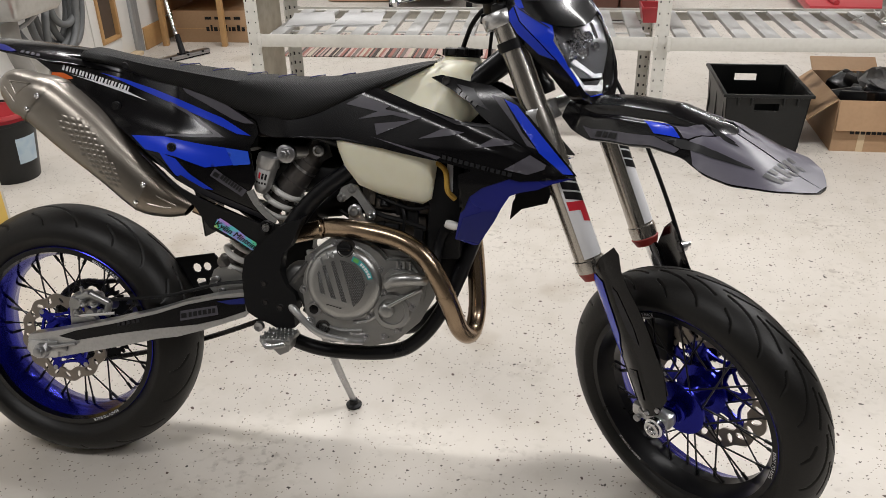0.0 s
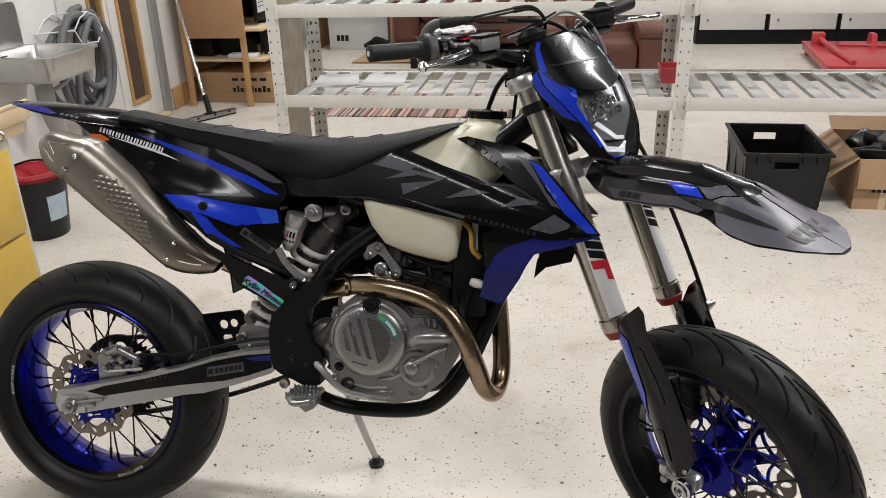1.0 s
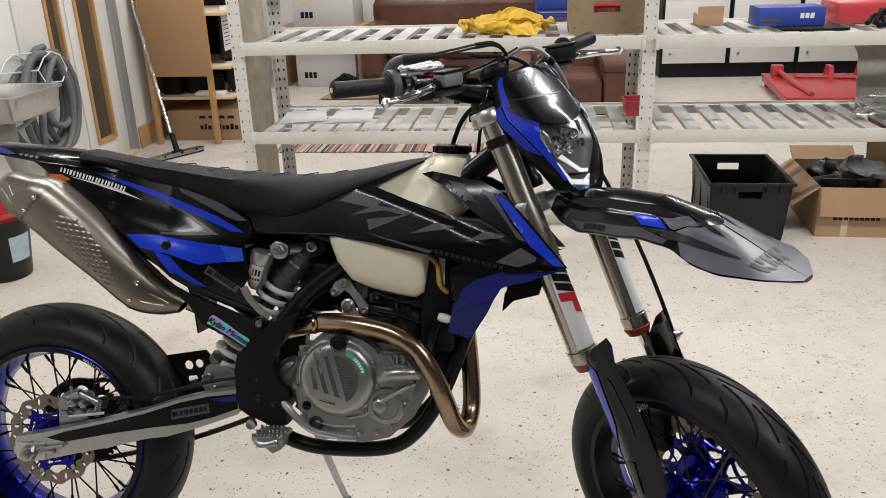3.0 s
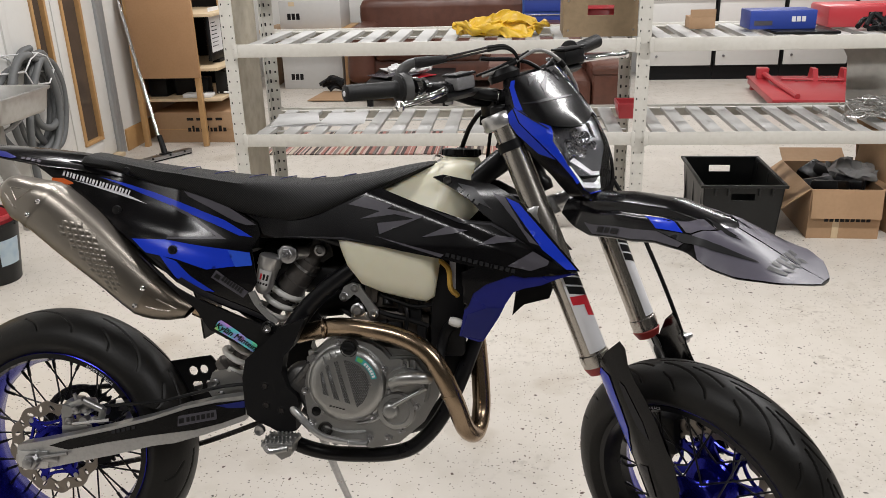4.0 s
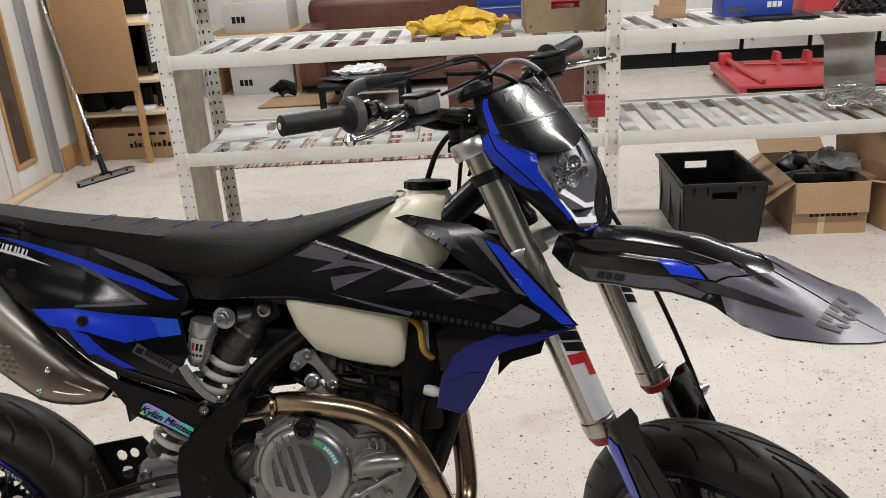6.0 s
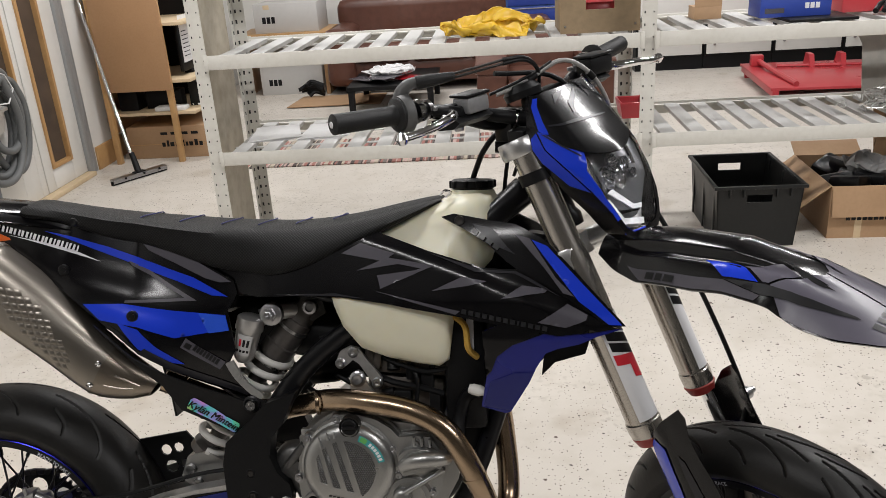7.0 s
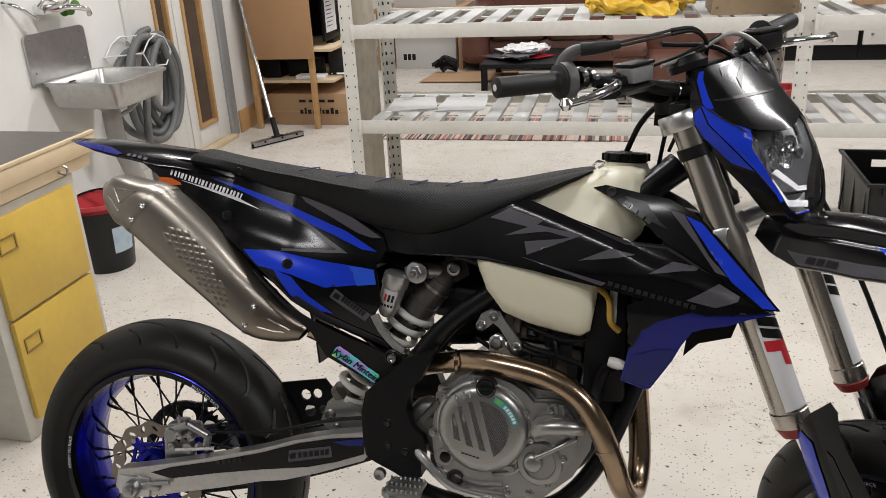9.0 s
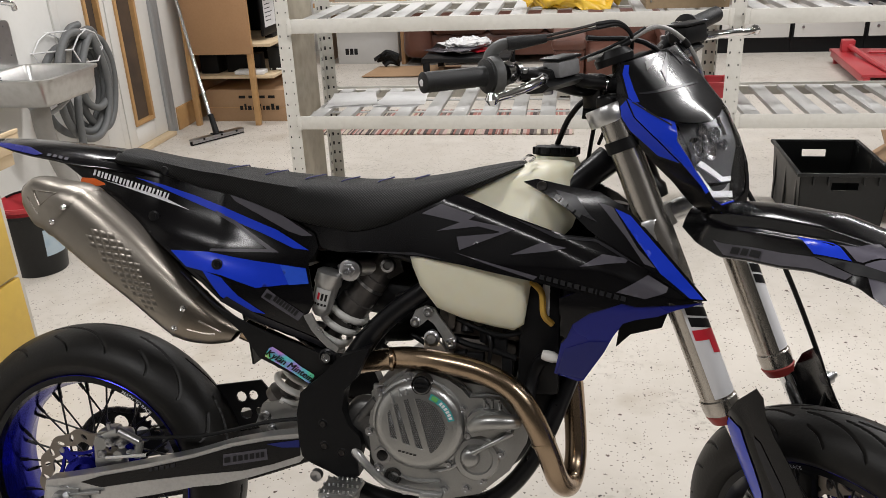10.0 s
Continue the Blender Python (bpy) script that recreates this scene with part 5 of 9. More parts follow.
low_blue = panel("shroud_lower", [(0.998, 0.430), (1.036, 0.446), (1.125, 0.432), (1.190, 0.434), (1.233, 0.4345), (1.190, 0.421), (1.161, 0.408), (1.125, 0.400), (1.105, 0.392), (1.089, 0.366), (1.076, 0.338), (1.043, 0.284), (1.034, 0.281), (0.992, 0.292), (1.003, 0.349)], M_DEEPBLUE, "blue lower radiator shroud", 0.004, True, -0.003)
decal([(0.749, 0.565), (0.784, 0.583), (0.847, 0.564), (0.836, 0.557), (0.917, 0.543), (0.821, 0.504), (0.815, 0.527), (0.882, 0.535), (0.893, 0.538), (0.853, 0.546), (0.777, 0.535), (0.820, 0.552)], M_GREY, shroud, 0.0016, "grey lightning decal")
decal([(0.911, 0.500), (0.966, 0.524), (1.008, 0.516), (0.976, 0.509)], M_GREY, shroud)
decal([(1.030, 0.487), (1.068, 0.508), (1.112, 0.502), (1.106, 0.495), (1.077, 0.493)], M_GREY, shroud)
decal([(1.092, 0.447), (1.143, 0.477), (1.176, 0.458), (1.173, 0.450), (1.139, 0.438)], M_GREY, shroud)
decal([(0.809, 0.501), (0.961, 0.466), (0.953, 0.460), (0.871, 0.483)], M_GREY, shroud)
decal([(0.905, 0.5645), (1.0, 0.5345), (1.058, 0.5315), (1.083, 0.519), (1.132, 0.489), (1.10, 0.504), (1.056, 0.5275), (0.99, 0.5305)], M_DARKGREY, shroud)
decal([(0.60, 0.4945), (0.75, 0.4915), (0.80, 0.486), (0.74, 0.4965)], M_DARKGREY, shroud)
bars((0.964, 0.4665), (1.111, 0.4355), 0.0085, ((0.0, 0.055), (0.08, 0.135), (0.16, 0.215), (0.24, 0.295), (0.32, 0.375), (0.40, 0.455), (0.48, 0.535), (0.56, 0.615), (0.64, 0.66), (0.685, 0.74), (0.765, 0.82), (0.845, 0.90), (0.925, 0.98)), material("faint_grey_print", (0.014, 0.014, 0.016), 0.3), shroud)
decal([(1.086, 0.584), (1.112, 0.573), (1.169, 0.510), (1.231, 0.4425), (1.210, 0.443), (1.162, 0.481), (1.125, 0.530)], M_BLUE, wing, 0.0056, "blue wing decal")
decal([(1.059, 0.593), (1.083, 0.586), (1.125, 0.520), (1.155, 0.489), (1.136, 0.495), (1.106, 0.537)], M_GREY, wing, 0.0056)
decal([(0.985, 0.612), (1.020, 0.604), (1.045, 0.572), (1.058, 0.560), (1.030, 0.572), (1.005, 0.592)], M_DARKGREY, wing, 0.0056)
bars((0.985, 0.602), (1.030, 0.570), 0.008, ((0, 0.2), (0.27, 0.47), (0.54, 0.74), (0.8, 1.0)), material("faint_grey_mark", (0.007, 0.007, 0.008), 0.3), wing, 0.0066)
part("screw", lathe((0.962, y_side(0.962, 0.617) - 0.005, 0.617), (0, -1, 0.15), [(0, 0.009), (0.004, 0.008), (0.004, 0.004), (0.001, 0)], 14), M_CASTDARK, wing)
# shade on the foot of the lower shroud, painted as a darker blue field
decal([(1.010, 0.340), (1.052, 0.357), (1.084, 0.358), (1.074, 0.338), (1.042, 0.287), (0.997, 0.294)], material("shaded_blue_decal", (0.005, 0.009, 0.11), 0.3, 0, 0.15, 80), low_blue, -0.0012, "lower field in a darker blue for its shade")
decal([(0.9975, 0.4305), (1.036, 0.4465), (1.060, 0.442), (1.112, 0.431), (1.085, 0.421), (1.049, 0.407), (1.022, 0.386), (1.012, 0.360), (1.0025, 0.349)], M_BLACK, low_blue, -0.0010)
# radiator behind the shroud
for s in (1, -1):
    bm = box((-0.018, -0.045, -0.11), (0.018, 0.045, 0.11), 0.006, Matrix.Translation((1.055, -0.085 * s, 0.415)) @ Matrix.Rotation(radians(14), 4, "Y"))
    rad = part("radiator", bm, M_MATT, bike, "black radiator")
    bm = bmesh.new()
    for k in range(12):
        add_box(bm, (0.0175, -0.043, -0.105 + 0.0185 * k), (0.024, 0.043, -0.102 + 0.0185 * k), 0, Matrix.Translation((1.055, -0.085 * s, 0.415)) @ Matrix.Rotation(radians(14), 4, "Y"))
    part("louvres", bm, M_MATT, rad)
bm = plate([(1.10, 0.32), (1.125, 0.345), (1.18, 0.36), (1.20, 0.42), (1.14, 0.42), (1.105, 0.36)], [], -0.05, -0.045)
part("radiator_guard", bm, M_MATT, bike, "black louvred radiator guard")
part("radiator_guard", moved(plate([(1.10, 0.32), (1.125, 0.345), (1.18, 0.36), (1.20, 0.42), (1.14, 0.42), (1.105, 0.36)], [], -0.05, -0.045), MIRROR), M_MATT, bike)
bm = lathe((0.97, -0.13, 0.322), (1, -0.1, -0.2), [(0, 0), (0, 0.008), (0.008, 0.010), (0.02, 0.010), (0.026, 0.008), (0.032, 0.008), (0.032, 0)], 16)
part("hose_fitting", bm, M_SPRING, bike, "white coolant hose fitting")
bm = box((0.967, -0.1025, 0.385), (0.980, -0.0995, 0.455), 0.0005)
part("warning_label", bm, M_WHITE, bike, "small white warning label")
part("coolant_hose", tube([(0.99, -0.12, 0.315), (0.965, -0.10, 0.30), (0.95, -0.10, 0.26), (0.945, -0.12, 0.215)], 0.012, 10), M_MATT, bike)

# rear side panel
side_panel = panel("side_panel", [(0.000, 0.652), (0.060, 0.656), (0.130, 0.652), (0.218, 0.636), (0.300, 0.607), (0.360, 0.595), (0.420, 0.579), (0.480, 0.556), (0.545, 0.520), (0.553, 0.498), (0.547, 0.485), (0.534, 0.467), (0.540, 0.431), (0.546, 0.394), (0.530, 0.366), (0.537, 0.340), (0.575, 0.309), (0.560, 0.300), (0.489, 0.330), (0.425, 0.363), (0.372, 0.394), (0.322, 0.438), (0.272, 0.474), (0.240, 0.497), (0.189, 0.528), (0.130, 0.566), (0.061, 0.610)], M_BLACK, "glossy black rear side panel with blue decals")
decal([(0.266, 0.486), (0.343, 0.485), (0.440, 0.470), (0.5305, 0.458), (0.536, 0.432), (0.440, 0.422), (0.374, 0.444), (0.301, 0.457)], M_BLUE, side_panel, 0.0014, "blue decal band")
decal([(0.482, 0.464), (0.5305, 0.457), (0.536, 0.430), (0.500, 0.427)], material("light_blue_decal", (0.025, 0.09, 0.62), 0.24, 0, 0.15, 80), side_panel, 0.0024)
decal([(0.168, 0.618), (0.235, 0.603), (0.302, 0.585), (0.405, 0.551), (0.471, 0.527), (0.535, 0.491), (0.505, 0.494), (0.442, 0.521), (0.372, 0.547), (0.304, 0.571), (0.233, 0.596)], M_BLUE, side_panel, 0.0014, "blue decal stripe")
decal([(0.335, 0.452), (0.374, 0.440), (0.405, 0.408), (0.455, 0.372), (0.430, 0.376), (0.372, 0.404)], M_BLUE, side_panel, 0.0014)
decal([(0.342, 0.560), (0.387, 0.543), (0.478, 0.486), (0.345, 0.4865), (0.347, 0.491), (0.456, 0.492), (0.388, 0.534), (0.352, 0.550)], M_GREY, side_panel, 0.0014)
decal([(0.369, 0.590), (0.431, 0.573), (0.482, 0.553), (0.542, 0.517), (0.519, 0.517), (0.493, 0.525), (0.433, 0.555), (0.382, 0.578)], M_GREY, side_panel, 0.0014)
decal([(0.370, 0.396), (0.425, 0.364), (0.556, 0.3045), (0.570, 0.310), (0.44, 0.372), (0.385, 0.405)], M_DARKGREY, side_panel, 0.0024)
decal([(0.450, 0.405), (0.461, 0.421), (0.526, 0.372), (0.514, 0.358)], M_GREY, side_panel, 0.0024, "grey maker's sticker")
bars((0.474, 0.4045), (0.515, 0.3715), 0.012, MARK, M_TEXT, side_panel, 0.0034)
decal([(0.456, 0.406), (0.462, 0.414), (0.472, 0.408), (0.466, 0.399)], M_TEXT, side_panel, 0.0034)
bars((0.078, 0.627), (0.246, 0.582), 0.0112, [((k + 0.10 * (k % 3)) / 21, (k + 0.62 + 0.10 * (k % 2)) / 21) for k in range(21)], M_WHITE, side_panel, 0.0024)
decal([(0.098, 0.612), (0.173, 0.596), (0.236, 0.580), (0.290, 0.559), (0.212, 0.5805), (0.150, 0.598)], M_WHITE, side_panel, 0.0014, "pale pointed underline")
for x, z in ((0.364, 0.463), (0.220, 0.546)):
    part("screw", lathe((x, y_side(x, z) + 0.001, z), (0, -1, 0), [(0, 0.0105), (0.0050, 0.0105), (0.0058, 0.0095), (0.0058, 0.006), (0.0048, 0.005), (0.0048, 0)], 18), M_FRAME, side_panel, "round black panel screw")
# lower rear guard behind the muffler pipe with the foil sticker
lower_guard = part("lower_side_guard", sheet([(0.300, 0.452), (0.372, 0.391), (0.425, 0.360), (0.489, 0.327), (0.560, 0.297), (0.600, 0.300), (0.600, 0.262), (0.560, 0.212), (0.508, 0.246), (0.443, 0.289), (0.418, 0.338), (0.375, 0.381)], on_side(0.022), 0.004, 0.012), M_MATT, bike, "matt black lower side guard", 50)
KP, KQ = Vector((0.4600, 0.3020)), Vector((0.5370, 0.2430))
kd = (KQ - KP).normalized()
kn = Vector((-kd.y, kd.x))
kc, kl, kh = (KP + KQ) / 2, (KQ - KP).length / 2 * 0.93, 0.0116
stick = [tuple(kc + kd * (u * (kl + 0.003)) + kn * (v * kh)) for u, v in ((-0.97, -1), (0, -0.92), (0.97, -1), (1.02, -0.6), (1, 0.75), (0.93, 1), (0.4, 0.85), (0, 1.05), (-0.6, 1.2), (-0.95, 1.2), (-1.03, 0.7), (-1.0, -0.6))]
foil = part("sticker", sheet(stick, on_side(0.0240), 0, 0.010), M_HOLOGRAM, lower_guard, "rainbow foil sticker with black lettering")
for k in range(3):
    part("lettering", text_mesh("Kylän Mintein", 0.0195, lambda u, v, k=k: (kc.x + kd.x * (u * 0.90 + (k - 1) * 0.0006) + kn.x * v, y_side(kc.x + kd.x * u, kc.y + kd.y * u) - 0.0254 - 0.0002 * k, kc.y + kd.y * (u * 0.90 + (k - 1) * 0.0006) + kn.y * v), 0.2), M_TEXT, foil, "bold black lettering")
# tail fender
def tail_map(u, v):
    """u runs along x, v across."""
    zc = float(np.interp(u, (-0.19, -0.10, 0.0, 0.10, 0.22, 0.40), (0.690, 0.690, 0.683, 0.672, 0.650, 0.610)))
    half = float(np.interp(u, (-0.19, -0.15, -0.05, 0.05, 0.12, 0.25, 0.40), (0.02, 0.056, 0.074, 0.080, 0.070, 0.060, 0.060)))
    drop = float(np.interp(u, (-0.19, -0.10, 0.05, 0.2, 0.4), (0.004, 0.022, 0.036, 0.034, 0.03)))
    return (u, v * half, zc - drop * abs(v) ** 2.2)


tail = part("rear_fender", sheet([(-0.19, -1), (-0.1, -1), (0.05, -1), (0.2, -1), (0.38, -1), (0.38, 1), (0.2, 1), (0.05, 1), (-0.1, 1), (-0.19, 1)], tail_map, 0.004, 0.05), M_BLACK, bike, "black rear fender with blue tail decal", 60)


def on_tail(off):
    def f(u, v):
        x, y, z = tail_map(u, v)
        return (x, y - off * 0.7, z + off * 0.7)

    return f


decal([(-0.160, -0.97), (-0.100, -0.99), (-0.040, -0.99), (-0.028, -0.92), (-0.065, -0.76), (-0.150, -0.72)], M_DEEPBLUE, tail, 0.0014, "", on_tail)
for k in range(4):
    decal([(-0.018 + 0.013 * k, -0.95), (-0.009 + 0.013 * k, -0.95), (-0.009 + 0.013 * k, -0.87), (-0.018 + 0.013 * k, -0.87)], M_GREY, tail, 0.0014, "", on_tail)
bm = plate([(0.050, 0.606), (0.053, 0.616), (0.079, 0.615), (0.101, 0.606), (0.120, 0.573), (0.112, 0.566), (0.090, 0.590)], [], -0.068, -0.054)
part("indicator_guard", bm, M_ORANGE, bike, "orange plastic tail tab")
bm = box((0.15, -0.075, 0.45), (0.545, 0.075, 0.60), 0.03)
part("air_box", bm, M_MATT, bike, "black air box")
bm = box((0.535, -0.080, 0.485), (0.76, 0.080, 0.515), 0.01)
part("air_box_edge", bm, material("dark_red_brown_plastic", (0.011, 0.004, 0.004), 0.4, 0, 0.3, 100), bike)
part("inner_side_plate", sheet([(0.10, 0.650), (0.18, 0.61), (0.27, 0.48), (0.40, 0.400), (0.43, 0.37), (0.34, 0.38), (0.24, 0.44), (0.14, 0.56)], lambda x, z: (x, -0.052, z), 0.004, 0.05), M_MATT, bike, "black inner side plate")
# dark mass behind the shock and beside the radiator
part("intake_boot", lathe((0.53, 0.02, 0.43), (0.26, 0, -0.06), [(0, 0), (0, 0.075), (0.05, 0.07), (0.10, 0.058), (0.20, 0.05), (0.27, 0.05), (0.27, 0)], 20), M_MATT, bike, "black rubber intake boot")
part("shock_well", sheet([(0.50, 0.30), (0.72, 0.40), (0.74, 0.50), (0.52, 0.50)], lambda x, z: (x, 0.07, z), 0.004, 0.05), M_MATT, bike, "black inner mudguard wall")
bm = box((0.925, -0.100, 0.235), (1.000, -0.045, 0.475), 0.010)
part("coolant_tank", bm, M_MATT, bike, "black overflow tank")
part("oil_cooler", box((0.925, -0.06, 0.17), (0.990, 0.06, 0.34), 0.006), M_MATT, bike)
part("fan_shroud", box((1.0, -0.09, 0.30), (1.045, 0.09, 0.47), 0.010), M_MATT, bike, "black radiator fan shroud")
# inner rear mudguard
part("inner_mudguard", sheet([(0, -1), (1, -1), (1, 1), (0, 1)], lambda u, v: (0.30 + 0.16 * math.sin(u * 1.2) - 0.05 * u, 0.06 * v, 0.55 - 0.30 * u), 0.004, 0.15), M_MATT, bike)

# ---- foot controls and stand ----
bm = box((0.575, -0.205, 0.052), (0.645, -0.135, 0.064), 0.004)
for k in range(8):
    for y in (-0.203, -0.176, -0.148):
        add_box(bm, (0.576 + 0.009 * k, y, 0.063), (0.580 + 0.009 * k, y + 0.004, 0.0695), 0.001, None, 1)
add_tube(bm, [(0.585, -0.205, 0.056), (0.60, -0.212, 0.048), (0.635, -0.208, 0.054)], 0.006, 8)
peg = part("footpeg", bm, M_CAST, bike, "toothed aluminium footpeg")
bm = plate([(0.585, 0.056), (0.64, 0.056), (0.635, 0.030), (0.615, 0.020), (0.60, 0.032)], [], -0.185, -0.14)
part("peg_bracket", bm, M_CAST, peg)
part("bolt", lathe((0.556, -0.148, 0.072), (0, -1, 0), [(0, 0.012), (0.01, 0.011), (0.01, 0.005), (0.006, 0)], 14), M_STEEL, peg)
bm = tube([(0.615, -0.120, 0.120), (0.637, -0.140, 0.109), (0.665, -0.148, 0.084), (0.698, -0.153, 0.064), (0.745, -0.156, 0.056), (0.785, -0.156, 0.054)], [0.010, 0.008, 0.007, 0.007, 0.006, 0.006], 10, 6, True, True, 1.2)
add_box(bm, (0.755, -0.172, 0.051), (0.798, -0.148, 0.060), 0.003)
part("brake_pedal", bm, M_ALU, bike, "aluminium rear brake pedal")
part("gear_lever", tube([(0.62, 0.12, 0.08), (0.70, 0.15, 0.07), (0.78, 0.16, 0.075)], 0.006, 8), M_ALU, bike)
ground = bike.matrix_world.inverted()
foot = ground @ Vector((-0.458, 1.757, 0.0))
bm = tube([(0.612, 0.115, -0.01), foot.lerp(Vector((0.612, 0.115, -0.01)), 0.45), foot + Vector((0, 0, 0.012))], [0.011, 0.0095, 0.0085], 12, 4)
stand = part("side_stand", bm, M_STEEL, bike, "grey steel side stand")
down = (ground.to_3x3() @ Vector((0, 0, 1))).normalized()
part("stand_foot", lathe(foot, down, [(0, 0), (0, 0.021), (0.006, 0.022), (0.010, 0.014), (0.022, 0.011), (0.022, 0)], 18), M_GRIP, stand, "black stand foot")
part("stand_bracket", box((0.59, 0.09, -0.02), (0.635, 0.125, 0.03), 0.006), M_FRAME, bike)

# ---- front end, turned with the steering ----
LEG = lambda z: 1.355 - (z - 0.258) * math.tan(RAKE)
for s, lab in ((-1, "right fork leg with white and red decal"), (1, "left fork leg with white decal")):
    y = 0.0915 * s
    wide = 1.0 if s < 0 else 0.93
    base = Vector((LEG(0.258) + (0.010 if s < 0 else 0.004), y, 0.258)) + AXIS * 0.022
    up = AXIS
    n = 0.528
    bm = lathe(base, up, [(h, r * wide) for h, r in ((-0.012, 0.0), (-0.012, 0.0305), (0.0, 0.0320), (0.014, 0.0320), (0.016, 0.0295), (0.22, 0.0290), (0.235, 0.0300), (0.33, 0.0295), (0.35, 0.0272), (n - 0.05, 0.0265), (n, 0.0265), (n, 0.022), (n + 0.006, 0.021), (n + 0.006, 0))], 28)
    leg = part("fork_leg", steered(bm), M_FORK, bike, lab)
    part("wiper_seal", steered(lathe(base, up, [(-0.032, 0.018), (-0.030, 0.024), (-0.014, 0.0305), (-0.012, 0.029)], 28)), M_REDRING, leg, "red wiper seal")
    part("fork_cap", steered(lathe(base + up * (n + 0.004), up, [(0, 0.019), (0.010, 0.018), (0.010, 0.008), (0.016, 0.007), (0.016, 0)], 6)), M_REDRING if s < 0 else M_CHROME, leg)
    part("slider", steered(tube([base - up * 0.01 + Vector((0.010, 0, 0)), (1.436, y * 0.92, 0.135), (1.520, y * 0.90, -0.030)], 0.014, 16, 4)), M_CHROME, leg, "chrome fork slider")

    def around(a0, a1, h0, h1, off, slant=0.0, base=base, y=y, s=s):
        """A decal wrapped on the leg between two angles and two heights."""
        bm = bmesh.new()
        side, fwd = Vector((0, 1, 0)), AXIS.cross(Vector((0, 1, 0))) * -1
        rows = []
        for h in (h0, h1):
            rows.append([bm.verts.new(base + AXIS * (h + slant * (a - radians(a0))) + (side * math.sin(a) * 1.0 + fwd * math.cos(a)) * (0.0296 * wide + off)) for a in (radians(a0 + (a1 - a0) * k / 8) for k in range(9))])
        for k in range(8):
            bm.faces.new((rows[0][k], rows[0][k + 1], rows[1][k + 1], rows[1][k]))
        return steered(bm)

    a0, a1 = (-58, 60) if s < 0 else (-28, 60)
    part("decal", around(a0, a1, 0.02, 0.215, 0.0006), M_WHITE, leg, "white fork decal")
    if s < 0:
        part("decal", around(a0 + 8, a0 + 92, 0.128, 0.147, 0.0012, -0.008), M_RED, leg, "red hooked decal")
        part("decal", around(a0 + 52, a0 + 92, 0.098, 0.129, 0.0012, -0.012), M_RED, leg)
    for k in range(3):
        part("decal", around(a0 + 10 if s < 0 else a0 + 4, a0 + 92, 0.154 + 0.021 * k, 0.171 + 0.021 * k, 0.0012, -0.014), M_TEXT, leg, "black decal block")
    # axle lug
    lug = steered(box((FRONT.x - 0.075, y - 0.018, FRONT.z - 0.016), (FRONT.x + 0.020, y + 0.018, FRONT.z + 0.018), 0.010))
    part("axle_lug", lug, M_ALU, leg, "bare aluminium axle lug")
    part("pinch_bolt", steered(lathe((FRONT.x - 0.055, y + s * 0.020, FRONT.z - 0.012), (0, s, 0), [(0, 0.008), (0.006, 0.008), (0.006, 0.004), (0.003, 0)], 12)), M_STEEL, leg)
    # guard
    g_out = [(1.380, 0.262), (1.389, 0.290), (1.410, 0.326), (1.438, 0.355), (1.449, 0.340), (1.456, 0.307), (1.471, 0.274), (1.494, 0.233), (1.512, 0.195), (1.534, 0.140), (1.553, 0.098), (1.566, 0.040), (1.552, 0.002), (1.520, -0.022), (1.488, -0.036), (1.476, 0.000), (1.460, 0.055), (1.441, 0.112), (1.417, 0.147), (1.393, 0.184), (1.384, 0.212)]
    if s > 0:
        g_out = [(1.366, 0.235), (1.384, 0.285), (1.410, 0.312), (1.428, 0.300), (1.452, 0.248), (1.499, 0.161), (1.530, 0.085), (1.553, 0.030), (1.530, -0.005), (1.498, -0.030), (1.470, -0.050), (1.455, -0.02), (1.425, 0.060), (1.395, 0.140)]

    def g_map(x, z, y=y, s=s, off=0.0):
        c = 1.355 - (z - 0.258) * math.tan(RAKE) + (0.080 if s < 0 else 0.030)
        t = (x - c) / 0.055
        return (x, y + s * (0.033 + off - 0.018 * max(-1.3, min(1.3, t)) ** 2), z)

    bm = sheet(g_out, lambda x, z: g_map(x, z), 0.003, 0.018)
    gd = part("fork_guard", steered(bm), M_BLACK, bike, "black fork guard with blue edge", 60)
    blue_edge = [(1.392, 0.283), (1.382, 0.262), (1.387, 0.213), (1.396, 0.185), (1.420, 0.148), (1.444, 0.112), (1.452, 0.085), (1.456, 0.160), (1.441, 0.205), (1.425, 0.248), (1.416, 0.274)]
    part("decal", steered(sheet(blue_edge, lambda x, z: g_map(x, z, off=0.0020), 0, 0.015)), M_BLUE, gd)
    part("decal", steered(sheet([(1.440, 0.270), (1.452, 0.262), (1.490, 0.190), (1.505, 0.150), (1.478, 0.180), (1.452, 0.235)], lambda x, z: g_map(x, z, off=0.0020), 0, 0.015)), M_DARKGREY, gd)
    part("decal", steered(sheet([(1.474, 0.082), (1.500, 0.090), (1.518, 0.020), (1.498, 0.010)], lambda x, z: g_map(x, z, off=0.0020), 0, 0.015)), M_DARKGREY, gd)
    for sx, sz in ((1.496, -0.024), (1.524, -0.008), (1.550, 0.012)):
        sp = g_map(sx, sz)
        part("screw", steered(lathe((sp[0], sp[1], sp[2]), (0, s, 0), [(0, 0.006), (0.004, 0.005), (0.004, 0.002), (0.002, 0)], 10)), M_STEEL, gd)
    # inner half of the guard
    part("fork_guard_back", steered(sheet([(1.450, 0.20), (1.47, 0.21), (1.52, 0.13), (1.545, 0.03), (1.52, 0.0)], lambda x, z: (x + 0.006, y - s * 0.004 + s * 0.02 * (x - 1.4), z), 0.003, 0.03)), M_BLACK, gd)
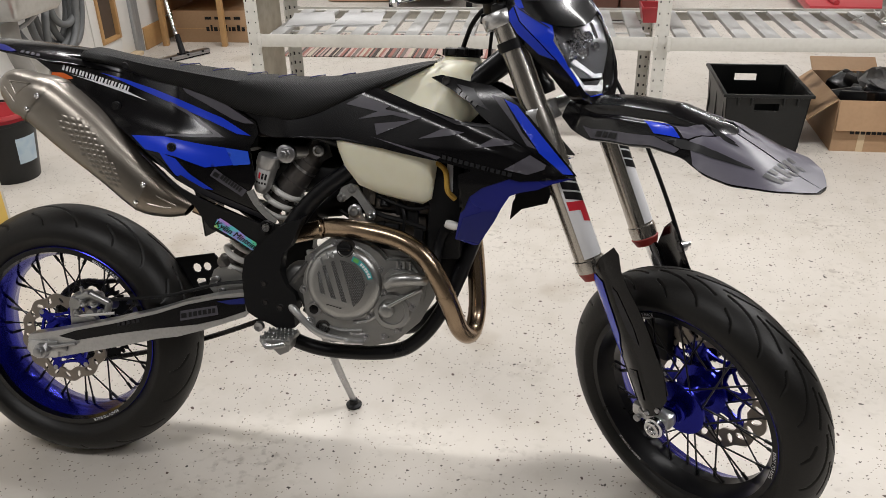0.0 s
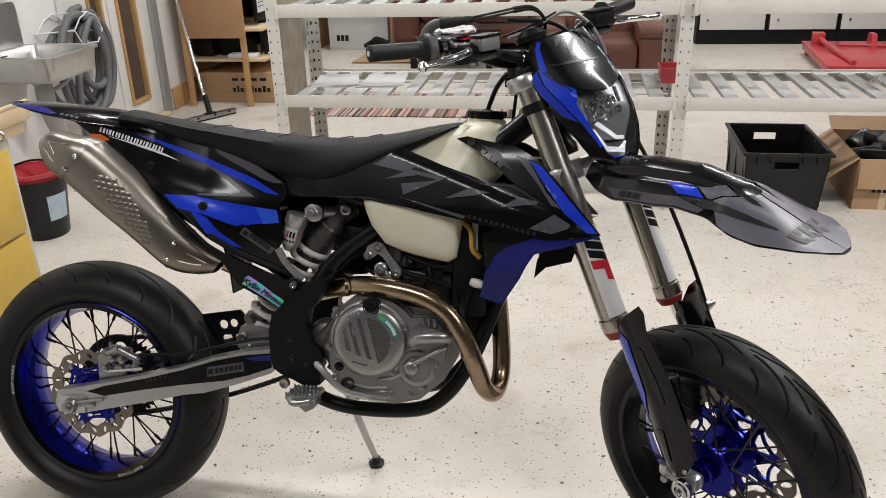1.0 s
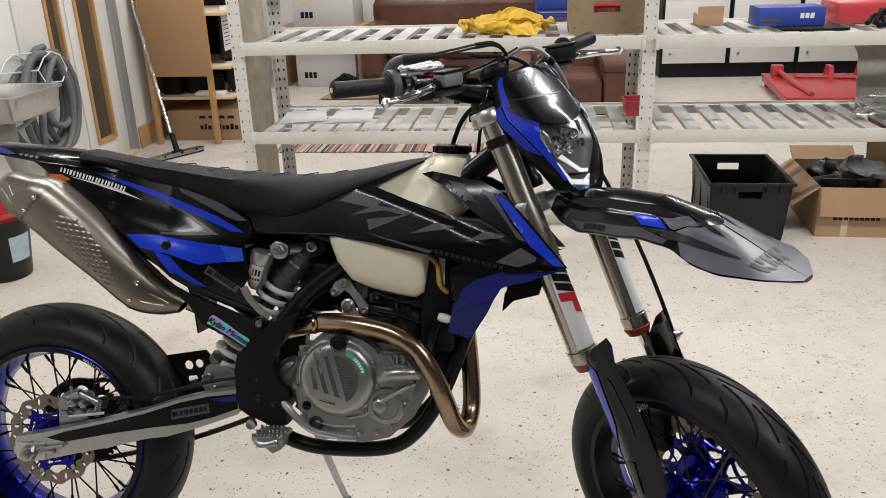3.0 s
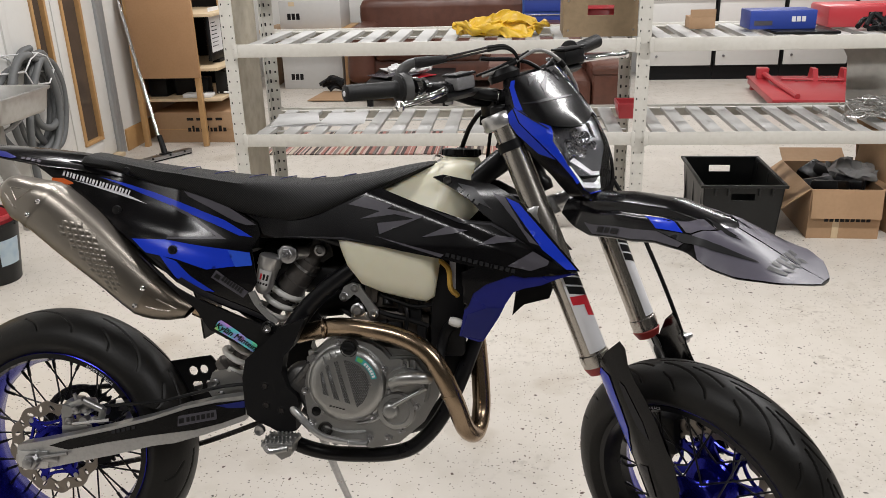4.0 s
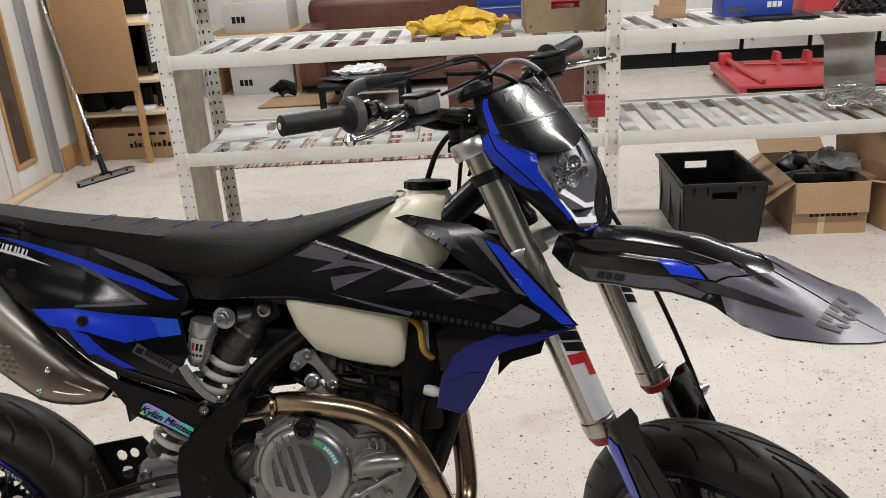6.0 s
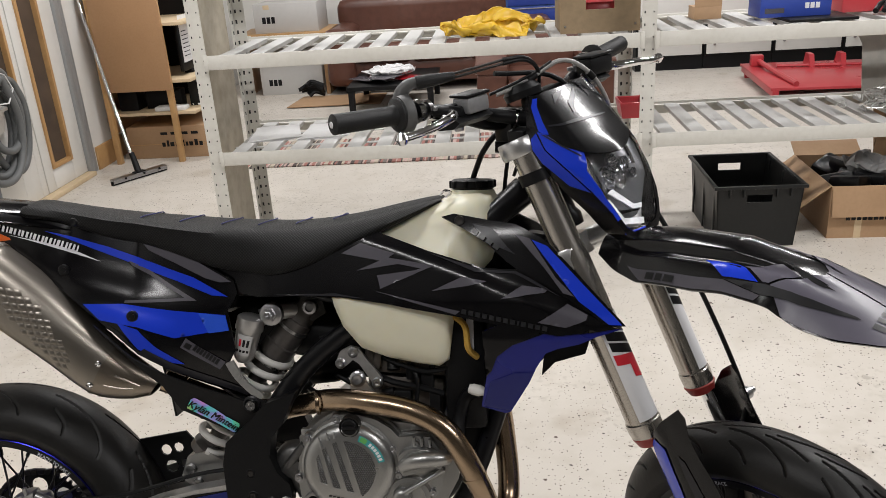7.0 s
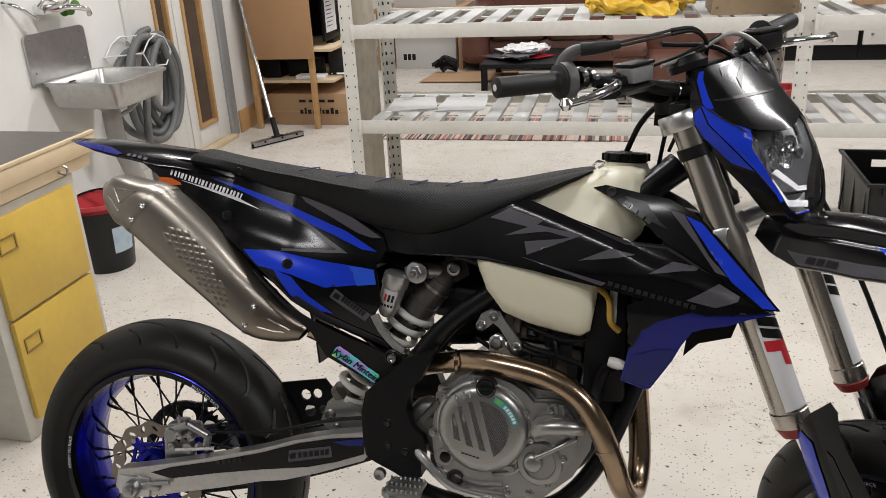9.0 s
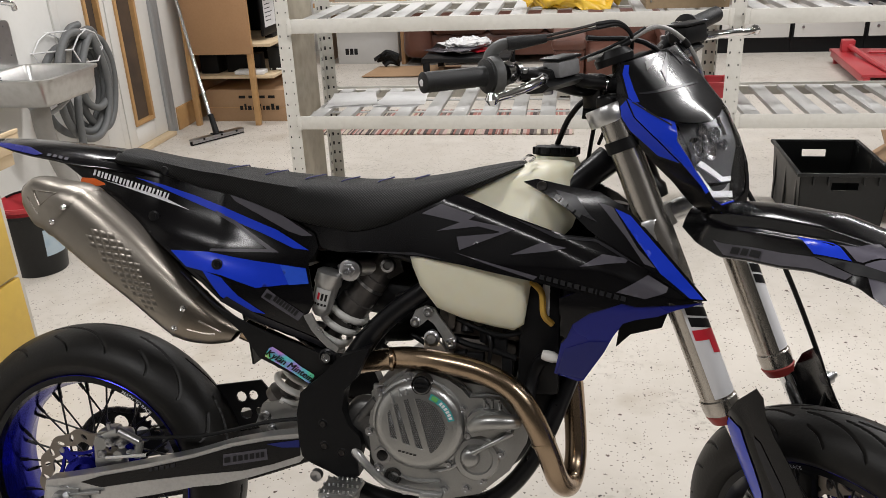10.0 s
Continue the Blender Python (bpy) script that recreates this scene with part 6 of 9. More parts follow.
bm = lathe((FRONT.x, -0.118, FRONT.z), (0, -1, 0), [(0, 0.0), (0, 0.022), (0.012, 0.022), (0.014, 0.018), (0.020, 0.018), (0.020, 0.012), (0.012, 0.011), (0.012, 0)], 22)
add_rod(bm, (FRONT.x, -0.118, FRONT.z), (FRONT.x, 0.125, FRONT.z), 0.011)
part("front_axle", steered(bm), M_CHROME, bike, "polished front axle")
part("wheel_spacer", steered(lathe((FRONT.x, -0.074, FRONT.z), (0, 1, 0), [(0, 0.014), (0, 0.022), (0.012, 0.022), (0.014, 0.027), (0.02, 0.027), (0.02, 0.014)], 24)), M_RIM, bike, "blue wheel spacer")
# front caliper and hose on the left leg
bm = box((FRONT.x - 0.155, 0.035, FRONT.z + 0.03), (FRONT.x - 0.085, 0.085, FRONT.z + 0.13), 0.012)
part("front_caliper", steered(bm), M_MATT, bike, "dark front brake caliper")
part("brake_hose", steered(tube([(1.40, 0.10, 0.09), (1.43, 0.118, 0.20), (1.425, 0.122, 0.27), (1.33, 0.115, 0.50), (1.22, 0.08, 0.72), (1.16, 0.02, 0.86), (1.12, -0.10, 0.90)], 0.0045, 8)), M_MATT, bike, "black front brake hose")
bm = lathe((1.437, 0.108, 0.258), (0.2, 1, 0), [(0, 0.0), (0, 0.012), (0.012, 0.012), (0.014, 0.007), (0.026, 0.006), (0.026, 0)], 12)
part("hose_clamp", steered(bm), M_STEEL, bike)
# triple clamps
def clamp(z0, h, mat, lab):
    bm = bmesh.new()
    c = Vector((1.27, 0, 0.30)) + AXIS * z0
    for s in (-1, 1):
        e = Vector((LEG(0.258), s * 0.0915, 0.258))
        e = e + AXIS * ((c - e).dot(AXIS))
        add_lathe(bm, e, AXIS, [(0, 0.0265), (0, 0.034), (0.003, 0.036), (h - 0.003, 0.036), (h, 0.034), (h, 0.0265)], 28, True)
        d = (e - c)
        add_tube(bm, [c + AXIS * h / 2, c.lerp(e, 0.5) + AXIS * h / 2, e - d.normalized() * 0.03 + AXIS * h / 2], [h * 0.55, h * 0.5, h * 0.5], 10, 4)
    add_lathe(bm, c, AXIS, [(0, 0), (0, 0.032), (h, 0.032), (h, 0)], 24)
    return part("triple_clamp", steered(bm), mat, bike, lab)


clamp(0.255, 0.040, M_ALU, "bare aluminium lower triple clamp")
clamp(0.468, 0.030, M_ALU, "bare aluminium upper triple clamp")
for s in (-1, 1):
    part("fork_band", steered(lathe(Vector((LEG(0.258) + 0.010, s * 0.0915, 0.258)) + AXIS * 0.492, AXIS, [(0, 0.0265), (0, 0.0305), (0.020, 0.0305), (0.020, 0.0265)], 26)), M_MATT, bike, "black rubber fork band")
part("steering_nut", steered(lathe(Vector((1.27, 0, 0.30)) + AXIS * 0.49, AXIS, [(0, 0.018), (0.014, 0.018), (0.016, 0.01), (0.016, 0)], 6)), M_STEEL, bike)


# front fender
FZ = ((1.255, 1.30, 1.40, 1.50, 1.60, 1.68, 1.74, 1.785), (0.600, 0.609, 0.620, 0.621, 0.601, 0.569, 0.541, 0.525))
FW = ((1.255, 1.30, 1.40, 1.50, 1.575, 1.595, 1.63, 1.68, 1.72, 1.755, 1.775, 1.785), (0.045, 0.062, 0.074, 0.078, 0.080, 0.088, 0.092, 0.089, 0.078, 0.054, 0.030, 0.012))
FD = ((1.255, 1.29, 1.34, 1.45, 1.56, 1.615, 1.668, 1.7165, 1.755, 1.785), (0.028, 0.050, 0.069, 0.063, 0.046, 0.048, 0.035, 0.0125, 0.001, 0.0))


def fender_map(u, v, off=0.0):
    """u runs along the fender, v across it: a raised spine, a channel on either side, then the flank."""
    zc, w, d = (float(np.interp(u, *t)) for t in (FZ, FW, FD))
    b = abs(v)
    fade = float(np.interp(u, (1.28, 1.34, 1.50, 1.68), (0, 1, 1, 0)))
    mid = float(np.interp(u, (1.30, 1.50, 1.66), (0.56, 0.50, 0.30)))
    wall = min(1.0, max(0.0, (b - mid + 0.10) / 0.07))
    rise = min(1.0, max(0.0, (b - mid) / 0.16))
    groove = fade * (0.004 - 0.0125 * wall * wall * (3 - 2 * wall) + 0.0105 * rise * rise * (3 - 2 * rise))
    return (u, v * (w + off * b), zc - d * b**2.4 + groove + off)


bm = bmesh.new()
NU, NV = 60, 84
for off, flip in ((0.0, False), (-0.0035, True)):
    g = [[bm.verts.new(fender_map(1.255 + 0.53 * i / NU, -1 + 2 * j / NV, off)) for j in range(NV + 1)] for i in range(NU + 1)]
    for i in range(NU):
        for j in range(NV):
            q = (g[i][j], g[i + 1][j], g[i + 1][j + 1], g[i][j + 1])
            bm.faces.new(q if not flip else q[::-1])
    if not flip:
        top = g
edge_a = [top[i][0] for i in range(NU + 1)] + [top[NU][j] for j in range(1, NV + 1)] + [top[i][NV] for i in range(NU - 1, -1, -1)] + [top[0][j] for j in range(NV - 1, 0, -1)]
edge_b = [g[i][0] for i in range(NU + 1)] + [g[NU][j] for j in range(1, NV + 1)] + [g[i][NV] for i in range(NU - 1, -1, -1)] + [g[0][j] for j in range(NV - 1, 0, -1)]
for k in range(len(edge_a)):
    j = (k + 1) % len(edge_a)
    bm.faces.new((edge_a[k], edge_a[j], edge_b[j], edge_b[k]))
fender = part("front_fender", steered(bm), M_BLACK, bike, "glossy black and grey front fender", 55)


def fdecal(outline, mat, off=0.0012, label="", mirror=True):
    for s in (1, -1) if mirror else (1,):
        pts = [(u, v * s) for u, v in outline]
        part("decal", steered(sheet([(u, v * 0.1) for u, v in pts], lambda u, v: fender_map(u, v * 10, off), 0, 0.012)), mat, fender, label, 60)


fdecal([(1.597, -0.985), (1.665, -0.985), (1.74, -0.985), (1.783, -0.97), (1.783, -0.018), (1.625, -0.018), (1.626, -0.07), (1.604, -0.35), (1.569, -0.72), (1.575, -0.80), (1.586, -0.90)], M_SILVERGREY, 0.0012, "silver-grey fender decal")
fdecal([(1.521, -0.52), (1.573, -0.30), (1.600, -0.34), (1.566, -0.71), (1.557, -0.725)], M_SILVERGREY, 0.0012)
# the dark of the channels along the top and the flared edge, painted as flat strips
fdecal([(1.573, -0.24), (1.602, -0.33), (1.628, -0.325), (1.648, -0.275), (1.612, -0.25)], M_TEXT, 0.0022, "flat black strip for the dark of a channel")
fdecal([(1.500, -0.85), (1.573, -0.735), (1.627, -0.62), (1.686, -0.565), (1.693, -0.585), (1.688, -0.61), (1.662, -0.67), (1.600, -0.80), (1.562, -0.90)], M_TEXT, 0.0022, "flat black strip for the dark of a channel")
fdecal([(1.462, -0.60), (1.515, -0.54), (1.552, -0.75), (1.498, -0.82)], M_BLUE, 0.0014, "blue fender decal")
fdecal([(1.322, -0.875), (1.42, -0.865), (1.500, -0.855), (1.560, -0.905), (1.553, -0.98), (1.45, -0.985), (1.35, -0.985)], M_GREY, 0.0012)
for u0, u1 in ((1.362, 1.378), (1.382, 1.394), (1.398, 1.416)):
    fdecal([(u0, -0.965), (u1, -0.965), (u1 + 0.002, -0.895), (u0 + 0.002, -0.895)], M_TEXT, 0.0024)
for v0, v1 in ((-0.66, -0.36), (-0.30, -0.02), (0.05, 0.34)):
    w = (v1 - v0) * 0.42
    fdecal([(1.708, v0), (1.708, v0 + w), (1.738, v0 + w), (1.738, v0)], M_TEXT, 0.0024, "", False)
    fdecal([(1.708, v1 - w * 0.8), (1.708, v1), (1.722, v1), (1.722, v1 - w * 0.8)], M_TEXT, 0.0024, "", False)
    fdecal([(1.726, v1 - w), (1.738, v1 - w), (1.744, v1), (1.734, v1)], M_TEXT, 0.0024, "", False)


# headlight mask
def mask_y(y):
    return 1.05 * y + 0.004


def mask_map(y, z, off=0.0):
    x = float(np.interp(z, (0.58, 0.60, 0.62, 0.70, 0.745, 0.80, 0.86, 0.88), (1.327, 1.325, 1.322, 1.302, 1.280, 1.232, 1.172, 1.150)))
    x -= 1.8 * y * y + 0.8 * max(0.0, abs(y) - 0.062)
    return (x + off, mask_y(y), z)


def both(half):
    """A closed outline from its right half, which starts and ends on the middle line."""
    return half + [(-y, z) for y, z in reversed(half[1:-1])]


def on_mask(off):
    return lambda y, z: mask_map(y, z, off)


visor = both([(0.0, 0.855), (0.04, 0.8555), (0.070, 0.854), (0.079, 0.841), (0.092, 0.803), (0.084, 0.794), (0.076, 0.774), (0.062, 0.763), (0.045, 0.757), (0.026, 0.752), (0.0, 0.750)])
lip = lambda y, z: mask_map(y, z, 0.010 * max(0.0, min(1.0, (0.79 - z) / 0.03)) * max(0.0, 1 - abs(y) / 0.085))
mask = part("headlight_mask", steered(sheet(visor, lip, 0.004, 0.008)), material("satin_black_mask", (0.004, 0.004, 0.0045), 0.18, 0, 0.3, 90, 0.004, (0.006, 0.006, 0.007), spec=0.38), bike, "black headlight mask with blue sides", 60)
l_out = both([(0.0, 0.750), (0.026, 0.752), (0.045, 0.757), (0.060, 0.762), (0.070, 0.735), (0.063, 0.687), (0.042, 0.633), (0.030, 0.621), (0.0, 0.617)])
for s in (1, -1):
    cheek = [(0.085, 0.7935), (0.092, 0.8025), (0.097, 0.774), (0.092, 0.747), (0.078, 0.705), (0.063, 0.664), (0.046, 0.619), (0.030, 0.604), (0.0, 0.602), (0.0, 0.6165), (0.031, 0.620), (0.043, 0.632), (0.064, 0.687), (0.071, 0.735), (0.061, 0.7625), (0.077, 0.7735)]
    ck = part("mask_cheek", steered(sheet([(y * s, z) for y, z in cheek], mask_map, 0.004, 0.008)), M_BLUE if s < 0 else M_BLACK, mask, "mask cheek beside the lamp", 60)
    if s > 0:
        part("decal", steered(sheet([(0.086, 0.792), (0.0915, 0.800), (0.096, 0.774), (0.091, 0.748), (0.080, 0.714), (0.074, 0.716), (0.0745, 0.735), (0.068, 0.760), (0.079, 0.772)], on_mask(0.0012), 0, 0.006)), M_BLUE, ck, "blue cheek decal")
    part("decal", steered(sheet([(y * s, z) for y, z in ((0.091, 0.797), (0.080, 0.776), (0.068, 0.757), (0.0665, 0.7585), (0.078, 0.7775), (0.088, 0.796))], on_mask(0.0012), 0, 0.006)), M_TEXT, ck)
    # the cheek's shaded foot, painted as a black patch
    part("decal", steered(sheet([(y * s, z) for y, z in ((0.060, 0.645), (0.047, 0.617), (0.030, 0.605), (0.002, 0.603), (0.002, 0.6155), (0.031, 0.619), (0.044, 0.632), (0.050, 0.648))], on_mask(0.0012), 0, 0.006)), M_BLACK, ck)

    def side_map(z, d, s=s):
        yb = float(np.interp(z, (0.60, 0.619, 0.664, 0.705, 0.747, 0.774, 0.803, 0.841, 0.855), (0.030, 0.046, 0.063, 0.078, 0.092, 0.097, 0.092, 0.079, 0.070)))
        x, _, _ = mask_map(yb, z)
        return (x - d, mask_y(s * yb) + s * 0.15 * d, z)

    side_out = [(0.855, 0.0), (0.80, 0.0), (0.747, 0.0), (0.70, 0.0), (0.64, 0.0), (0.605, 0.0), (0.60, 0.035), (0.64, 0.045), (0.70, 0.055), (0.76, 0.040), (0.82, 0.012), (0.855, 0.004)]
    part("mask_side", steered(sheet(side_out, side_map, 0.003, 0.010)), M_BLACK, mask, "", 60)
    off = lambda z, d, f=side_map, s=s: tuple(Vector(f(z, d)) + Vector((0, s * 0.0014, 0)))
    part("decal", steered(sheet([(0.80, 0.002), (0.747, 0.002), (0.70, 0.002), (0.71, 0.03), (0.75, 0.035), (0.79, 0.018)], off, 0, 0.008)), M_BLUE, mask, "blue mask decal")
    part("decal", steered(sheet([(y * s, z) for y, z in ((0.064, 0.850), (0.0692, 0.850), (0.078, 0.838), (0.0905, 0.803), (0.0885, 0.797), (0.083, 0.7955), (0.079, 0.814), (0.0715, 0.838))], lambda y, z: (lip(y, z)[0] + 0.0014, mask_y(y), z), 0, 0.006)), M_BLUE, mask)
for pts in ([(0.022, 0.852), (-0.019, 0.832), (-0.026, 0.815), (0.006, 0.838)], [(0.040, 0.852), (0.030, 0.852), (0.034, 0.828), (0.040, 0.835)], [(-0.077, 0.809), (-0.032, 0.809), (0.037, 0.801), (0.037, 0.799), (-0.032, 0.804), (-0.077, 0.8065)], [(-0.035, 0.849), (-0.005, 0.852), (-0.044, 0.836)]):
    part("decal", steered(sheet(pts, lambda y, z: (lip(y, z)[0] + 0.0014, mask_y(y), z), 0, 0.008)), M_DARKGREY, mask)
M_BLADE = material("frosted_light_guide", (0.66, 0.66, 0.67), 0.3)
# lamp: housing, reflectors, light blades, clear lens
bowl = part("lamp_housing", steered(sheet(l_out, lambda y, z: mask_map(y, z, -0.042 + 7 * y * y), 0.003, 0.010)), material("smoked_reflector", (0.22, 0.22, 0.23), 0.25, 0.6), mask, "dark lamp housing")
for y, z, r in ((-0.008, 0.728, 0.011), (-0.002, 0.712, 0.013), (-0.032, 0.713, 0.012), (-0.009, 0.697, 0.015), (-0.036, 0.694, 0.012), (0.016, 0.716, 0.012), (0.029, 0.696, 0.008), (-0.022, 0.704, 0.012)):
    c = Vector(mask_map(y, z, -0.030))
    part("reflector", steered(lathe(c, (1, 0, 0.25), [(0, 0.003), (0.004, 0.008), (0.011, r), (0.013, r), (0.014, r + 0.0012), (0.008, r + 0.002)], 9)), M_LAMP, bowl, "faceted chrome reflector", 10)
    part("led", steered(lathe(c + Vector((0.003, 0, 0)), (1, 0, 0.25), [(0, 0.0040), (0.006, 0.0035), (0.008, 0)], 7)), M_CHROME, bowl, "", 10)
part("light_blade", steered(sheet([(-0.045, 0.687), (-0.003, 0.647), (0.021, 0.641), (0.024, 0.648), (0.003, 0.653), (-0.035, 0.691)], on_mask(-0.014), 0.004, 0.01)), M_BLADE, bowl, "pale light blade")
part("light_blade", steered(sheet([(-0.056, 0.680), (-0.037, 0.632), (0.010, 0.617), (0.013, 0.627), (-0.032, 0.641), (-0.051, 0.680)], on_mask(-0.010), 0.004, 0.01)), M_BLADE, bowl, "pale light blade")
part("light_blade", steered(sheet([(0.028, 0.746), (0.034, 0.744), (0.033, 0.715), (0.027, 0.717)], on_mask(-0.006), 0.004, 0.01)), M_CHROME, bowl)
for k in range(3):
    part("housing_step", steered(sheet([(-0.050 + 0.008 * k, 0.672 - 0.008 * k), (-0.036 + 0.008 * k, 0.650 - 0.004 * k), (0.02, 0.636 - 0.001 * k), (0.02, 0.638 - 0.001 * k), (-0.034 + 0.008 * k, 0.654 - 0.004 * k)], on_mask(-0.018 - 0.003 * k), 0.003, 0.01)), M_BLACK, bowl)
lens = part("lamp_lens", steered(sheet(l_out, lambda y, z: mask_map(y, z, -0.001), 0.002, 0.010)), M_LENS, mask, "clear lamp lens", 60)
lens.visible_shadow = False
# meter behind the mask
part("meter", steered(box((1.115, -0.045, 0.815), (1.15, 0.045, 0.850), 0.012)), M_MATT, bike, "black instrument block")
part("meter_hood", steered(lathe((1.130, -0.045, 0.845), (-0.3, 0, 1), [(0, 0.032), (0.012, 0.034), (0.024, 0.026), (0.028, 0)], 22)), M_MATT, bike, "dark rounded meter hood")

# handlebar and controls
BARM = Matrix.Translation((1.0817, -0.00125, 0.8005)) @ Matrix.Rotation(radians(-0.44), 4, "Z") @ Matrix.Rotation(radians(-3.1), 4, "X") @ Matrix.Rotation(radians(-2.6), 4, "Y") @ Matrix.Translation((-1.092, 0, -0.838))


def barred(bm):
    return moved(bm, STEER @ BARM)


BAR = [(1.046, -0.375, 0.905), (1.058, -0.29, 0.897), (1.068, -0.215, 0.890), (1.084, -0.15, 0.868), (1.092, -0.085, 0.842), (1.093, -0.04, 0.838)]
line = BAR + [(x, -y, z) for x, y, z in reversed(BAR)]
bar = part("handlebar", barred(tube(line, [0.011, 0.011, 0.011, 0.013, 0.014, 0.014, 0.014, 0.014, 0.013, 0.011, 0.011, 0.011], 14, 6)), M_FRAME, bike, "black tapered handlebar")
for s in (-1, 1):
    part("bar_clamp", barred(box((1.068, s * 0.045 - 0.013, 0.785), (1.115, s * 0.045 + 0.013, 0.860), 0.008)), M_FRAME, bar)
    p, q = Vector((1.046, s * 0.382, 0.9057)), Vector((1.062, s * 0.258, 0.8945))
    d = (q - p).normalized()
    L2 = (q - p).length
    prof = [(0, 0), (0, 0.012), (0.002, 0.0165)]
    for k in range(14):
        prof += [(0.006 + k * (L2 - 0.02) / 14, 0.0165), (0.008 + k * (L2 - 0.02) / 14, 0.0158)]
    prof += [(L2 - 0.012, 0.0175), (L2 - 0.008, 0.027), (L2 - 0.002, 0.028), (L2, 0.022), (L2, 0)]
    grip = part("grip", barred(lathe(p, d, prof, 22)), M_GRIP, bar, "black ribbed rubber grip")
    part("grip_end", barred(lathe(p - d * 0.0008, -d, [(0, 0.0055), (0.001, 0.005), (0.001, 0)], 14)), M_WHITE, grip, "pale grip end plug")
    # lever with its ball end and perch
    out = 0.046 if s > 0 else 0.012
    bm = tube([(1.112, s * (0.180 + out), 0.882), (1.140, s * (0.205 + 0.8 * out), 0.883), (1.160, s * (0.25 + 0.6 * out), 0.882), (1.166, s * 0.30, 0.879), (1.161, s * 0.335, 0.877)], [0.010, 0.009, 0.0080, 0.0072, 0.0072], 10, 6, True, True, 0.9)
    c = Vector((1.160, s * 0.341, 0.877))
    add_lathe(bm, c - Vector((0, 0, 0.0105)), (0, 0, 1), [(0, 0), (0.002, 0.0065), (0.0105, 0.0112), (0.019, 0.0065), (0.021, 0)], 14)
    part("lever", barred(bm), M_CHROME, bar, "polished lever with ball end")
    bm = box((1.085, s * (0.155 + out) - 0.03, 0.868), (1.128, s * (0.155 + out) + 0.03, 0.892), 0.008)
    add_tube(bm, [(1.08, s * 0.20, 0.888), (1.105, s * 0.195, 0.886), (1.125, s * 0.185, 0.880)], 0.011, 10)
    add_lathe(bm, (1.105, s * 0.182, 0.868), (0, 0, 1), [(0, 0), (0, 0.010), (0.026, 0.010), (0.028, 0.006), (0.028, 0)], 12)
    part("lever_perch", barred(bm), M_MATT, bar, "black lever perch")
    lift, half = (0.008, 0.034) if s > 0 else (0.002, 0.025)
    bm = box((1.100, s * (0.140 + out) - half, 0.876), (1.140, s * (0.140 + out) + half, 0.902 + lift), 0.006)
    res = part("brake_fluid_reservoir", barred(bm), material("grey_reservoir", (0.26, 0.26, 0.265), 0.38, 0.3, 0.3, 120, 0.05) if s < 0 else M_MATT, bar, "fluid reservoir with flat lid")
    part("lid", barred(box((1.098, s * (0.140 + out) - half - 0.002, 0.902 + lift), (1.142, s * (0.140 + out) + half + 0.002, 0.907 + lift), 0.002)), M_MATT, res)
    for dx, dy in ((0.005, 0.004 - half), (0.042, half - 0.004)):
        part("screw", barred(lathe((1.100 + dx * 0.9, s * (0.140 + out) + dy * 0.9, 0.907 + lift), (0, 0, 1), [(0, 0.004), (0.001, 0.003), (0.001, 0)], 10)), M_STEEL, res)
    bm = lathe((1.066, s * 0.232, 0.8925), (0.0, s * -1, 0), [(0, 0.012), (0, 0.020), (0.012, 0.020), (0.012, 0.012)], 18)
    add_lathe(bm, (1.07, s * 0.212, 0.8915), (0.0, s * -1, 0), [(0, 0.012), (0, 0.017), (0.008, 0.017), (0.008, 0.012)], 18)
    part("switch_clamp", barred(bm), M_CHROME, bar, "chrome control clamp")
# throttle housing and cables
bm = lathe((1.0605, -0.262, 0.895), (0.1, 1, -0.06), [(0, 0.013), (0, 0.030), (0.006, 0.033), (0.016, 0.033), (0.020, 0.026), (0.020, 0.013)], 26)
add_tube(bm, [(1.058, -0.250, 0.915), (1.060, -0.246, 0.928), (1.070, -0.236, 0.939), (1.084, -0.220, 0.941)], [0.014, 0.012, 0.010, 0.009], 12)
part("throttle_housing", barred(bm), material("grey_throttle_plastic", (0.085, 0.085, 0.084), 0.45, 0, 0.3, 120, 0.05), bar, "grey-black throttle housing")
part("cable_boot", barred(tube([(1.078, -0.228, 0.940), (1.092, -0.208, 0.940), (1.110, -0.172, 0.940)], [0.0115, 0.0105, 0.007], 12)), M_GRIP, bar)
for dz in (0.0, 0.006):
    part("cable_ferrule", barred(tube([(1.110, -0.172, 0.9375 + dz), (1.135, -0.128, 0.9415 + dz), (1.152, -0.090, 0.945 + dz)], 0.0024, 8)), M_CASTDARK, bar, "dark cable ferrule")
    part("throttle_cable", barred(tube([(1.150, -0.095, 0.9445 + dz), (1.164, -0.058, 0.944 + dz * 0.6), (1.165, -0.03, 0.925), (1.152, -0.015, 0.895), (1.12, 0.0, 0.84), (1.05, 0.0, 0.72)], 0.0036, 8)), M_MATT, bar, "black throttle cable")
M_HOSE = material("grey_braided_hose", (0.33, 0.325, 0.315), 0.4, 0.2, 0.5, 400, 0.3)
line = part("brake_line", barred(tube([(1.125, -0.095, 0.893), (1.150, -0.05, 0.904), (1.168, -0.010, 0.922), (1.180, 0.015, 0.929), (1.192, 0.038, 0.921), (1.205, 0.062, 0.897), (1.211, 0.084, 0.862), (1.205, 0.106, 0.820), (1.19, 0.10, 0.76), (1.17, 0.07, 0.68)], 0.0040, 10)), M_HOSE, bar, "grey braided brake line")
for p, q in (((1.153, -0.043, 0.9065), (1.160, -0.028, 0.913)), ((1.203, 0.058, 0.901), (1.207, 0.067, 0.889))):
    part("clip", barred(rod(p, q, 0.0062)), M_MATT, line, "black hose clip")
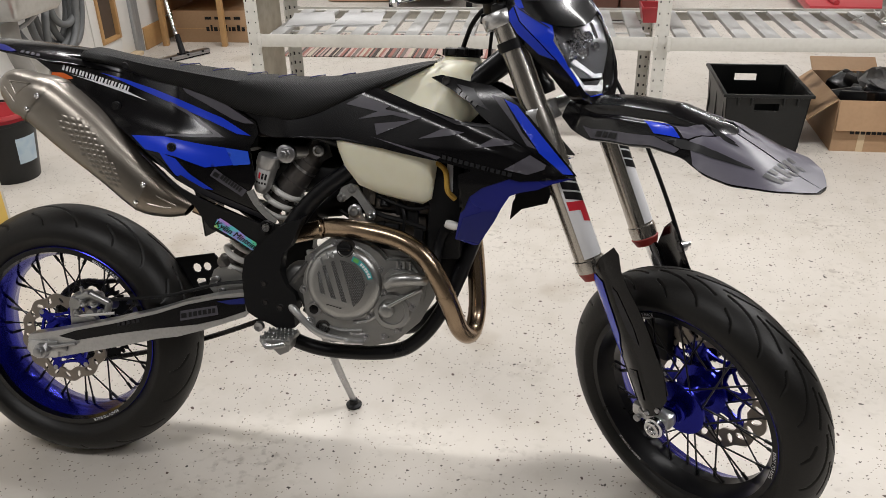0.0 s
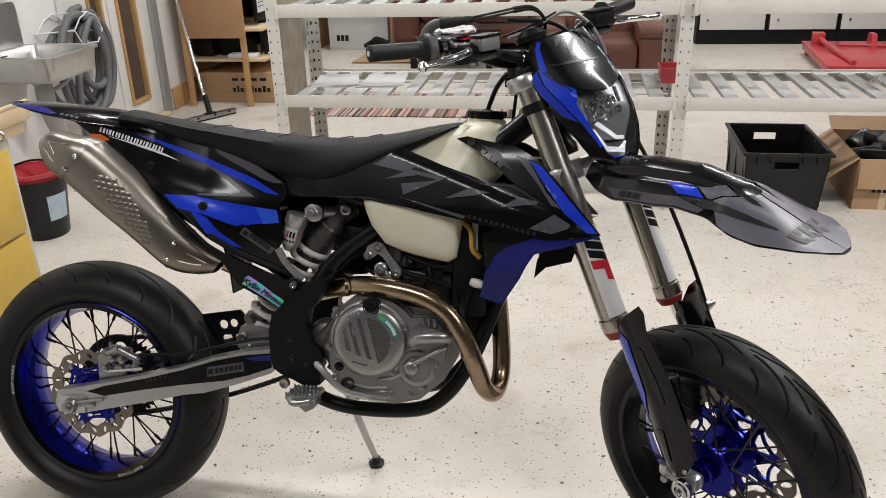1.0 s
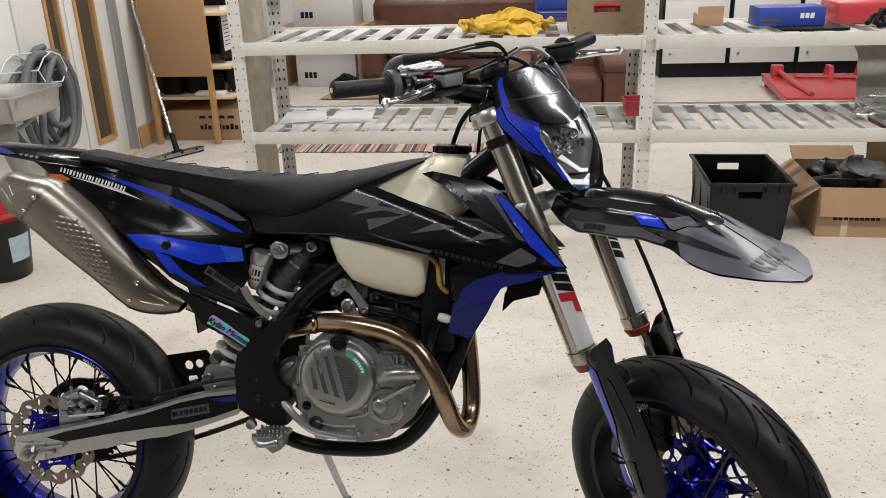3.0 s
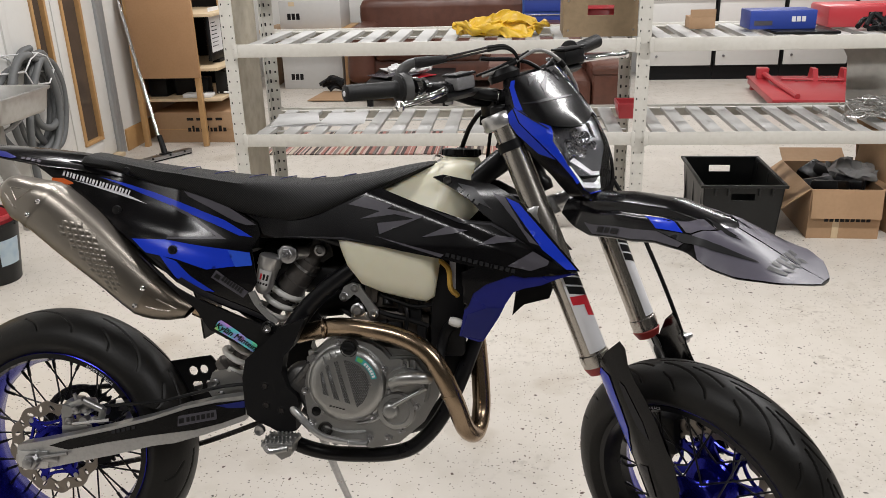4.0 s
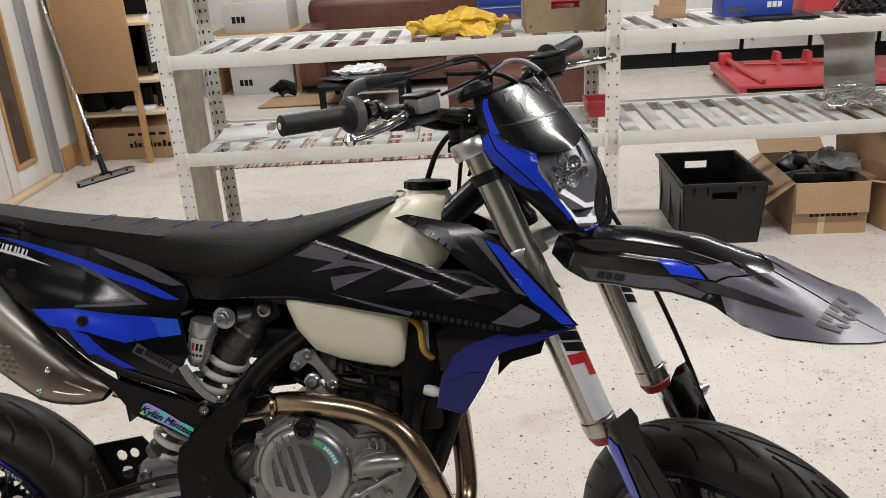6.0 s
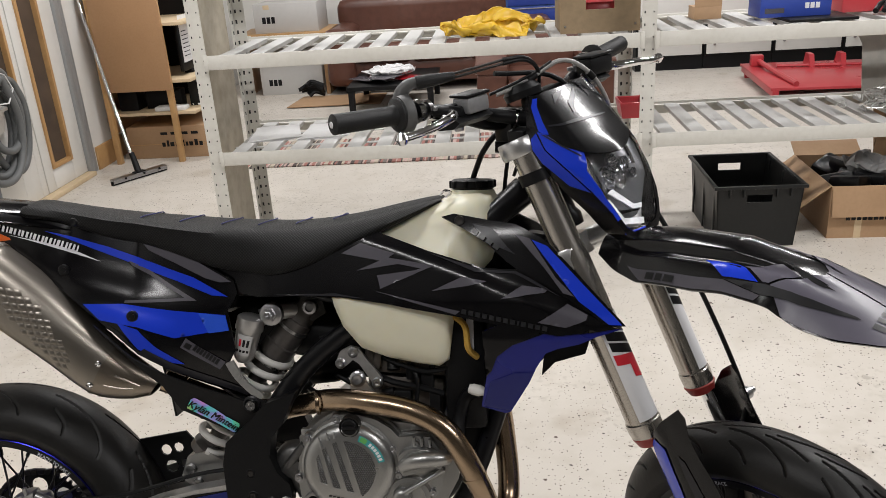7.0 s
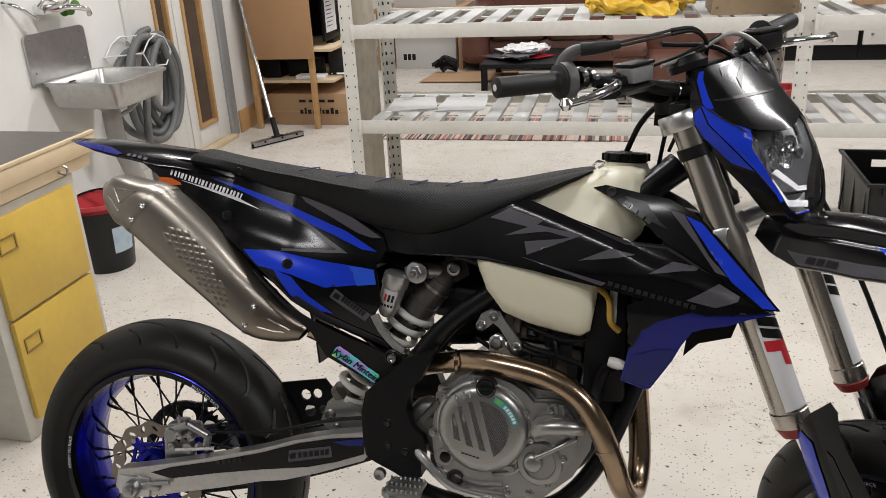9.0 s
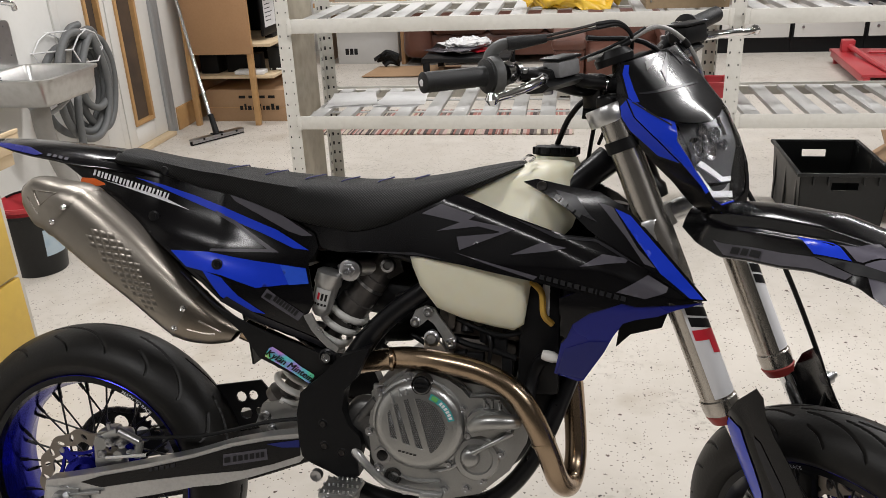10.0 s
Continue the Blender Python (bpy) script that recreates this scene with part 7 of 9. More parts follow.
part("clutch_cable", barred(tube([(1.12, 0.10, 0.885), (1.165, 0.04, 0.890), (1.155, -0.05, 0.868), (1.11, -0.06, 0.80), (1.06, -0.05, 0.68)], 0.0040, 8)), M_MATT, bar)
part("sensor_cable", barred(tube([(1.118, -0.105, 0.895), (1.140, -0.070, 0.905), (1.160, -0.03, 0.918), (1.172, 0.0, 0.930)], 0.0028, 8)), M_MATT, bar)
part("wire_loom", barred(tube([(1.10, -0.10, 0.86), (1.15, -0.06, 0.845), (1.18, 0.0, 0.83), (1.15, 0.05, 0.80)], 0.012, 10)), M_MATT, bar, "wrapped black wire loom")
part("wire_loom", barred(tube([(1.10, -0.09, 0.80), (1.14, -0.05, 0.79), (1.16, 0.02, 0.76), (1.13, 0.03, 0.66)], 0.010, 10)), M_MATT, bar)
part("cable_tie", barred(rod((1.138, -0.069, 0.849), (1.144, -0.066, 0.847), 0.0132)), M_CHROME, bar, "bright metal cable tie")
part("ignition_lock", barred(box((1.13, -0.09, 0.79), (1.17, -0.05, 0.83), 0.006)), M_MATT, bike)
for s in (-1, 1):
    # pinch bolts, banjo bolt and the black underside of each lever perch
    for dx, dy, r in ((0.0, -0.030, 0.0055), (0.006, -0.012, 0.005), (0.0, 0.028, 0.0055)):
        part("perch_bolt", barred(lathe((1.092 + dx, s * (0.175 - dy), 0.890), (0, 0, 1), [(0, r), (0.006, r), (0.007, r * 0.6), (0.004, 0)], 8)), M_STEEL, bar)
    bm = plate([(1.075, 0.872), (1.13, 0.876), (1.142, 0.868), (1.125, 0.858), (1.09, 0.855), (1.078, 0.862)], [], -0.205, -0.125)
    if s > 0:
        moved(bm, MIRROR)
    part("lever_bracket", barred(bm), M_MATT, bar, "black cast lever bracket")
    part("pivot_bolt", barred(lathe((1.118, s * 0.185, 0.858), (0, 0, -1), [(0, 0.009), (0.006, 0.008), (0.006, 0)], 12)), M_STEEL, bar)
    part("adjuster_screw", barred(rod((1.105, s * 0.205, 0.878), (1.130, s * 0.198, 0.878), 0.005)), M_CHROME, bar)


# ---- room ----
M_FLOOR = bpy.data.materials.new("speckled_epoxy_floor")
M_FLOOR.use_nodes = True
nt = M_FLOOR.node_tree
fb = nt.nodes["Principled BSDF"]
tc = nt.nodes.new("ShaderNodeTexCoord")


def noise_node(scale, detail=3.0):
    n = nt.nodes.new("ShaderNodeTexNoise")
    n.inputs["Scale"].default_value, n.inputs["Detail"].default_value = scale, detail
    nt.links.new(tc.outputs["Object"], n.inputs["Vector"])
    return n


def ramp_node(src, a, b, lo=0.0, hi=1.0):
    r = nt.nodes.new("ShaderNodeMapRange")
    r.inputs[1].default_value, r.inputs[2].default_value, r.inputs[3].default_value, r.inputs[4].default_value = a, b, lo, hi
    nt.links.new(src, r.inputs[0])
    return r.outputs[0]


def mix_node(fac, a, b):
    m = nt.nodes.new("ShaderNodeMix")
    m.data_type = "RGBA"
    nt.links.new(fac, m.inputs[0])
    for i, c in ((6, a), (7, b)):
        if isinstance(c, tuple):
            m.inputs[i].default_value = (*c, 1)
        else:
            nt.links.new(c, m.inputs[i])
    return m.outputs[2]


def mult_node(a, b):
    m = nt.nodes.new("ShaderNodeMath")
    m.operation = "MULTIPLY"
    nt.links.new(a, m.inputs[0])
    nt.links.new(b, m.inputs[1])
    return m.outputs[0]


def chips(scale, size, keep, warp_amount=0.0):
    v = nt.nodes.new("ShaderNodeTexVoronoi")
    v.inputs["Scale"].default_value = scale
    add = nt.nodes.new("ShaderNodeVectorMath")
    add.operation = "MULTIPLY_ADD"
    wob = noise_node(scale * 2.2, 1)
    nt.links.new(wob.outputs[1], add.inputs[0])
    add.inputs[1].default_value = (0.5 / scale,) * 3
    nt.links.new(tc.outputs["Object"], add.inputs[2])
    nt.links.new(add.outputs[0], v.inputs["Vector"])
    dot = ramp_node(v.outputs["Distance"], size * 0.8, size, 1, 0)
    sep = nt.nodes.new("ShaderNodeSeparateColor")
    nt.links.new(v.outputs["Color"], sep.inputs[0])
    pick = ramp_node(sep.outputs[0], keep, keep + 0.01, 1, 0)
    return mult_node(dot, pick)


base = mix_node(ramp_node(noise_node(1.1, 4).outputs[0], 0.35, 0.7), (0.595, 0.555, 0.50), (0.53, 0.49, 0.435))
base = mix_node(ramp_node(noise_node(9, 5).outputs[0], 0.5, 0.75, 0, 0.5), base, (0.46, 0.42, 0.355))
base = mix_node(ramp_node(noise_node(3.2, 6).outputs[0], 0.60, 0.72, 0, 0.45), base, (0.36, 0.30, 0.23))
base = mix_node(mult_node(ramp_node(noise_node(2.4, 3).outputs[0], 0.52, 0.66), ramp_node(noise_node(38, 5).outputs[0], 0.52, 0.68, 0, 0.55)), base, (0.27, 0.24, 0.20))
base = mix_node(chips(34, 0.13, 0.30), base, (0.075, 0.062, 0.055))
base = mix_node(chips(62, 0.17, 0.50), base, (0.10, 0.085, 0.072))
base = mix_node(chips(11, 0.065, 0.30), base, (0.05, 0.042, 0.037))
base = mix_node(chips(95, 0.20, 0.36), base, (0.16, 0.12, 0.09))
base = mix_node(chips(20, 0.12, 0.25), base, (0.09, 0.06, 0.05))
nt.links.new(base, fb.inputs["Base Color"])
nt.links.new(ramp_node(noise_node(5, 4).outputs[0], 0.3, 0.7, 0.36, 0.58), fb.inputs["Roughness"])
fb.inputs["Specular IOR Level"].default_value = 0.32
bp = nt.nodes.new("ShaderNodeBump")
bp.inputs["Strength"].default_value, bp.inputs["Distance"].default_value = 0.12, 0.002
nt.links.new(noise_node(60, 4).outputs[0], bp.inputs["Height"])
nt.links.new(bp.outputs[0], fb.inputs["Normal"])

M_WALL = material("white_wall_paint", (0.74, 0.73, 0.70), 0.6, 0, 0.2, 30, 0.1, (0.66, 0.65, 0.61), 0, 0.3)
# for the unseen ceiling and walls, kept dark so black bodywork reflects less
M_DIM = material("dark_unseen_surround", (0.14, 0.137, 0.13), 0.8, 0, 0.4, 12, 0.1, (0.11, 0.107, 0.10), 0, 0.4)
XW, XE, YS, YN, ZC = -2.9, 5.5, -3.5, 9.1, 3.0
solid("floor", box((XW - 0.15, YS - 0.15, -0.12), (XE + 0.15, YN + 0.15, 0.0)), M_FLOOR, "cream epoxy workshop floor with dark chips and stains", "floor", kind="structure")
solid("ceiling", box((XW - 0.15, YS - 0.15, ZC), (XE + 0.15, YN + 0.15, ZC + 0.12)), M_DIM, "plain unseen ceiling, dark grey to dim reflections", "ceiling", kind="structure")
solid("wall_east", box((XE, YS, 0), (XE + 0.15, YN, ZC)), M_DIM, "plain unseen wall, dark grey to dim reflections", "wall", kind="structure")
solid("wall_south", box((XW - 0.15, YS - 0.15, 0), (XE + 0.15, YS, ZC)), M_DIM, "plain unseen wall, dark grey to dim reflections", "wall", kind="structure")
solid("wall_north", box((XW - 0.15, YN, 0), (XE + 0.15, YN + 0.15, ZC)), M_WALL, "white workshop wall behind the cabinets", "wall", kind="structure")
M_WOOD = material("varnished_pine", (0.50, 0.30, 0.13), 0.4, 0, 0.5, 25, 0.1, (0.36, 0.20, 0.08), 0, 0.5)
M_PALEWOOD = material("pale_raw_wood", (0.62, 0.49, 0.32), 0.6, 0, 0.5, 25, 0.15, (0.5, 0.37, 0.22), 0, 0.5)
M_BOARD = material("brown_fibreboard", (0.40, 0.23, 0.115), 0.5, 0, 0.4, 90, 0.1, (0.33, 0.18, 0.085), 0, 0.3)
M_CARTON = material("corrugated_cardboard", (0.40, 0.255, 0.145), 0.75, 0, 0.4, 60, 0.15, (0.32, 0.20, 0.11), 0, 0.5)
M_RACK = material("grey_white_rack_paint", (0.60, 0.585, 0.54), 0.4, 0, 0.3, 50, 0.05, (0.46, 0.44, 0.39), 0, 0.5)
M_GALV = material("galvanised_slat", (0.46, 0.455, 0.44), 0.5, 0.2, 0.5, 40, 0.06, (0.38, 0.38, 0.37), 0, 0.4)
M_HOLE = material("dark_slot", (0.02, 0.02, 0.02), 0.8)
M_DOORPAINT = material("white_door_paint", (0.70, 0.69, 0.66), 0.4, 0, 0.2, 20, 0.05, (0.62, 0.61, 0.58), 0, 0.3)
M_GREYSTEEL = material("grey_painted_steel", (0.33, 0.34, 0.345), 0.4, 0.2, 0.3, 40, 0.05, (0.26, 0.27, 0.275), 0, 0.4)
M_INOX = material("stainless_steel", (0.52, 0.52, 0.51), 0.3, 0.9, 0.5, 30, 0.08, (0.36, 0.35, 0.33), 0, 0.7)
M_HOSE = material("grey_rubber_hose", (0.13, 0.135, 0.135), 0.5, 0, 0.4, 60, 0.1, (0.09, 0.093, 0.095), 0, 0.4)
M_YELLOW = material("yellow_cabinet_paint", (0.62, 0.42, 0.075), 0.45, 0, 0.3, 30, 0.06, (0.46, 0.30, 0.06), 0, 0.4)
M_TOP = material("dark_worktop", (0.045, 0.040, 0.036), 0.35, 0, 0.5, 30, 0.1, (0.09, 0.075, 0.06), 0, 0.6)
M_LEATHER = material("brown_leather", (0.125, 0.050, 0.033), 0.38, 0, 0.5, 14, 0.9, (0.06, 0.022, 0.015), 0, 0.6)
M_CRATE = material("black_crate_plastic", (0.009, 0.0095, 0.0095), 0.42, 0, 0.4, 80, 0.1, (0.016, 0.017, 0.017), 0, 0.4, spec=0.35)
M_PAPER = material("white_paper", (0.74, 0.74, 0.74), 0.6, 0, 0.15, 30)
M_WHITEBOX = material("white_carton", (0.50, 0.49, 0.475), 0.6, 0, 0.2, 30, 0.05, (0.43, 0.42, 0.40))
M_BAG = material("yellow_plastic_bag", (0.66, 0.40, 0.015), 0.4, 0, 0.5, 16, 0.3, (0.74, 0.52, 0.10), 0, 0.5)
M_REDPAINT = material("red_paint", (0.48, 0.05, 0.06), 0.28, 0, 0.2, 30, 0.03, (0.40, 0.02, 0.03), 0, 0.3)
M_BLUEBOX = material("blue_carton", (0.025, 0.055, 0.30), 0.4, 0, 0.2, 30, 0.03, (0.02, 0.04, 0.22))
M_AMMO = material("dull_olive_wood", (0.25, 0.18, 0.105), 0.6, 0, 0.5, 30, 0.2, (0.15, 0.105, 0.06), 0, 0.5)
M_DARKGLASS = material("dark_window_pane", (0.07, 0.055, 0.045), 0.12, 0, 0.4, 4, 0, (0.16, 0.11, 0.08), 0, 0.5)

# west wall with a doorway through it
DY0, DY1, DZ = 4.50, 5.52, 2.1
bm = box((XW - 0.15, YS, 0), (XW, DY0 - 0.06, ZC))
add_box(bm, (XW - 0.15, DY1 + 0.12, 0), (XW, YN, ZC))
add_box(bm, (XW - 0.15, DY0 - 0.06, DZ + 0.08), (XW, DY1 + 0.12, ZC))
solid("wall_west", bm, M_WALL, "white workshop wall with scuffs", "wall", kind="structure")
solid("wall_outer", box((XW - 0.9, 3.9, 0), (XW - 0.75, 6.2, 2.6)), material("dim_hall_wall", (0.22, 0.17, 0.13), 0.7, 0, 0.3, 10), "plain wall behind the door", "wall", kind="structure")
# door: white double leaf with tall panes in pine frames, standing in a grey steel frame
door = thing("door_1", "white double door with tall pine-framed panes, closed", "door", kind="structure")
bm = box((XW - 0.10, DY1, 0), (XW + 0.012, DY1 + 0.055, DZ + 0.05), 0.004)
add_box(bm, (XW - 0.10, DY1 + 0.066, 0), (XW + 0.004, DY1 + 0.118, DZ + 0.05), 0.004)
add_box(bm, (XW - 0.10, DY0 - 0.003, DZ + 0.004), (XW + 0.012, DY1, DZ + 0.05), 0.004)
part("door_frame", bm, M_GREYSTEEL, door, "grey steel door frame")
part("door_frame", box((XW - 0.12, DY0 - 0.058, 0), (XW + 0.012, DY0 - 0.003, DZ + 0.05), 0.004), M_DOORPAINT, door, "white painted door jamb")
for y0, y1, w0, w1, zb in ((DY0, 4.995, 4.77, 4.935, 0.58), (5.005, DY1 - 0.003, 5.10, 5.35, 0.16)):
    bm = box((XW - 0.055, y0, 0.03), (XW - 0.008, w0, DZ), 0.003)
    add_box(bm, (XW - 0.055, w1, 0.03), (XW - 0.008, y1, DZ), 0.003)
    add_box(bm, (XW - 0.055, w0, 0.03), (XW - 0.008, w1, zb), 0.003)
    add_box(bm, (XW - 0.055, w0, 1.95), (XW - 0.008, w1, DZ), 0.003)
    leaf = part("door_leaf", bm, M_DOORPAINT, door, "white door leaf")
    bm = bmesh.new()
    f = 0.026
    for lo, hi in (((w0, zb), (w0 + f, 1.95)), ((w1 - f, zb), (w1, 1.95)), ((w0 + f, zb), (w1 - f, zb + f)), ((w0 + f, 1.95 - f), (w1 - f, 1.95))):
        add_box(bm, (XW - 0.060, lo[0], lo[1]), (XW + 0.004, hi[0], hi[1]), 0.004)
    part("pane_frame", bm, M_WOOD, leaf, "pine pane frame")
    part("pane", box((XW - 0.036, w0 + f - 0.004, zb + f - 0.004), (XW - 0.028, w1 - f + 0.004, 1.91)), M_DARKGLASS, leaf, "dark glass pane")
solid("threshold", box((XW - 0.10, DY0, 0.0), (XW + 0.05, DY1, 0.028), 0.004), M_PALEWOOD, "worn pine door threshold", "threshold", kind="structure")
solid("baseboard", box((XW, DY1 + 0.13, 0), (XW + 0.016, 6.6, 0.16), 0.003), M_WOOD, "varnished pine baseboard", "baseboard", kind="structure")
solid("baseboard", box((XW, 2.8, 0), (XW + 0.014, DY0 - 0.07, 0.10), 0.003), M_WALL, "white painted baseboard", "baseboard", kind="structure")

# ---- steel rack ----
rack = thing("storage_rack", "pale grey bolt-free steel storage rack with slatted shelves", "rack")
RX = (-1.36, 0.53, 2.42)
RY0, RY1 = 3.77, 4.40


def slotted_post(x, y, face, bend):
    """An angle post; the dark of its keyhole slots is added as blocks on both flanges."""
    bm = box((x - 0.030, y - 0.0015, 0), (x + 0.030, y + 0.0015, 2.2))
    add_box(bm, (x - 0.0015 + bend * 0.0285, y - face * 0.0 if face > 0 else y - 0.055, 0), (x + 0.0015 + bend * 0.0285, y + 0.055 if face > 0 else y, 2.2))
    return bm


def slots(x, y, front, bend, face):
    bm = bmesh.new()
    n = 43
    for k in range(n):
        z = 0.05 + 0.05 * k
        for dx in (-0.014, 0.014):
            add_box(bm, (x + dx - 0.0045, y - 0.0028, z - (0.009 if dx < 0 else 0.005)), (x + dx + 0.0045, y + 0.0028, z + (0.009 if dx < 0 else 0.005)))
        yy = y + face * 0.03
        add_box(bm, (x + bend * 0.0285 - 0.0028, yy - 0.006, z - 0.008), (x + bend * 0.0285 + 0.0028, yy + 0.006, z + 0.008))
    return bm


for i, x in enumerate(RX):
    for y, face in ((RY0, 1), (RY1, -1)):
        bend = -1 if i == 0 else 1
        post = part("post", slotted_post(x, y, face, bend), M_RACK, rack, "slotted rack post")
        if y == RY0 and i < 2:
            for k in range(43):
                z = 0.05 + 0.05 * k
                for dx, dz in ((-0.019, 0.0045), (0.017, 0.003)):
                    part("slot", box((x + dx - 0.0024, y - 0.0028, z - dz), (x + dx + 0.0024, y + 0.0028, z + dz)), M_HOLE, post)
                part("slot", box((x + bend * 0.0285 - 0.0028, y + face * 0.03 - 0.005, z - 0.006), (x + bend * 0.0285 + 0.0028, y + face * 0.03 + 0.005, z + 0.006)), M_HOLE, post)
        else:
            tagged(part("slotted_face", slots(x, y, face, bend, face), M_HOLE, post), "", "", "", "stuff")
for a, b, dz in ((RX[0], RX[1], 0.0), (RX[1], RX[2], 0.0)):
    for z in (0.520, 0.942, 1.75):
        for y, s in ((RY0, -1), (RY1, 1)):
            bm = box((a + 0.032, y - 0.004 + s * 0.014, z - 0.03), (b - 0.032, y + 0.004 + s * 0.014, z + 0.03), 0.002)
            add_box(bm, (a + 0.032, y - 0.006 - s * 0.012, z + 0.012), (b - 0.032, y + s * 0.014, z + 0.018))
            beam = part("beam", bm, M_RACK, rack)
            for x in (a + 0.030, b - 0.030):
                add = box((x - 0.008, y - 0.002 + s * 0.019, z - 0.034), (x + 0.010, y + 0.002 + s * 0.019, z + 0.034), 0.001)
                part("beam_hook", add, M_RACK, beam)
        n = 14
        for k in range(n):
            x = a + 0.10 + (b - a - 0.2) * k / (n - 1)
            bm = box((x - 0.033, RY0 + 0.006, z + 0.018), (x + 0.033, RY1 - 0.006, z + 0.022), 0.001)
            add_box(bm, (x - 0.033, RY0 + 0.006, z + 0.005), (x - 0.030, RY1 - 0.006, z + 0.018))
            add_box(bm, (x + 0.030, RY0 + 0.006, z + 0.005), (x + 0.033, RY1 - 0.006, z + 0.018))
            part("slat", bm, M_GALV, rack)
        if a == RX[0]:
            for y in (3.95, 4.20):
                part("tie_bar", box((a + 0.034, y - 0.012, z + 0.000), (b - 0.034, y + 0.012, z + 0.0045), 0.001), M_GALV, rack)
# tan side strip at the end of the rack
part("end_panel", box((RX[0] - 0.034, 3.832, 0.0), (RX[0] - 0.030, 4.285, 1.9), 0.001), material("dirty_tan_paint", (0.42, 0.38, 0.30), 0.5, 0, 0.6, 15, 0.05, (0.24, 0.20, 0.14), 0, 0.7), rack, "dirty tan end panel")

# ---- sink on the west wall ----
sink = thing("utility_sink", "stained stainless steel utility sink with splashback on the wall", "sink")


def open_tray(x0, x1, y0, y1, zb, zt, wall, slope, rim):
    """A pressed tray: sloping walls inside and out, with a rim."""
    bm = bmesh.new()
    rows = []
    for dx, z in ((rim, zt - 0.012), (rim, zt), (0, zt + 0.002), (-0.006, zt - 0.002), (-slope, zb + 0.02), (-slope - 0.02, zb), (-slope - 0.02, zb - wall), (-slope + wall, zb - wall), (wall, zt - 0.014)):
        rows.append([Vector((x0 - dx, y0 - dx, z)), Vector((x1 + dx, y0 - dx, z)), Vector((x1 + dx, y1 + dx, z)), Vector((x0 - dx, y1 + dx, z))])
    vs = [[bm.verts.new(p) for p in r] for r in rows]
    for a, b in zip(vs, vs[1:] + vs[:1]):
        if a is vs[5]:
            bm.faces.new(a)
            bm.faces.new(b)
            continue
        for j in range(4):
            bm.faces.new((a[j], a[(j + 1) % 4], b[(j + 1) % 4], b[j]))
    return bm


def round_ring(x0, x1, y0, y1, d, r, z, n=7):
    """A rectangle with rounded corners, grown by d, at height z."""
    out = []
    r = max(0.01, r + d)
    for cx, cy, a0 in ((x1 + d - r, y1 + d - r, 0), (x0 - d + r, y1 + d - r, 90), (x0 - d + r, y0 - d + r, 180), (x1 + d - r, y0 - d + r, 270)):
        for k in range(n):
            a = radians(a0 + 90 * k / (n - 1))
            out.append(Vector((cx + r * math.cos(a), cy + r * math.sin(a), z)))
    return out


prof = ((-0.07, 0.606), (-0.03, 0.612), (-0.012, 0.635), (0.004, 0.728), (0.020, 0.730), (0.022, 0.742), (0.002, 0.744), (-0.006, 0.738), (-0.020, 0.650), (-0.035, 0.626), (-0.08, 0.616))
bm = add_loft(bmesh.new(), [round_ring(-2.865, -2.475, 3.665, 4.10, d, 0.045, z) for d, z in prof], True)
part("basin", bm, M_INOX, sink, "stainless basin with a rolled rim", 50)
bm = plate([(3.62, 0.735), (4.075, 0.735), (4.075, 0.945), (4.068, 0.960), (4.052, 0.968), (3.645, 0.968), (3.628, 0.960), (3.62, 0.945)], [], 0, 0.012)
warp(bm, lambda c: Vector((-2.885 - c.y, c.x, c.z)))
bmesh.ops.recalc_face_normals(bm, faces=bm.faces)
part("splashback", bm, M_INOX, sink, "dull steel splashback")
for y, z in ((3.66, 0.945), (4.03, 0.94), (3.66, 0.79), (4.04, 0.80), (3.95, 0.80)):
    part("rivet", lathe((-2.885, y, z), (1, 0, 0), [(0, 0.006), (0.003, 0.005), (0.004, 0)], 10), M_STEEL, sink)
for k in range(3):
    part("drain_slot", box((-2.853, 3.83, 0.692 + 0.012 * k), (-2.842, 3.87, 0.697 + 0.012 * k)), M_HOLE, sink)
part("waste", lathe((-2.68, 3.85, 0.606), (0, 0, -1), [(0, 0.055), (0.012, 0.052), (0.03, 0.035), (0.04, 0.03), (0.04, 0)], 22), M_GREYSTEEL, sink, "grey basin waste")
bm = tube([(-2.67, 3.86, 0.58), (-2.67, 3.86, 0.44), (-2.66, 3.90, 0.30), (-2.64, 3.94, 0.12), (-2.64, 3.95, 0.0)], 0.045, 14)
part("drain_pipe", bm, material("pale_grey_pipe", (0.30, 0.29, 0.27), 0.5, 0, 0.3, 20), sink, "fat pale grey waste pipe")
part("bracket", tube([(-2.89, 4.02, 0.59), (-2.75, 4.02, 0.50), (-2.60, 4.02, 0.595)], 0.012, 8, 2), M_GREYSTEEL, sink)
tap = thing("wall_tap", "chrome mixer tap on the wall above the sink", "tap")
bm = tube([(-2.90, 3.80, 1.07), (-2.82, 3.80, 1.07), (-2.80, 3.88, 1.07), (-2.78, 3.98, 1.05), (-2.78, 4.0, 1.02)], 0.014, 12)
add_box(bm, (-2.87, 3.70, 1.05), (-2.80, 3.90, 1.10), 0.015)
part("spout", bm, M_CHROME, tap)
for y in (3.70, 3.90):
    part("handle", tube([(-2.83, y, 1.09), (-2.80, y + 0.02, 1.12), (-2.75, y + 0.05, 1.10)], [0.012, 0.008, 0.006], 10), M_CHROME, tap)
tap2 = thing("wall_lever", "small chrome lever fitting on the wall", "tap")
part("arm", tube([(-2.90, 3.56, 1.12), (-2.84, 3.58, 1.10), (-2.80, 3.64, 1.04)], [0.014, 0.01, 0.007], 10), M_CHROME, tap2)
bm = bmesh.new()
rng = random.Random(4)
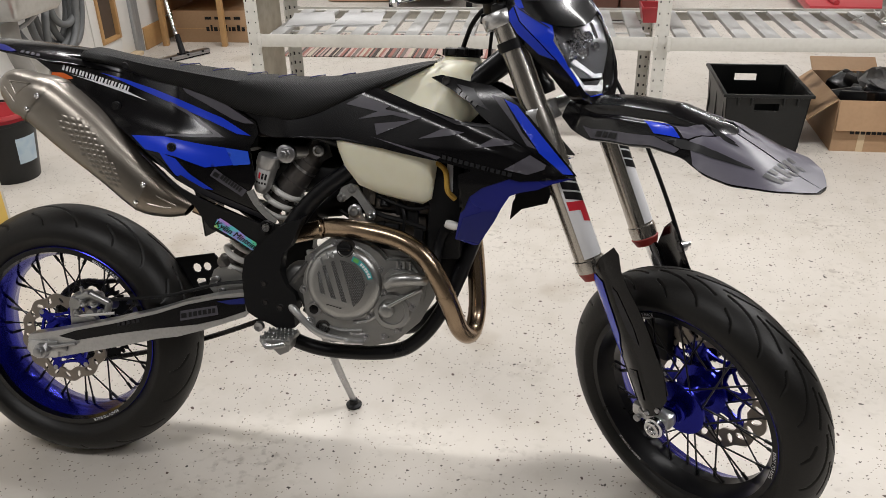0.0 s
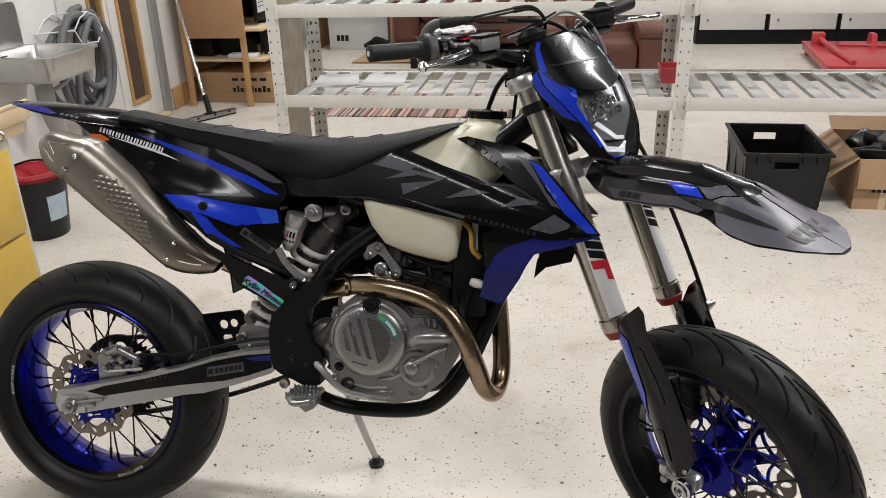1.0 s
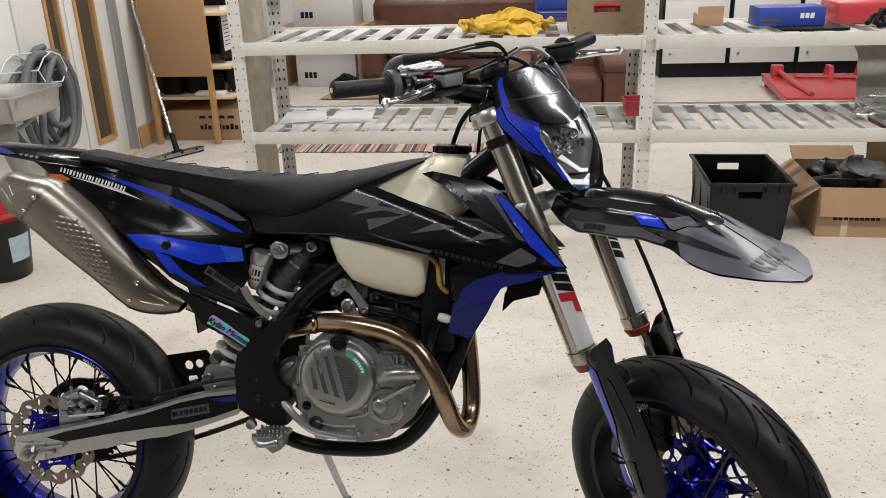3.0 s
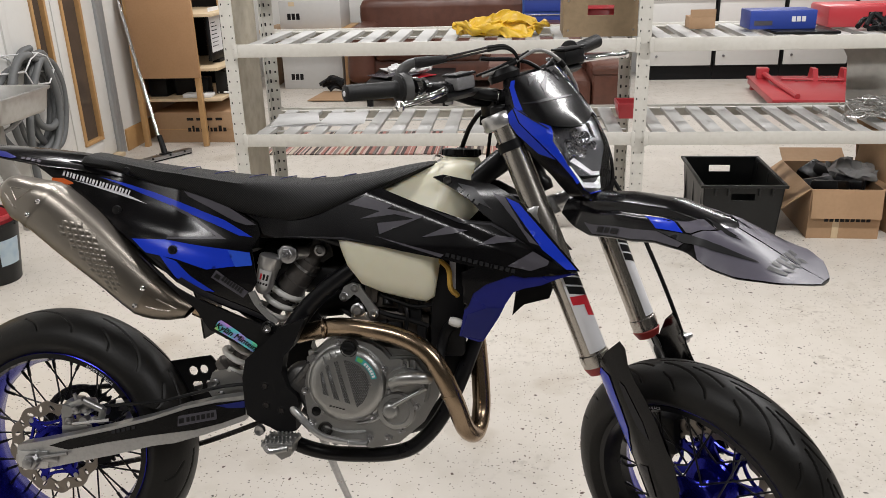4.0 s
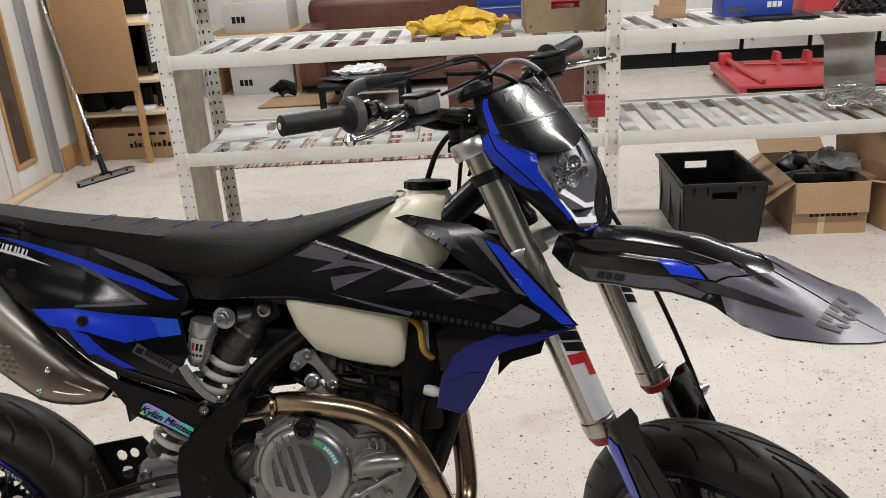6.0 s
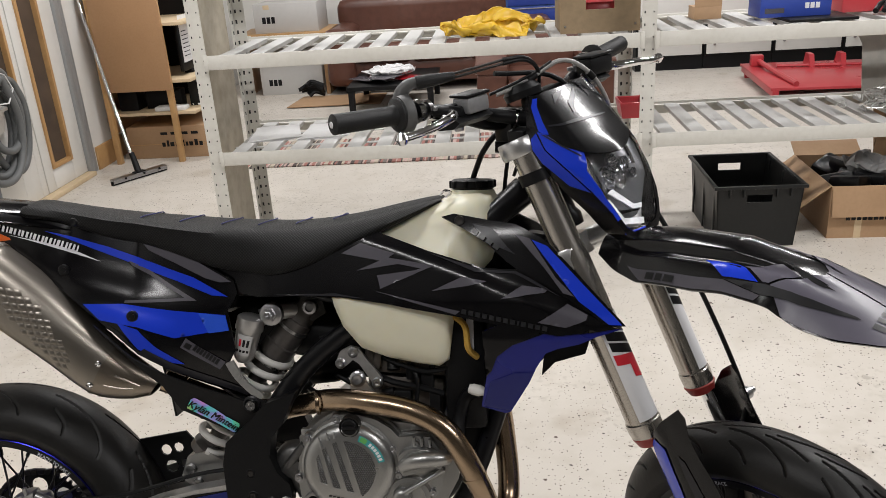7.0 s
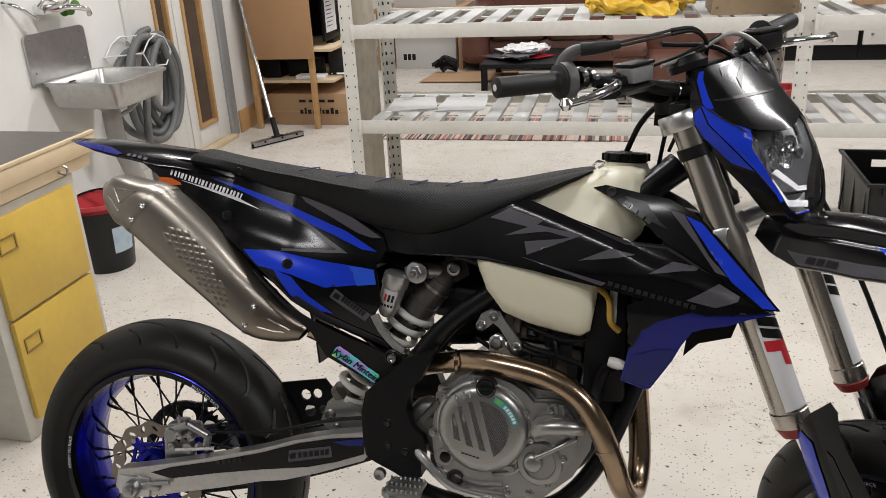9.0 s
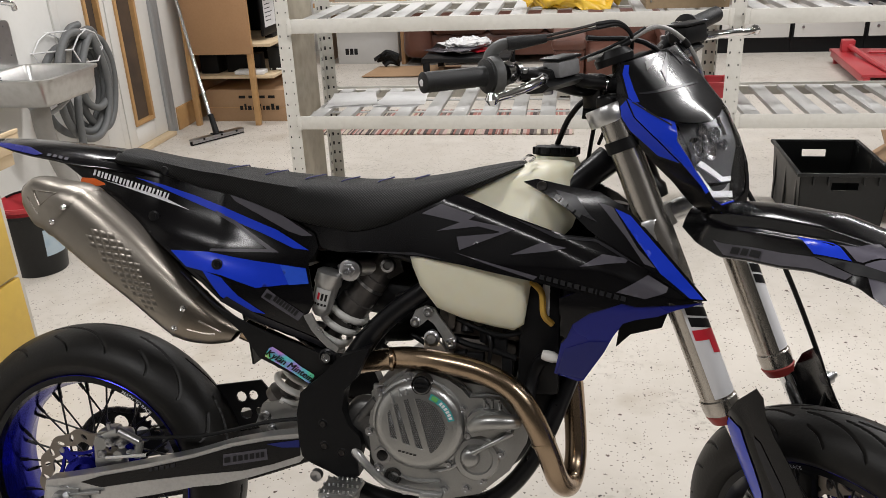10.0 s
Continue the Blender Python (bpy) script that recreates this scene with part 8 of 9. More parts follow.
for k in range(7):
    bmesh.ops.create_icosphere(bm, subdivisions=2, radius=0.022, matrix=Matrix.Translation((-2.84 + rng.uniform(-0.02, 0.03), 3.93 + rng.uniform(-0.03, 0.03), 1.055 + rng.uniform(-0.02, 0.03))))
solid("green_sponge", bm, material("green_scourer", (0.10, 0.25, 0.05), 0.8, 0, 0.5, 90, 0.5), "crumpled green scouring cloth on the tap", "cloth")

# hose coil on a wire hanger
loops = ((4.60, 0.575, 0.225, 0.295), (4.42, 0.550, 0.27, 0.245), (4.63, 0.56, 0.19, 0.270), (4.47, 0.57, 0.20, 0.265), (4.55, 0.60, 0.145, 0.185), (4.40, 0.56, 0.235, 0.29))
pts = []
for k, (cy, cz, ry, rz) in enumerate(loops):
    for i in range(16):
        a = 2 * math.pi * i / 16 + 1.4
        pts.append((-2.868 + 0.022 * k + 0.004 * math.sin(3 * a), cy + ry * math.cos(a), cz + rz * math.sin(a) + 0.01 * math.sin(2 * a + k)))
pts += [(-2.74, 4.30, 0.55), (-2.72, 4.22, 0.30), (-2.70, 4.20, 0.05), (-2.60, 4.1, 0.022)]
hose = thing("hose", "thick grey rubber hose coiled on a wall hanger", "hose")
for k in range(len(loops)):
    part("loop" if k < len(loops) - 1 else "tail", tube(pts[16 * k : 16 * k + 17] if k < len(loops) - 1 else pts[16 * k :], 0.0205, 12, 5), M_HOSE, hose)
hanger = thing("hose_hanger", "white wire hose hanger on the wall", "hanger")
hoop = [(4.40, 0.69), (4.345, 0.776), (4.42, 0.835), (4.50, 0.86), (4.58, 0.83), (4.63, 0.745), (4.56, 0.68)]
for dx in (0.01, 0.15):
    part("hoop", tube([(-2.895 + dx, y - 0.14 * (dx < 0.1), z) for y, z in hoop], 0.0042, 8, 1, True, False), M_PAPER, hanger)
for k in (0, 1, 3, 5, 6):
    y, z = hoop[k]
    part("rail", tube([(-2.90, y - 0.14, z), (-2.742, y, z)], 0.0042, 8, 2), M_PAPER, hanger)

# ---- buckets ----
bucket = thing("black_bucket", "black plastic bucket with a pale label beside the bench", "bucket", m=pose(-2.40, 3.25, 0))
part("body", lathe((0, 0, 0), (0, 0, 1), [(0, 0), (0, 0.105), (0.004, 0.108), (0.27, 0.140), (0.272, 0.146), (0.285, 0.146), (0.285, 0.139), (0.27, 0.136), (0.01, 0.104), (0.01, 0)], 40), M_CRATE, bucket)
part("handle", tube([(-0.147, 0, 0.27), (-0.12, 0.04, 0.315), (0, 0.07, 0.34), (0.12, 0.04, 0.315), (0.147, 0, 0.27)], 0.005, 8), M_MATT, bucket)


def round_label(a0, a1, z0, z1, r0, r1, off):
    bm = bmesh.new()
    n = 12
    rows = [[bm.verts.new(((r + off) * math.cos(a), (r + off) * math.sin(a), z)) for a in (radians(a0 + (a1 - a0) * k / n) for k in range(n + 1))] for r, z in ((r0, z0), (r1, z1))]
    for k in range(n):
        bm.faces.new((rows[0][k], rows[0][k + 1], rows[1][k + 1], rows[1][k]))
    return bm


part("label", round_label(-38, 10, 0.09, 0.21, 0.1176, 0.1322, 0.001), material("pale_blue_label", (0.45, 0.55, 0.62), 0.4, 0, 0.4, 20, 0, (0.15, 0.3, 0.5)), bucket, "pale blue printed label")
inner = thing("red_bucket", "red plastic bucket nested inside the black one", "bucket", m=pose(-2.40, 3.25, 0.095))
part("body", lathe((0, 0, 0), (0, 0, 1), [(0, 0), (0, 0.095), (0.2, 0.126), (0.202, 0.1295), (0.212, 0.1295), (0.212, 0.124), (0.2, 0.121), (0.008, 0.092), (0.008, 0)], 40), M_REDPAINT, inner)
part("rim", lathe((0, 0, 0.212), (0, 0, 1), [(0, 0.124), (0, 0.131), (0.01, 0.131), (0.01, 0.124)], 40, True), M_REDPAINT, inner)

# ---- yellow drawer bench ----
bench = thing("drawer_cabinet", "old yellow wooden drawer cabinet with scuffed fronts", "cabinet")
CX, CY0, CY1 = -1.83, 1.985, 2.42
bm = box((-2.50, CY0, 0.0), (CX - 0.004, CY1, 0.70), 0.004)
part("carcass", bm, material("grey_white_carcass", (0.55, 0.53, 0.48), 0.5, 0, 0.4, 25, 0.05, (0.42, 0.39, 0.33), 0, 0.5), bench)
for z0, z1 in ((0.06, 0.375), (0.385, 0.675)):
    d = part("drawer", box((CX - 0.004, CY0 + 0.035, z0), (CX + 0.014, CY1 - 0.035, z1), 0.004), M_YELLOW, bench, "scuffed yellow drawer front")
    zc = 0.598 if z0 > 0.2 else 0.294
    bm = bmesh.new()
    yc = 2.073
    for lo, hi in (((-0.035, -0.024), (0.035, -0.018)), ((-0.035, 0.018), (0.035, 0.024)), ((-0.035, -0.018), (-0.029, 0.018)), ((0.029, -0.018), (0.035, 0.018))):
        add_box(bm, (CX + 0.014, yc + lo[0], zc + lo[1]), (CX + 0.018, yc + hi[0], zc + hi[1]), 0.001)
    part("label_holder", bm, material("aged_brass", (0.36, 0.25, 0.08), 0.4, 0.7, 0.4, 60), d, "brass label holder")
bm = box((-2.52, 1.40, 0.705), (CX + 0.010, 2.50, 0.745), 0.004)
worktop = thing("bench_top", "pale wooden bench top with dark lino surface and pine edging", "worktop")
part("edging", bm, M_PALEWOOD, worktop, "pale wooden edging board")
part("edging", box((-2.50, 1.42, 0.745), (CX + 0.022, 2.53, 0.80), 0.004), M_PALEWOOD, worktop)
part("surface", box((-2.55, 1.40, 0.80), (CX + 0.012, 2.52, 0.805), 0.001), M_TOP, worktop, "dark worn lino surface")
part("lip", box((CX + 0.012, 1.40, 0.80), (CX + 0.024, 2.53, 0.812), 0.002), M_PALEWOOD, worktop)
part("bench_leg", box((-2.52, 2.44, 0), (-2.46, 2.50, 0.705), 0.004), M_PALEWOOD, worktop)
part("hook", tube([(CX + 0.010, 2.345, 0.725), (CX + 0.035, 2.345, 0.715), (CX + 0.042, 2.345, 0.735), (CX + 0.03, 2.345, 0.745)], 0.004, 8), M_STEEL, worktop)
bottle = thing("blue_bottle", "small clear blue bottle on the bench", "bottle", m=pose(-2.26, 2.30, 0.805))
part("body", lathe((0, 0, 0), (0, 0, 1), [(0, 0), (0, 0.03), (0.07, 0.03), (0.09, 0.012), (0.11, 0.012), (0.11, 0)], 20), material("blue_bottle_plastic", (0.08, 0.25, 0.5), 0.2, 0, 0.2, 40), bottle)

# ---- floor squeegee leaning on the wall ----
mop = thing("floor_squeegee", "floor squeegee with a chrome handle leaning beside the door", "squeegee")
part("handle", tube([(-2.53, 5.43, 0.07), (-2.83, 5.76, 1.00), (-2.865, 5.80, 1.25)], 0.0125, 12, 2), M_CHROME, mop, "chrome tube handle")
part("socket", tube([(-2.50, 5.40, 0.03), (-2.545, 5.445, 0.16)], [0.022, 0.018], 12, 2), M_MATT, mop, "black plastic socket")
MM = Matrix.Translation((-2.497, 5.397, 0.0)) @ Matrix.Rotation(math.atan2(0.347, 0.223), 4, "Z")
part("blade_holder", box((-0.205, -0.026, 0.026), (0.205, 0.026, 0.040), 0.004, MM), M_STEEL, mop, "steel blade holder")
for dy in (-0.022, 0.014):
    part("blade_rail", box((-0.205, dy, 0.012), (0.205, dy + 0.008, 0.026), 0.002, MM), M_STEEL, mop)
part("blade", box((-0.21, -0.010, 0.0), (0.21, 0.010, 0.026), 0.003, MM), M_MATT, mop, "black rubber blade")
part("clamp_plate", box((-0.04, -0.020, 0.040), (0.04, 0.020, 0.048), 0.003, MM), M_MATT, mop)
for k in (-0.12, 0.02, 0.14):
    part("bolt", lathe(MM @ Vector((k, -0.026, 0.032)), MM.to_3x3() @ Vector((0, -1, 0)), [(0, 0.008), (0.006, 0.007), (0.006, 0)], 8), M_MATT, mop)

# ---- brown desk cabinet with shelves ----
desk = thing("computer_desk", "brown fibreboard desk seen from behind, with cluttered shelves", "desk")
part("back_panel", box((-2.79, 5.752, 0.51), (-2.315, 5.765, 1.45), 0.002), M_BOARD, desk, "plain fibreboard back panel")
for x in (-2.80, -2.345):
    for y in (5.766, 6.40):
        part("leg", box((x - 0.018, y, 0), (x + 0.018, y + 0.045, 1.45), 0.003), M_WOOD, desk, "pine desk leg")
for z in (0.33, 0.55, 0.93):
    part("shelf", box((-2.83, 5.812, z), (-2.20, 6.52, z + 0.022), 0.002), M_PALEWOOD, desk, "pale chipboard shelf")
part("side_rail", box((-2.825, 6.45, 0.20), (-2.24, 6.468, 0.30), 0.002), M_BOARD, desk)
part("modesty_panel", box((-2.82, 6.53, 0.24), (-2.22, 6.545, 1.40), 0.002), M_MATT, desk, "dark inner panel")
part("side_panel", box((-2.838, 5.812, 0.20), (-2.826, 6.52, 1.40), 0.002), M_BOARD, desk)
box1 = thing("sled_carton", "large brown cardboard box pushed under the desk", "box")
part("body", box((-2.77, 5.90, 0.0), (-2.13, 6.38, 0.232), 0.004), M_CARTON, box1)
part("tape", box((-2.772, 5.8985, 0.10), (-2.128, 5.8995, 0.105)), M_WOOD, box1)
for k, (u, w) in enumerate(((0.0, 0.03), (0.035, 0.02), (0.06, 0.035), (0.10, 0.035), (0.14, 0.03), (0.175, 0.02), (0.20, 0.035), (0.24, 0.03), (0.275, 0.03))):
    part("mark", box((-2.52 + u, 5.8975, 0.085), (-2.52 + u + w * 0.8, 5.8992, 0.115 + 0.015 * (k % 3 == 1))), M_TEXT, box1)
for k in range(4):
    part("mark", box((-2.52 + 0.075 * k, 5.8975, 0.17), (-2.47 + 0.075 * k, 5.8992, 0.19)), M_TEXT, box1)
rng = random.Random(11)
for k, (x, y, z, dx, dy, dz, mt, nm, lb) in enumerate((
    (-2.60, 5.95, 0.352, 0.26, 0.10, 0.13, M_MATT, "printer", "black printer on the desk shelf"),
    (-2.78, 5.90, 0.352, 0.14, 0.2, 0.14, M_MATT, "speaker", "small black speaker on the shelf"),
    (-2.30, 6.0, 0.352, 0.12, 0.15, 0.17, M_CRATE, "black_box", "black electronics box on the desk shelf"),
    (-2.50, 5.83, 0.352, 0.22, 0.10, 0.03, M_PAPER, "paper_stack", "stack of white papers on the shelf"),
)):
    solid(nm, box((x, y, z), (x + dx, y + dy, z + dz), 0.008), mt, lb, nm.replace("_", " "))
scr = thing("monitor", "dark computer monitor with a paper sheet on it", "monitor")
part("screen", box((-2.31, 5.95, 0.60), (-2.285, 6.38, 0.92), 0.006), M_MATT, scr)
part("sheet", box((-2.283, 5.98, 0.66), (-2.281, 6.20, 0.98), 0, Matrix.Translation((0, 0, 0))), M_PAPER, scr, "white printed sheet")
for k in range(7):
    part("print_line", box((-2.2805, 6.0, 0.70 + 0.028 * k), (-2.280, 6.0 + rng.uniform(0.08, 0.15), 0.706 + 0.028 * k)), M_GREY, scr)
part("stand", box((-2.34, 6.10, 0.572), (-2.28, 6.25, 0.60), 0.003), M_MATT, scr)
for k in range(5):
    c = (-2.30 + rng.uniform(-0.05, 0.08), 6.0 + 0.1 * k, 0.352)
    bm = tube([(c[0], c[1], c[2] + 0.01), (c[0] + 0.05, c[1] + 0.05, c[2] + 0.03), (c[0] + 0.1, c[1] + 0.01, c[2] + 0.012), (c[0] + 0.06, c[1] - 0.05, c[2] + 0.02)], 0.007, 6)
    solid("cable", bm, M_MATT if k % 2 else M_PAPER, "loose cable lying on the desk shelf", "cable", "desk cables")

# ---- seating corner ----
sofa = thing("sofa", "worn brown leather sofa against the back of the room", "sofa")


def creased(lo, hi, bevel, depth, seed):
    """A padded block whose leather is drawn into uneven folds."""
    bm = box(lo, hi, bevel)
    bmesh.ops.subdivide_edges(bm, edges=[e for e in bm.edges if e.calc_length() > 0.12], cuts=22, use_grid_fill=True)
    bmesh.ops.recalc_face_normals(bm, faces=bm.faces)
    bm.normal_update()
    for v in bm.verts:
        q = v.co
        fold = noise.noise(Vector((q.x * 9 + seed, q.y * 3, q.z * 2.2))) + 0.6 * noise.noise(Vector((q.x * 22, q.y * 6, q.z * 5 + seed)))
        v.co = q + v.normal * depth * fold
    return bm


part("base", box((-1.66, 8.10, 0.08), (0.38, 8.85, 0.30), 0.04), M_LEATHER, sofa)
part("back", creased((-1.66, 8.62, 0.28), (0.38, 8.95, 0.85), 0.08, 0.018, 1.0), M_LEATHER, sofa, "padded leather backrest with deep creases", 60)
for k in range(3):
    part("cushion", creased((-1.43 + 0.535 * k, 8.02, 0.29), (-0.90 + 0.535 * k, 8.60, 0.46), 0.06, 0.012, 5.0 * k), M_LEATHER, sofa, "creased seat cushion", 60)
for x in (-1.70, 0.18):
    part("arm", creased((x, 8.0, 0.08), (x + 0.26, 8.85, 0.62), 0.07, 0.010, x), M_LEATHER, sofa, "rounded armrest", 60)
for x in (-1.56, 0.28):
    part("foot", box((x, 8.15, 0), (x + 0.06, 8.21, 0.09), 0.005), M_MATT, sofa)
chair = thing("armchair", "low brown leather armchair with boxy arms", "armchair")
part("seat", box((-0.02, 6.58, 0.10), (0.57, 7.26, 0.33), 0.05), M_LEATHER, chair, "sagging seat cushion")
part("backrest", box((-0.06, 7.20, 0.10), (0.61, 7.44, 0.58), 0.07), M_LEATHER, chair)
for x in (-0.25, 0.57):
    part("arm", box((x, 6.56, 0.06), (x + 0.23, 7.42, 0.38), 0.03), M_LEATHER, chair, "boxy leather arm")
    part("arm_pad", box((x - 0.02, 6.54, 0.36), (x + 0.25, 7.42, 0.46), 0.045), M_LEATHER, chair, "padded arm top")
for x in (-0.2, 0.70):
    for y in (6.62, 7.32):
        part("foot", box((x, y, 0), (x + 0.05, y + 0.05, 0.065), 0.004), M_MATT, chair)
table = thing("coffee_table", "low black square coffee table", "table")
part("tabletop", box((-1.36, 7.06, 0.205), (-0.62, 7.93, 0.240), 0.004), M_MATT, table)
for x in (-1.35, -0.68):
    for y in (7.07, 7.87):
        part("leg", box((x, y, 0), (x + 0.05, y + 0.05, 0.205), 0.003), M_MATT, table)
rng = random.Random(5)
for k in range(7):
    x, y = -1.22 + rng.uniform(0, 0.3), 7.25 + rng.uniform(0, 0.25)
    bm = box((-0.11, -0.14, 0), (0.11, 0.14, 0.006), 0.002, Matrix.Translation((x, y, 0.242 + 0.0085 * k)) @ Matrix.Rotation(rng.uniform(-1, 1), 4, "Z"))
    solid("magazine", bm, (M_PAPER, M_RED, M_GREY, M_PAPER, M_WHITE, M_GREY, M_PAPER)[k], "glossy magazine lying on the coffee table", "magazine", "magazines on the table")
bag = bmesh.new()
bmesh.ops.create_icosphere(bag, subdivisions=4, radius=1.0)
warp(bag, lambda c: Vector((-1.00 + 0.20 * c.x, 7.42 + 0.14 * c.y, 0.318 + 0.028 * c.z)) + Vector(noise.noise_vector(c * 2.5)) * 0.03 + Vector(noise.noise_vector(c * 7)) * 0.022)
solid("plastic_bag", bag, M_PAPER, "crumpled white plastic bag on the magazines", "bag")
solid("flat_carton", box((-1.95, 7.55, 0.0), (-1.15, 8.05, 0.008), 0.002), M_CARTON, "flattened cardboard sheet on the floor", "cardboard")
solid("flat_carton", warp(sheet([(-0.4, -0.25), (0.35, -0.25), (0.3, 0.25), (-0.35, 0.25)], lambda u, v: (-1.60 + u, 7.75 + v, 0.016 + 0.30 * max(0, u - 0.05) ** 2), 0.006, 0.06), lambda c: c), M_CARTON, "curled cardboard sheet lying on another", "cardboard")
for lo, hi, lb in (((-2.42, 8.25, 0.0), (-1.80, 8.75, 0.40), "white cardboard box on the floor"), ((-2.40, 8.22, 0.60), (-1.78, 8.70, 0.87), "white cardboard box on a dark shelf")):
    wb = thing("white_box", lb, "box")
    part("body", box(lo, hi, 0.004), M_WHITEBOX, wb)
    part("tape", box((lo[0] + 0.1, lo[1] - 0.0012, hi[2] - 0.05), (lo[0] + 0.16, lo[1] - 0.0002, hi[2] - 0.01)), M_PALEWOOD, wb)
    for k in range(3):
        part("mark", box((lo[0] + 0.08 + 0.045 * k, lo[1] - 0.0016, lo[2] + 0.09), (lo[0] + 0.115 + 0.045 * k, lo[1] - 0.0002, lo[2] + 0.15)), M_TEXT, wb)
stand = thing("wooden_shelf", "low dark wooden shelf under the white box", "shelf")
part("board", box((-2.60, 8.15, 0.56), (-1.70, 8.80, 0.60), 0.003), M_WOOD, stand)
for x in (-2.58, -1.76):
    part("side", box((x, 8.18, 0), (x + 0.04, 8.78, 0.56), 0.003), M_BOARD, stand)
bm = bmesh.new()
for k in range(6):
    a = k * 1.1
    add_tube(bm, [(-1.93 + 0.05 * math.cos(a), 7.95 + 0.05 * math.sin(a), 0.03 + 0.02 * k), (-1.83 + 0.04 * math.sin(a), 7.98, 0.06 + 0.02 * k), (-1.74, 7.95 + 0.04 * math.cos(a), 0.03 + 0.018 * k)], 0.018, 8)
solid("tangled_straps", bm, M_MATT, "heap of tangled black straps on the floor", "straps")

# striped rag rug
rug = thing("rag_rug", "striped red, black and cream woven rag rug on the floor", "rug")
rng = random.Random(9)
x = -1.83
tones = [material("rug_pink", (0.52, 0.38, 0.34), 0.9, 0, 0.5, 120, 0.5), material("rug_rust", (0.36, 0.17, 0.14), 0.9, 0, 0.5, 120, 0.5), material("rug_black", (0.07, 0.055, 0.05), 0.9, 0, 0.5, 120, 0.5), material("rug_cream", (0.52, 0.45, 0.36), 0.9, 0, 0.5, 120, 0.5), material("rug_grey", (0.20, 0.17, 0.15), 0.9, 0, 0.5, 120, 0.5)]
last = -1
while x < -0.10:
    w = rng.choice((0.009, 0.014, 0.020, 0.026))
    k = rng.choice([i for i in range(5) if i != last])
    last = k
    part("stripe", box((x, 5.50 + rng.uniform(-0.006, 0.006), 0.0), (x + w, 6.20, 0.009 + 0.002 * (k % 2)), 0.003), tones[k], rug)
    x += w

# ---- far cabinets ----
def base_cabinet(x, w):
    c = thing("base_cabinet", "low white cabinet with plain doors and dark plinth", "cabinet", "low white cabinets")
    part("plinth", box((x, 8.53, 0), (x + w, 9.08, 0.13)), M_MATT, c, "dark plinth")
    part("body", box((x, 8.515, 0.13), (x + w, 9.08, 0.80), 0.003), M_MATT, c)
    d = part("door", box((x + 0.02, 8.495, 0.145), (x + w - 0.02, 8.513, 0.785), 0.004), M_DOORPAINT, c, "white cabinet door")
    part("knob", lathe((x + 0.09, 8.495, 0.24), (0, -1, 0), [(0, 0.008), (0.012, 0.008), (0.016, 0.014), (0.024, 0.012), (0.026, 0)], 12), M_STEEL, d)
    return c


for k in range(6):
    base_cabinet(1.28 + 0.66 * k, 0.655)
cw = thing("cabinet_top", "pale worktop over the low cabinets", "worktop")
part("board", box((1.26, 8.47, 0.80), (5.26, 9.09, 0.84), 0.004), M_PALEWOOD, cw)
chest = thing("tool_chest", "blue steel tool chest with drawers", "tool chest")
part("body", box((0.02, 8.50, 0.05), (0.70, 9.0, 1.05), 0.006), material("blue_steel_paint", (0.03, 0.09, 0.30), 0.35, 0.1, 0.2, 30), chest)
for k in range(6):
    d = part("drawer", box((0.04, 8.485, 0.10 + 0.15 * k), (0.68, 8.499, 0.235 + 0.15 * k), 0.003), M_BLUEBOX, chest)
    part("handle", box((0.06, 8.478, 0.215 + 0.15 * k), (0.66, 8.486, 0.225 + 0.15 * k), 0.001), M_ALU, d)

# red trailer ramp on the floor
ramp = thing("red_lift_table", "red painted steel lift platform lying in the workshop", "lift")
RM = Matrix.Translation((2.70, 7.3, 0)) @ Matrix.Rotation(radians(-5), 4, "Z")
part("deck", box((-0.62, -0.60, 0.10), (1.0, 0.62, 0.122), 0.004, RM), M_REDPAINT, ramp, "red steel deck")
for x in (-0.58, 0.96):
    part("rail", box((x - 0.025, -0.60, 0.05), (x + 0.025, 0.62, 0.10), 0.004, RM), M_REDPAINT, ramp)
part("strut", tube([RM @ Vector((-0.50, 0.45, 0.17)), RM @ Vector((-0.46, 0.0, 0.15)), RM @ Vector((-0.42, -0.55, 0.14))], 0.022, 8, 2), M_REDPAINT, ramp)
part("strut_head", box((-0.56, 0.42, 0.122), (-0.46, 0.52, 0.22), 0.006, RM), M_REDPAINT, ramp)
for x in (-0.10, 0.16):
    part("bracket", warp(plate([(0, 0.122), (0.22, 0.122), (0.17, 0.225), (0.05, 0.225)], [], 0, 0.014), lambda c, x=x: RM @ Vector((x + c.y * 3, 0.30 + c.x, c.z))), M_REDPAINT, ramp)
    part("rod", tube([RM @ Vector((x - 0.26, 0.36, 0.135)), RM @ Vector((x + 0.25, 0.30, 0.135))], 0.012, 8, 2), M_REDPAINT, ramp)
for x in (-0.56, 0.94):
    for y in (-0.55, 0.57):
        part("leg", box((x - 0.025, y - 0.025, 0), (x + 0.025, y + 0.025, 0.05), 0.003, RM), M_REDPAINT, ramp)

# ---- crate and cartons in front of the rack ----
crate = thing("plastic_crate", "open black plastic storage crate on the floor", "crate")


def crate_wall(x0, x1, z0, z1, hole):
    return plate([(x0, z0), (x1, z0), (x1, z1), (x0, z1)], [hole] if hole else [], 0, 0.006)


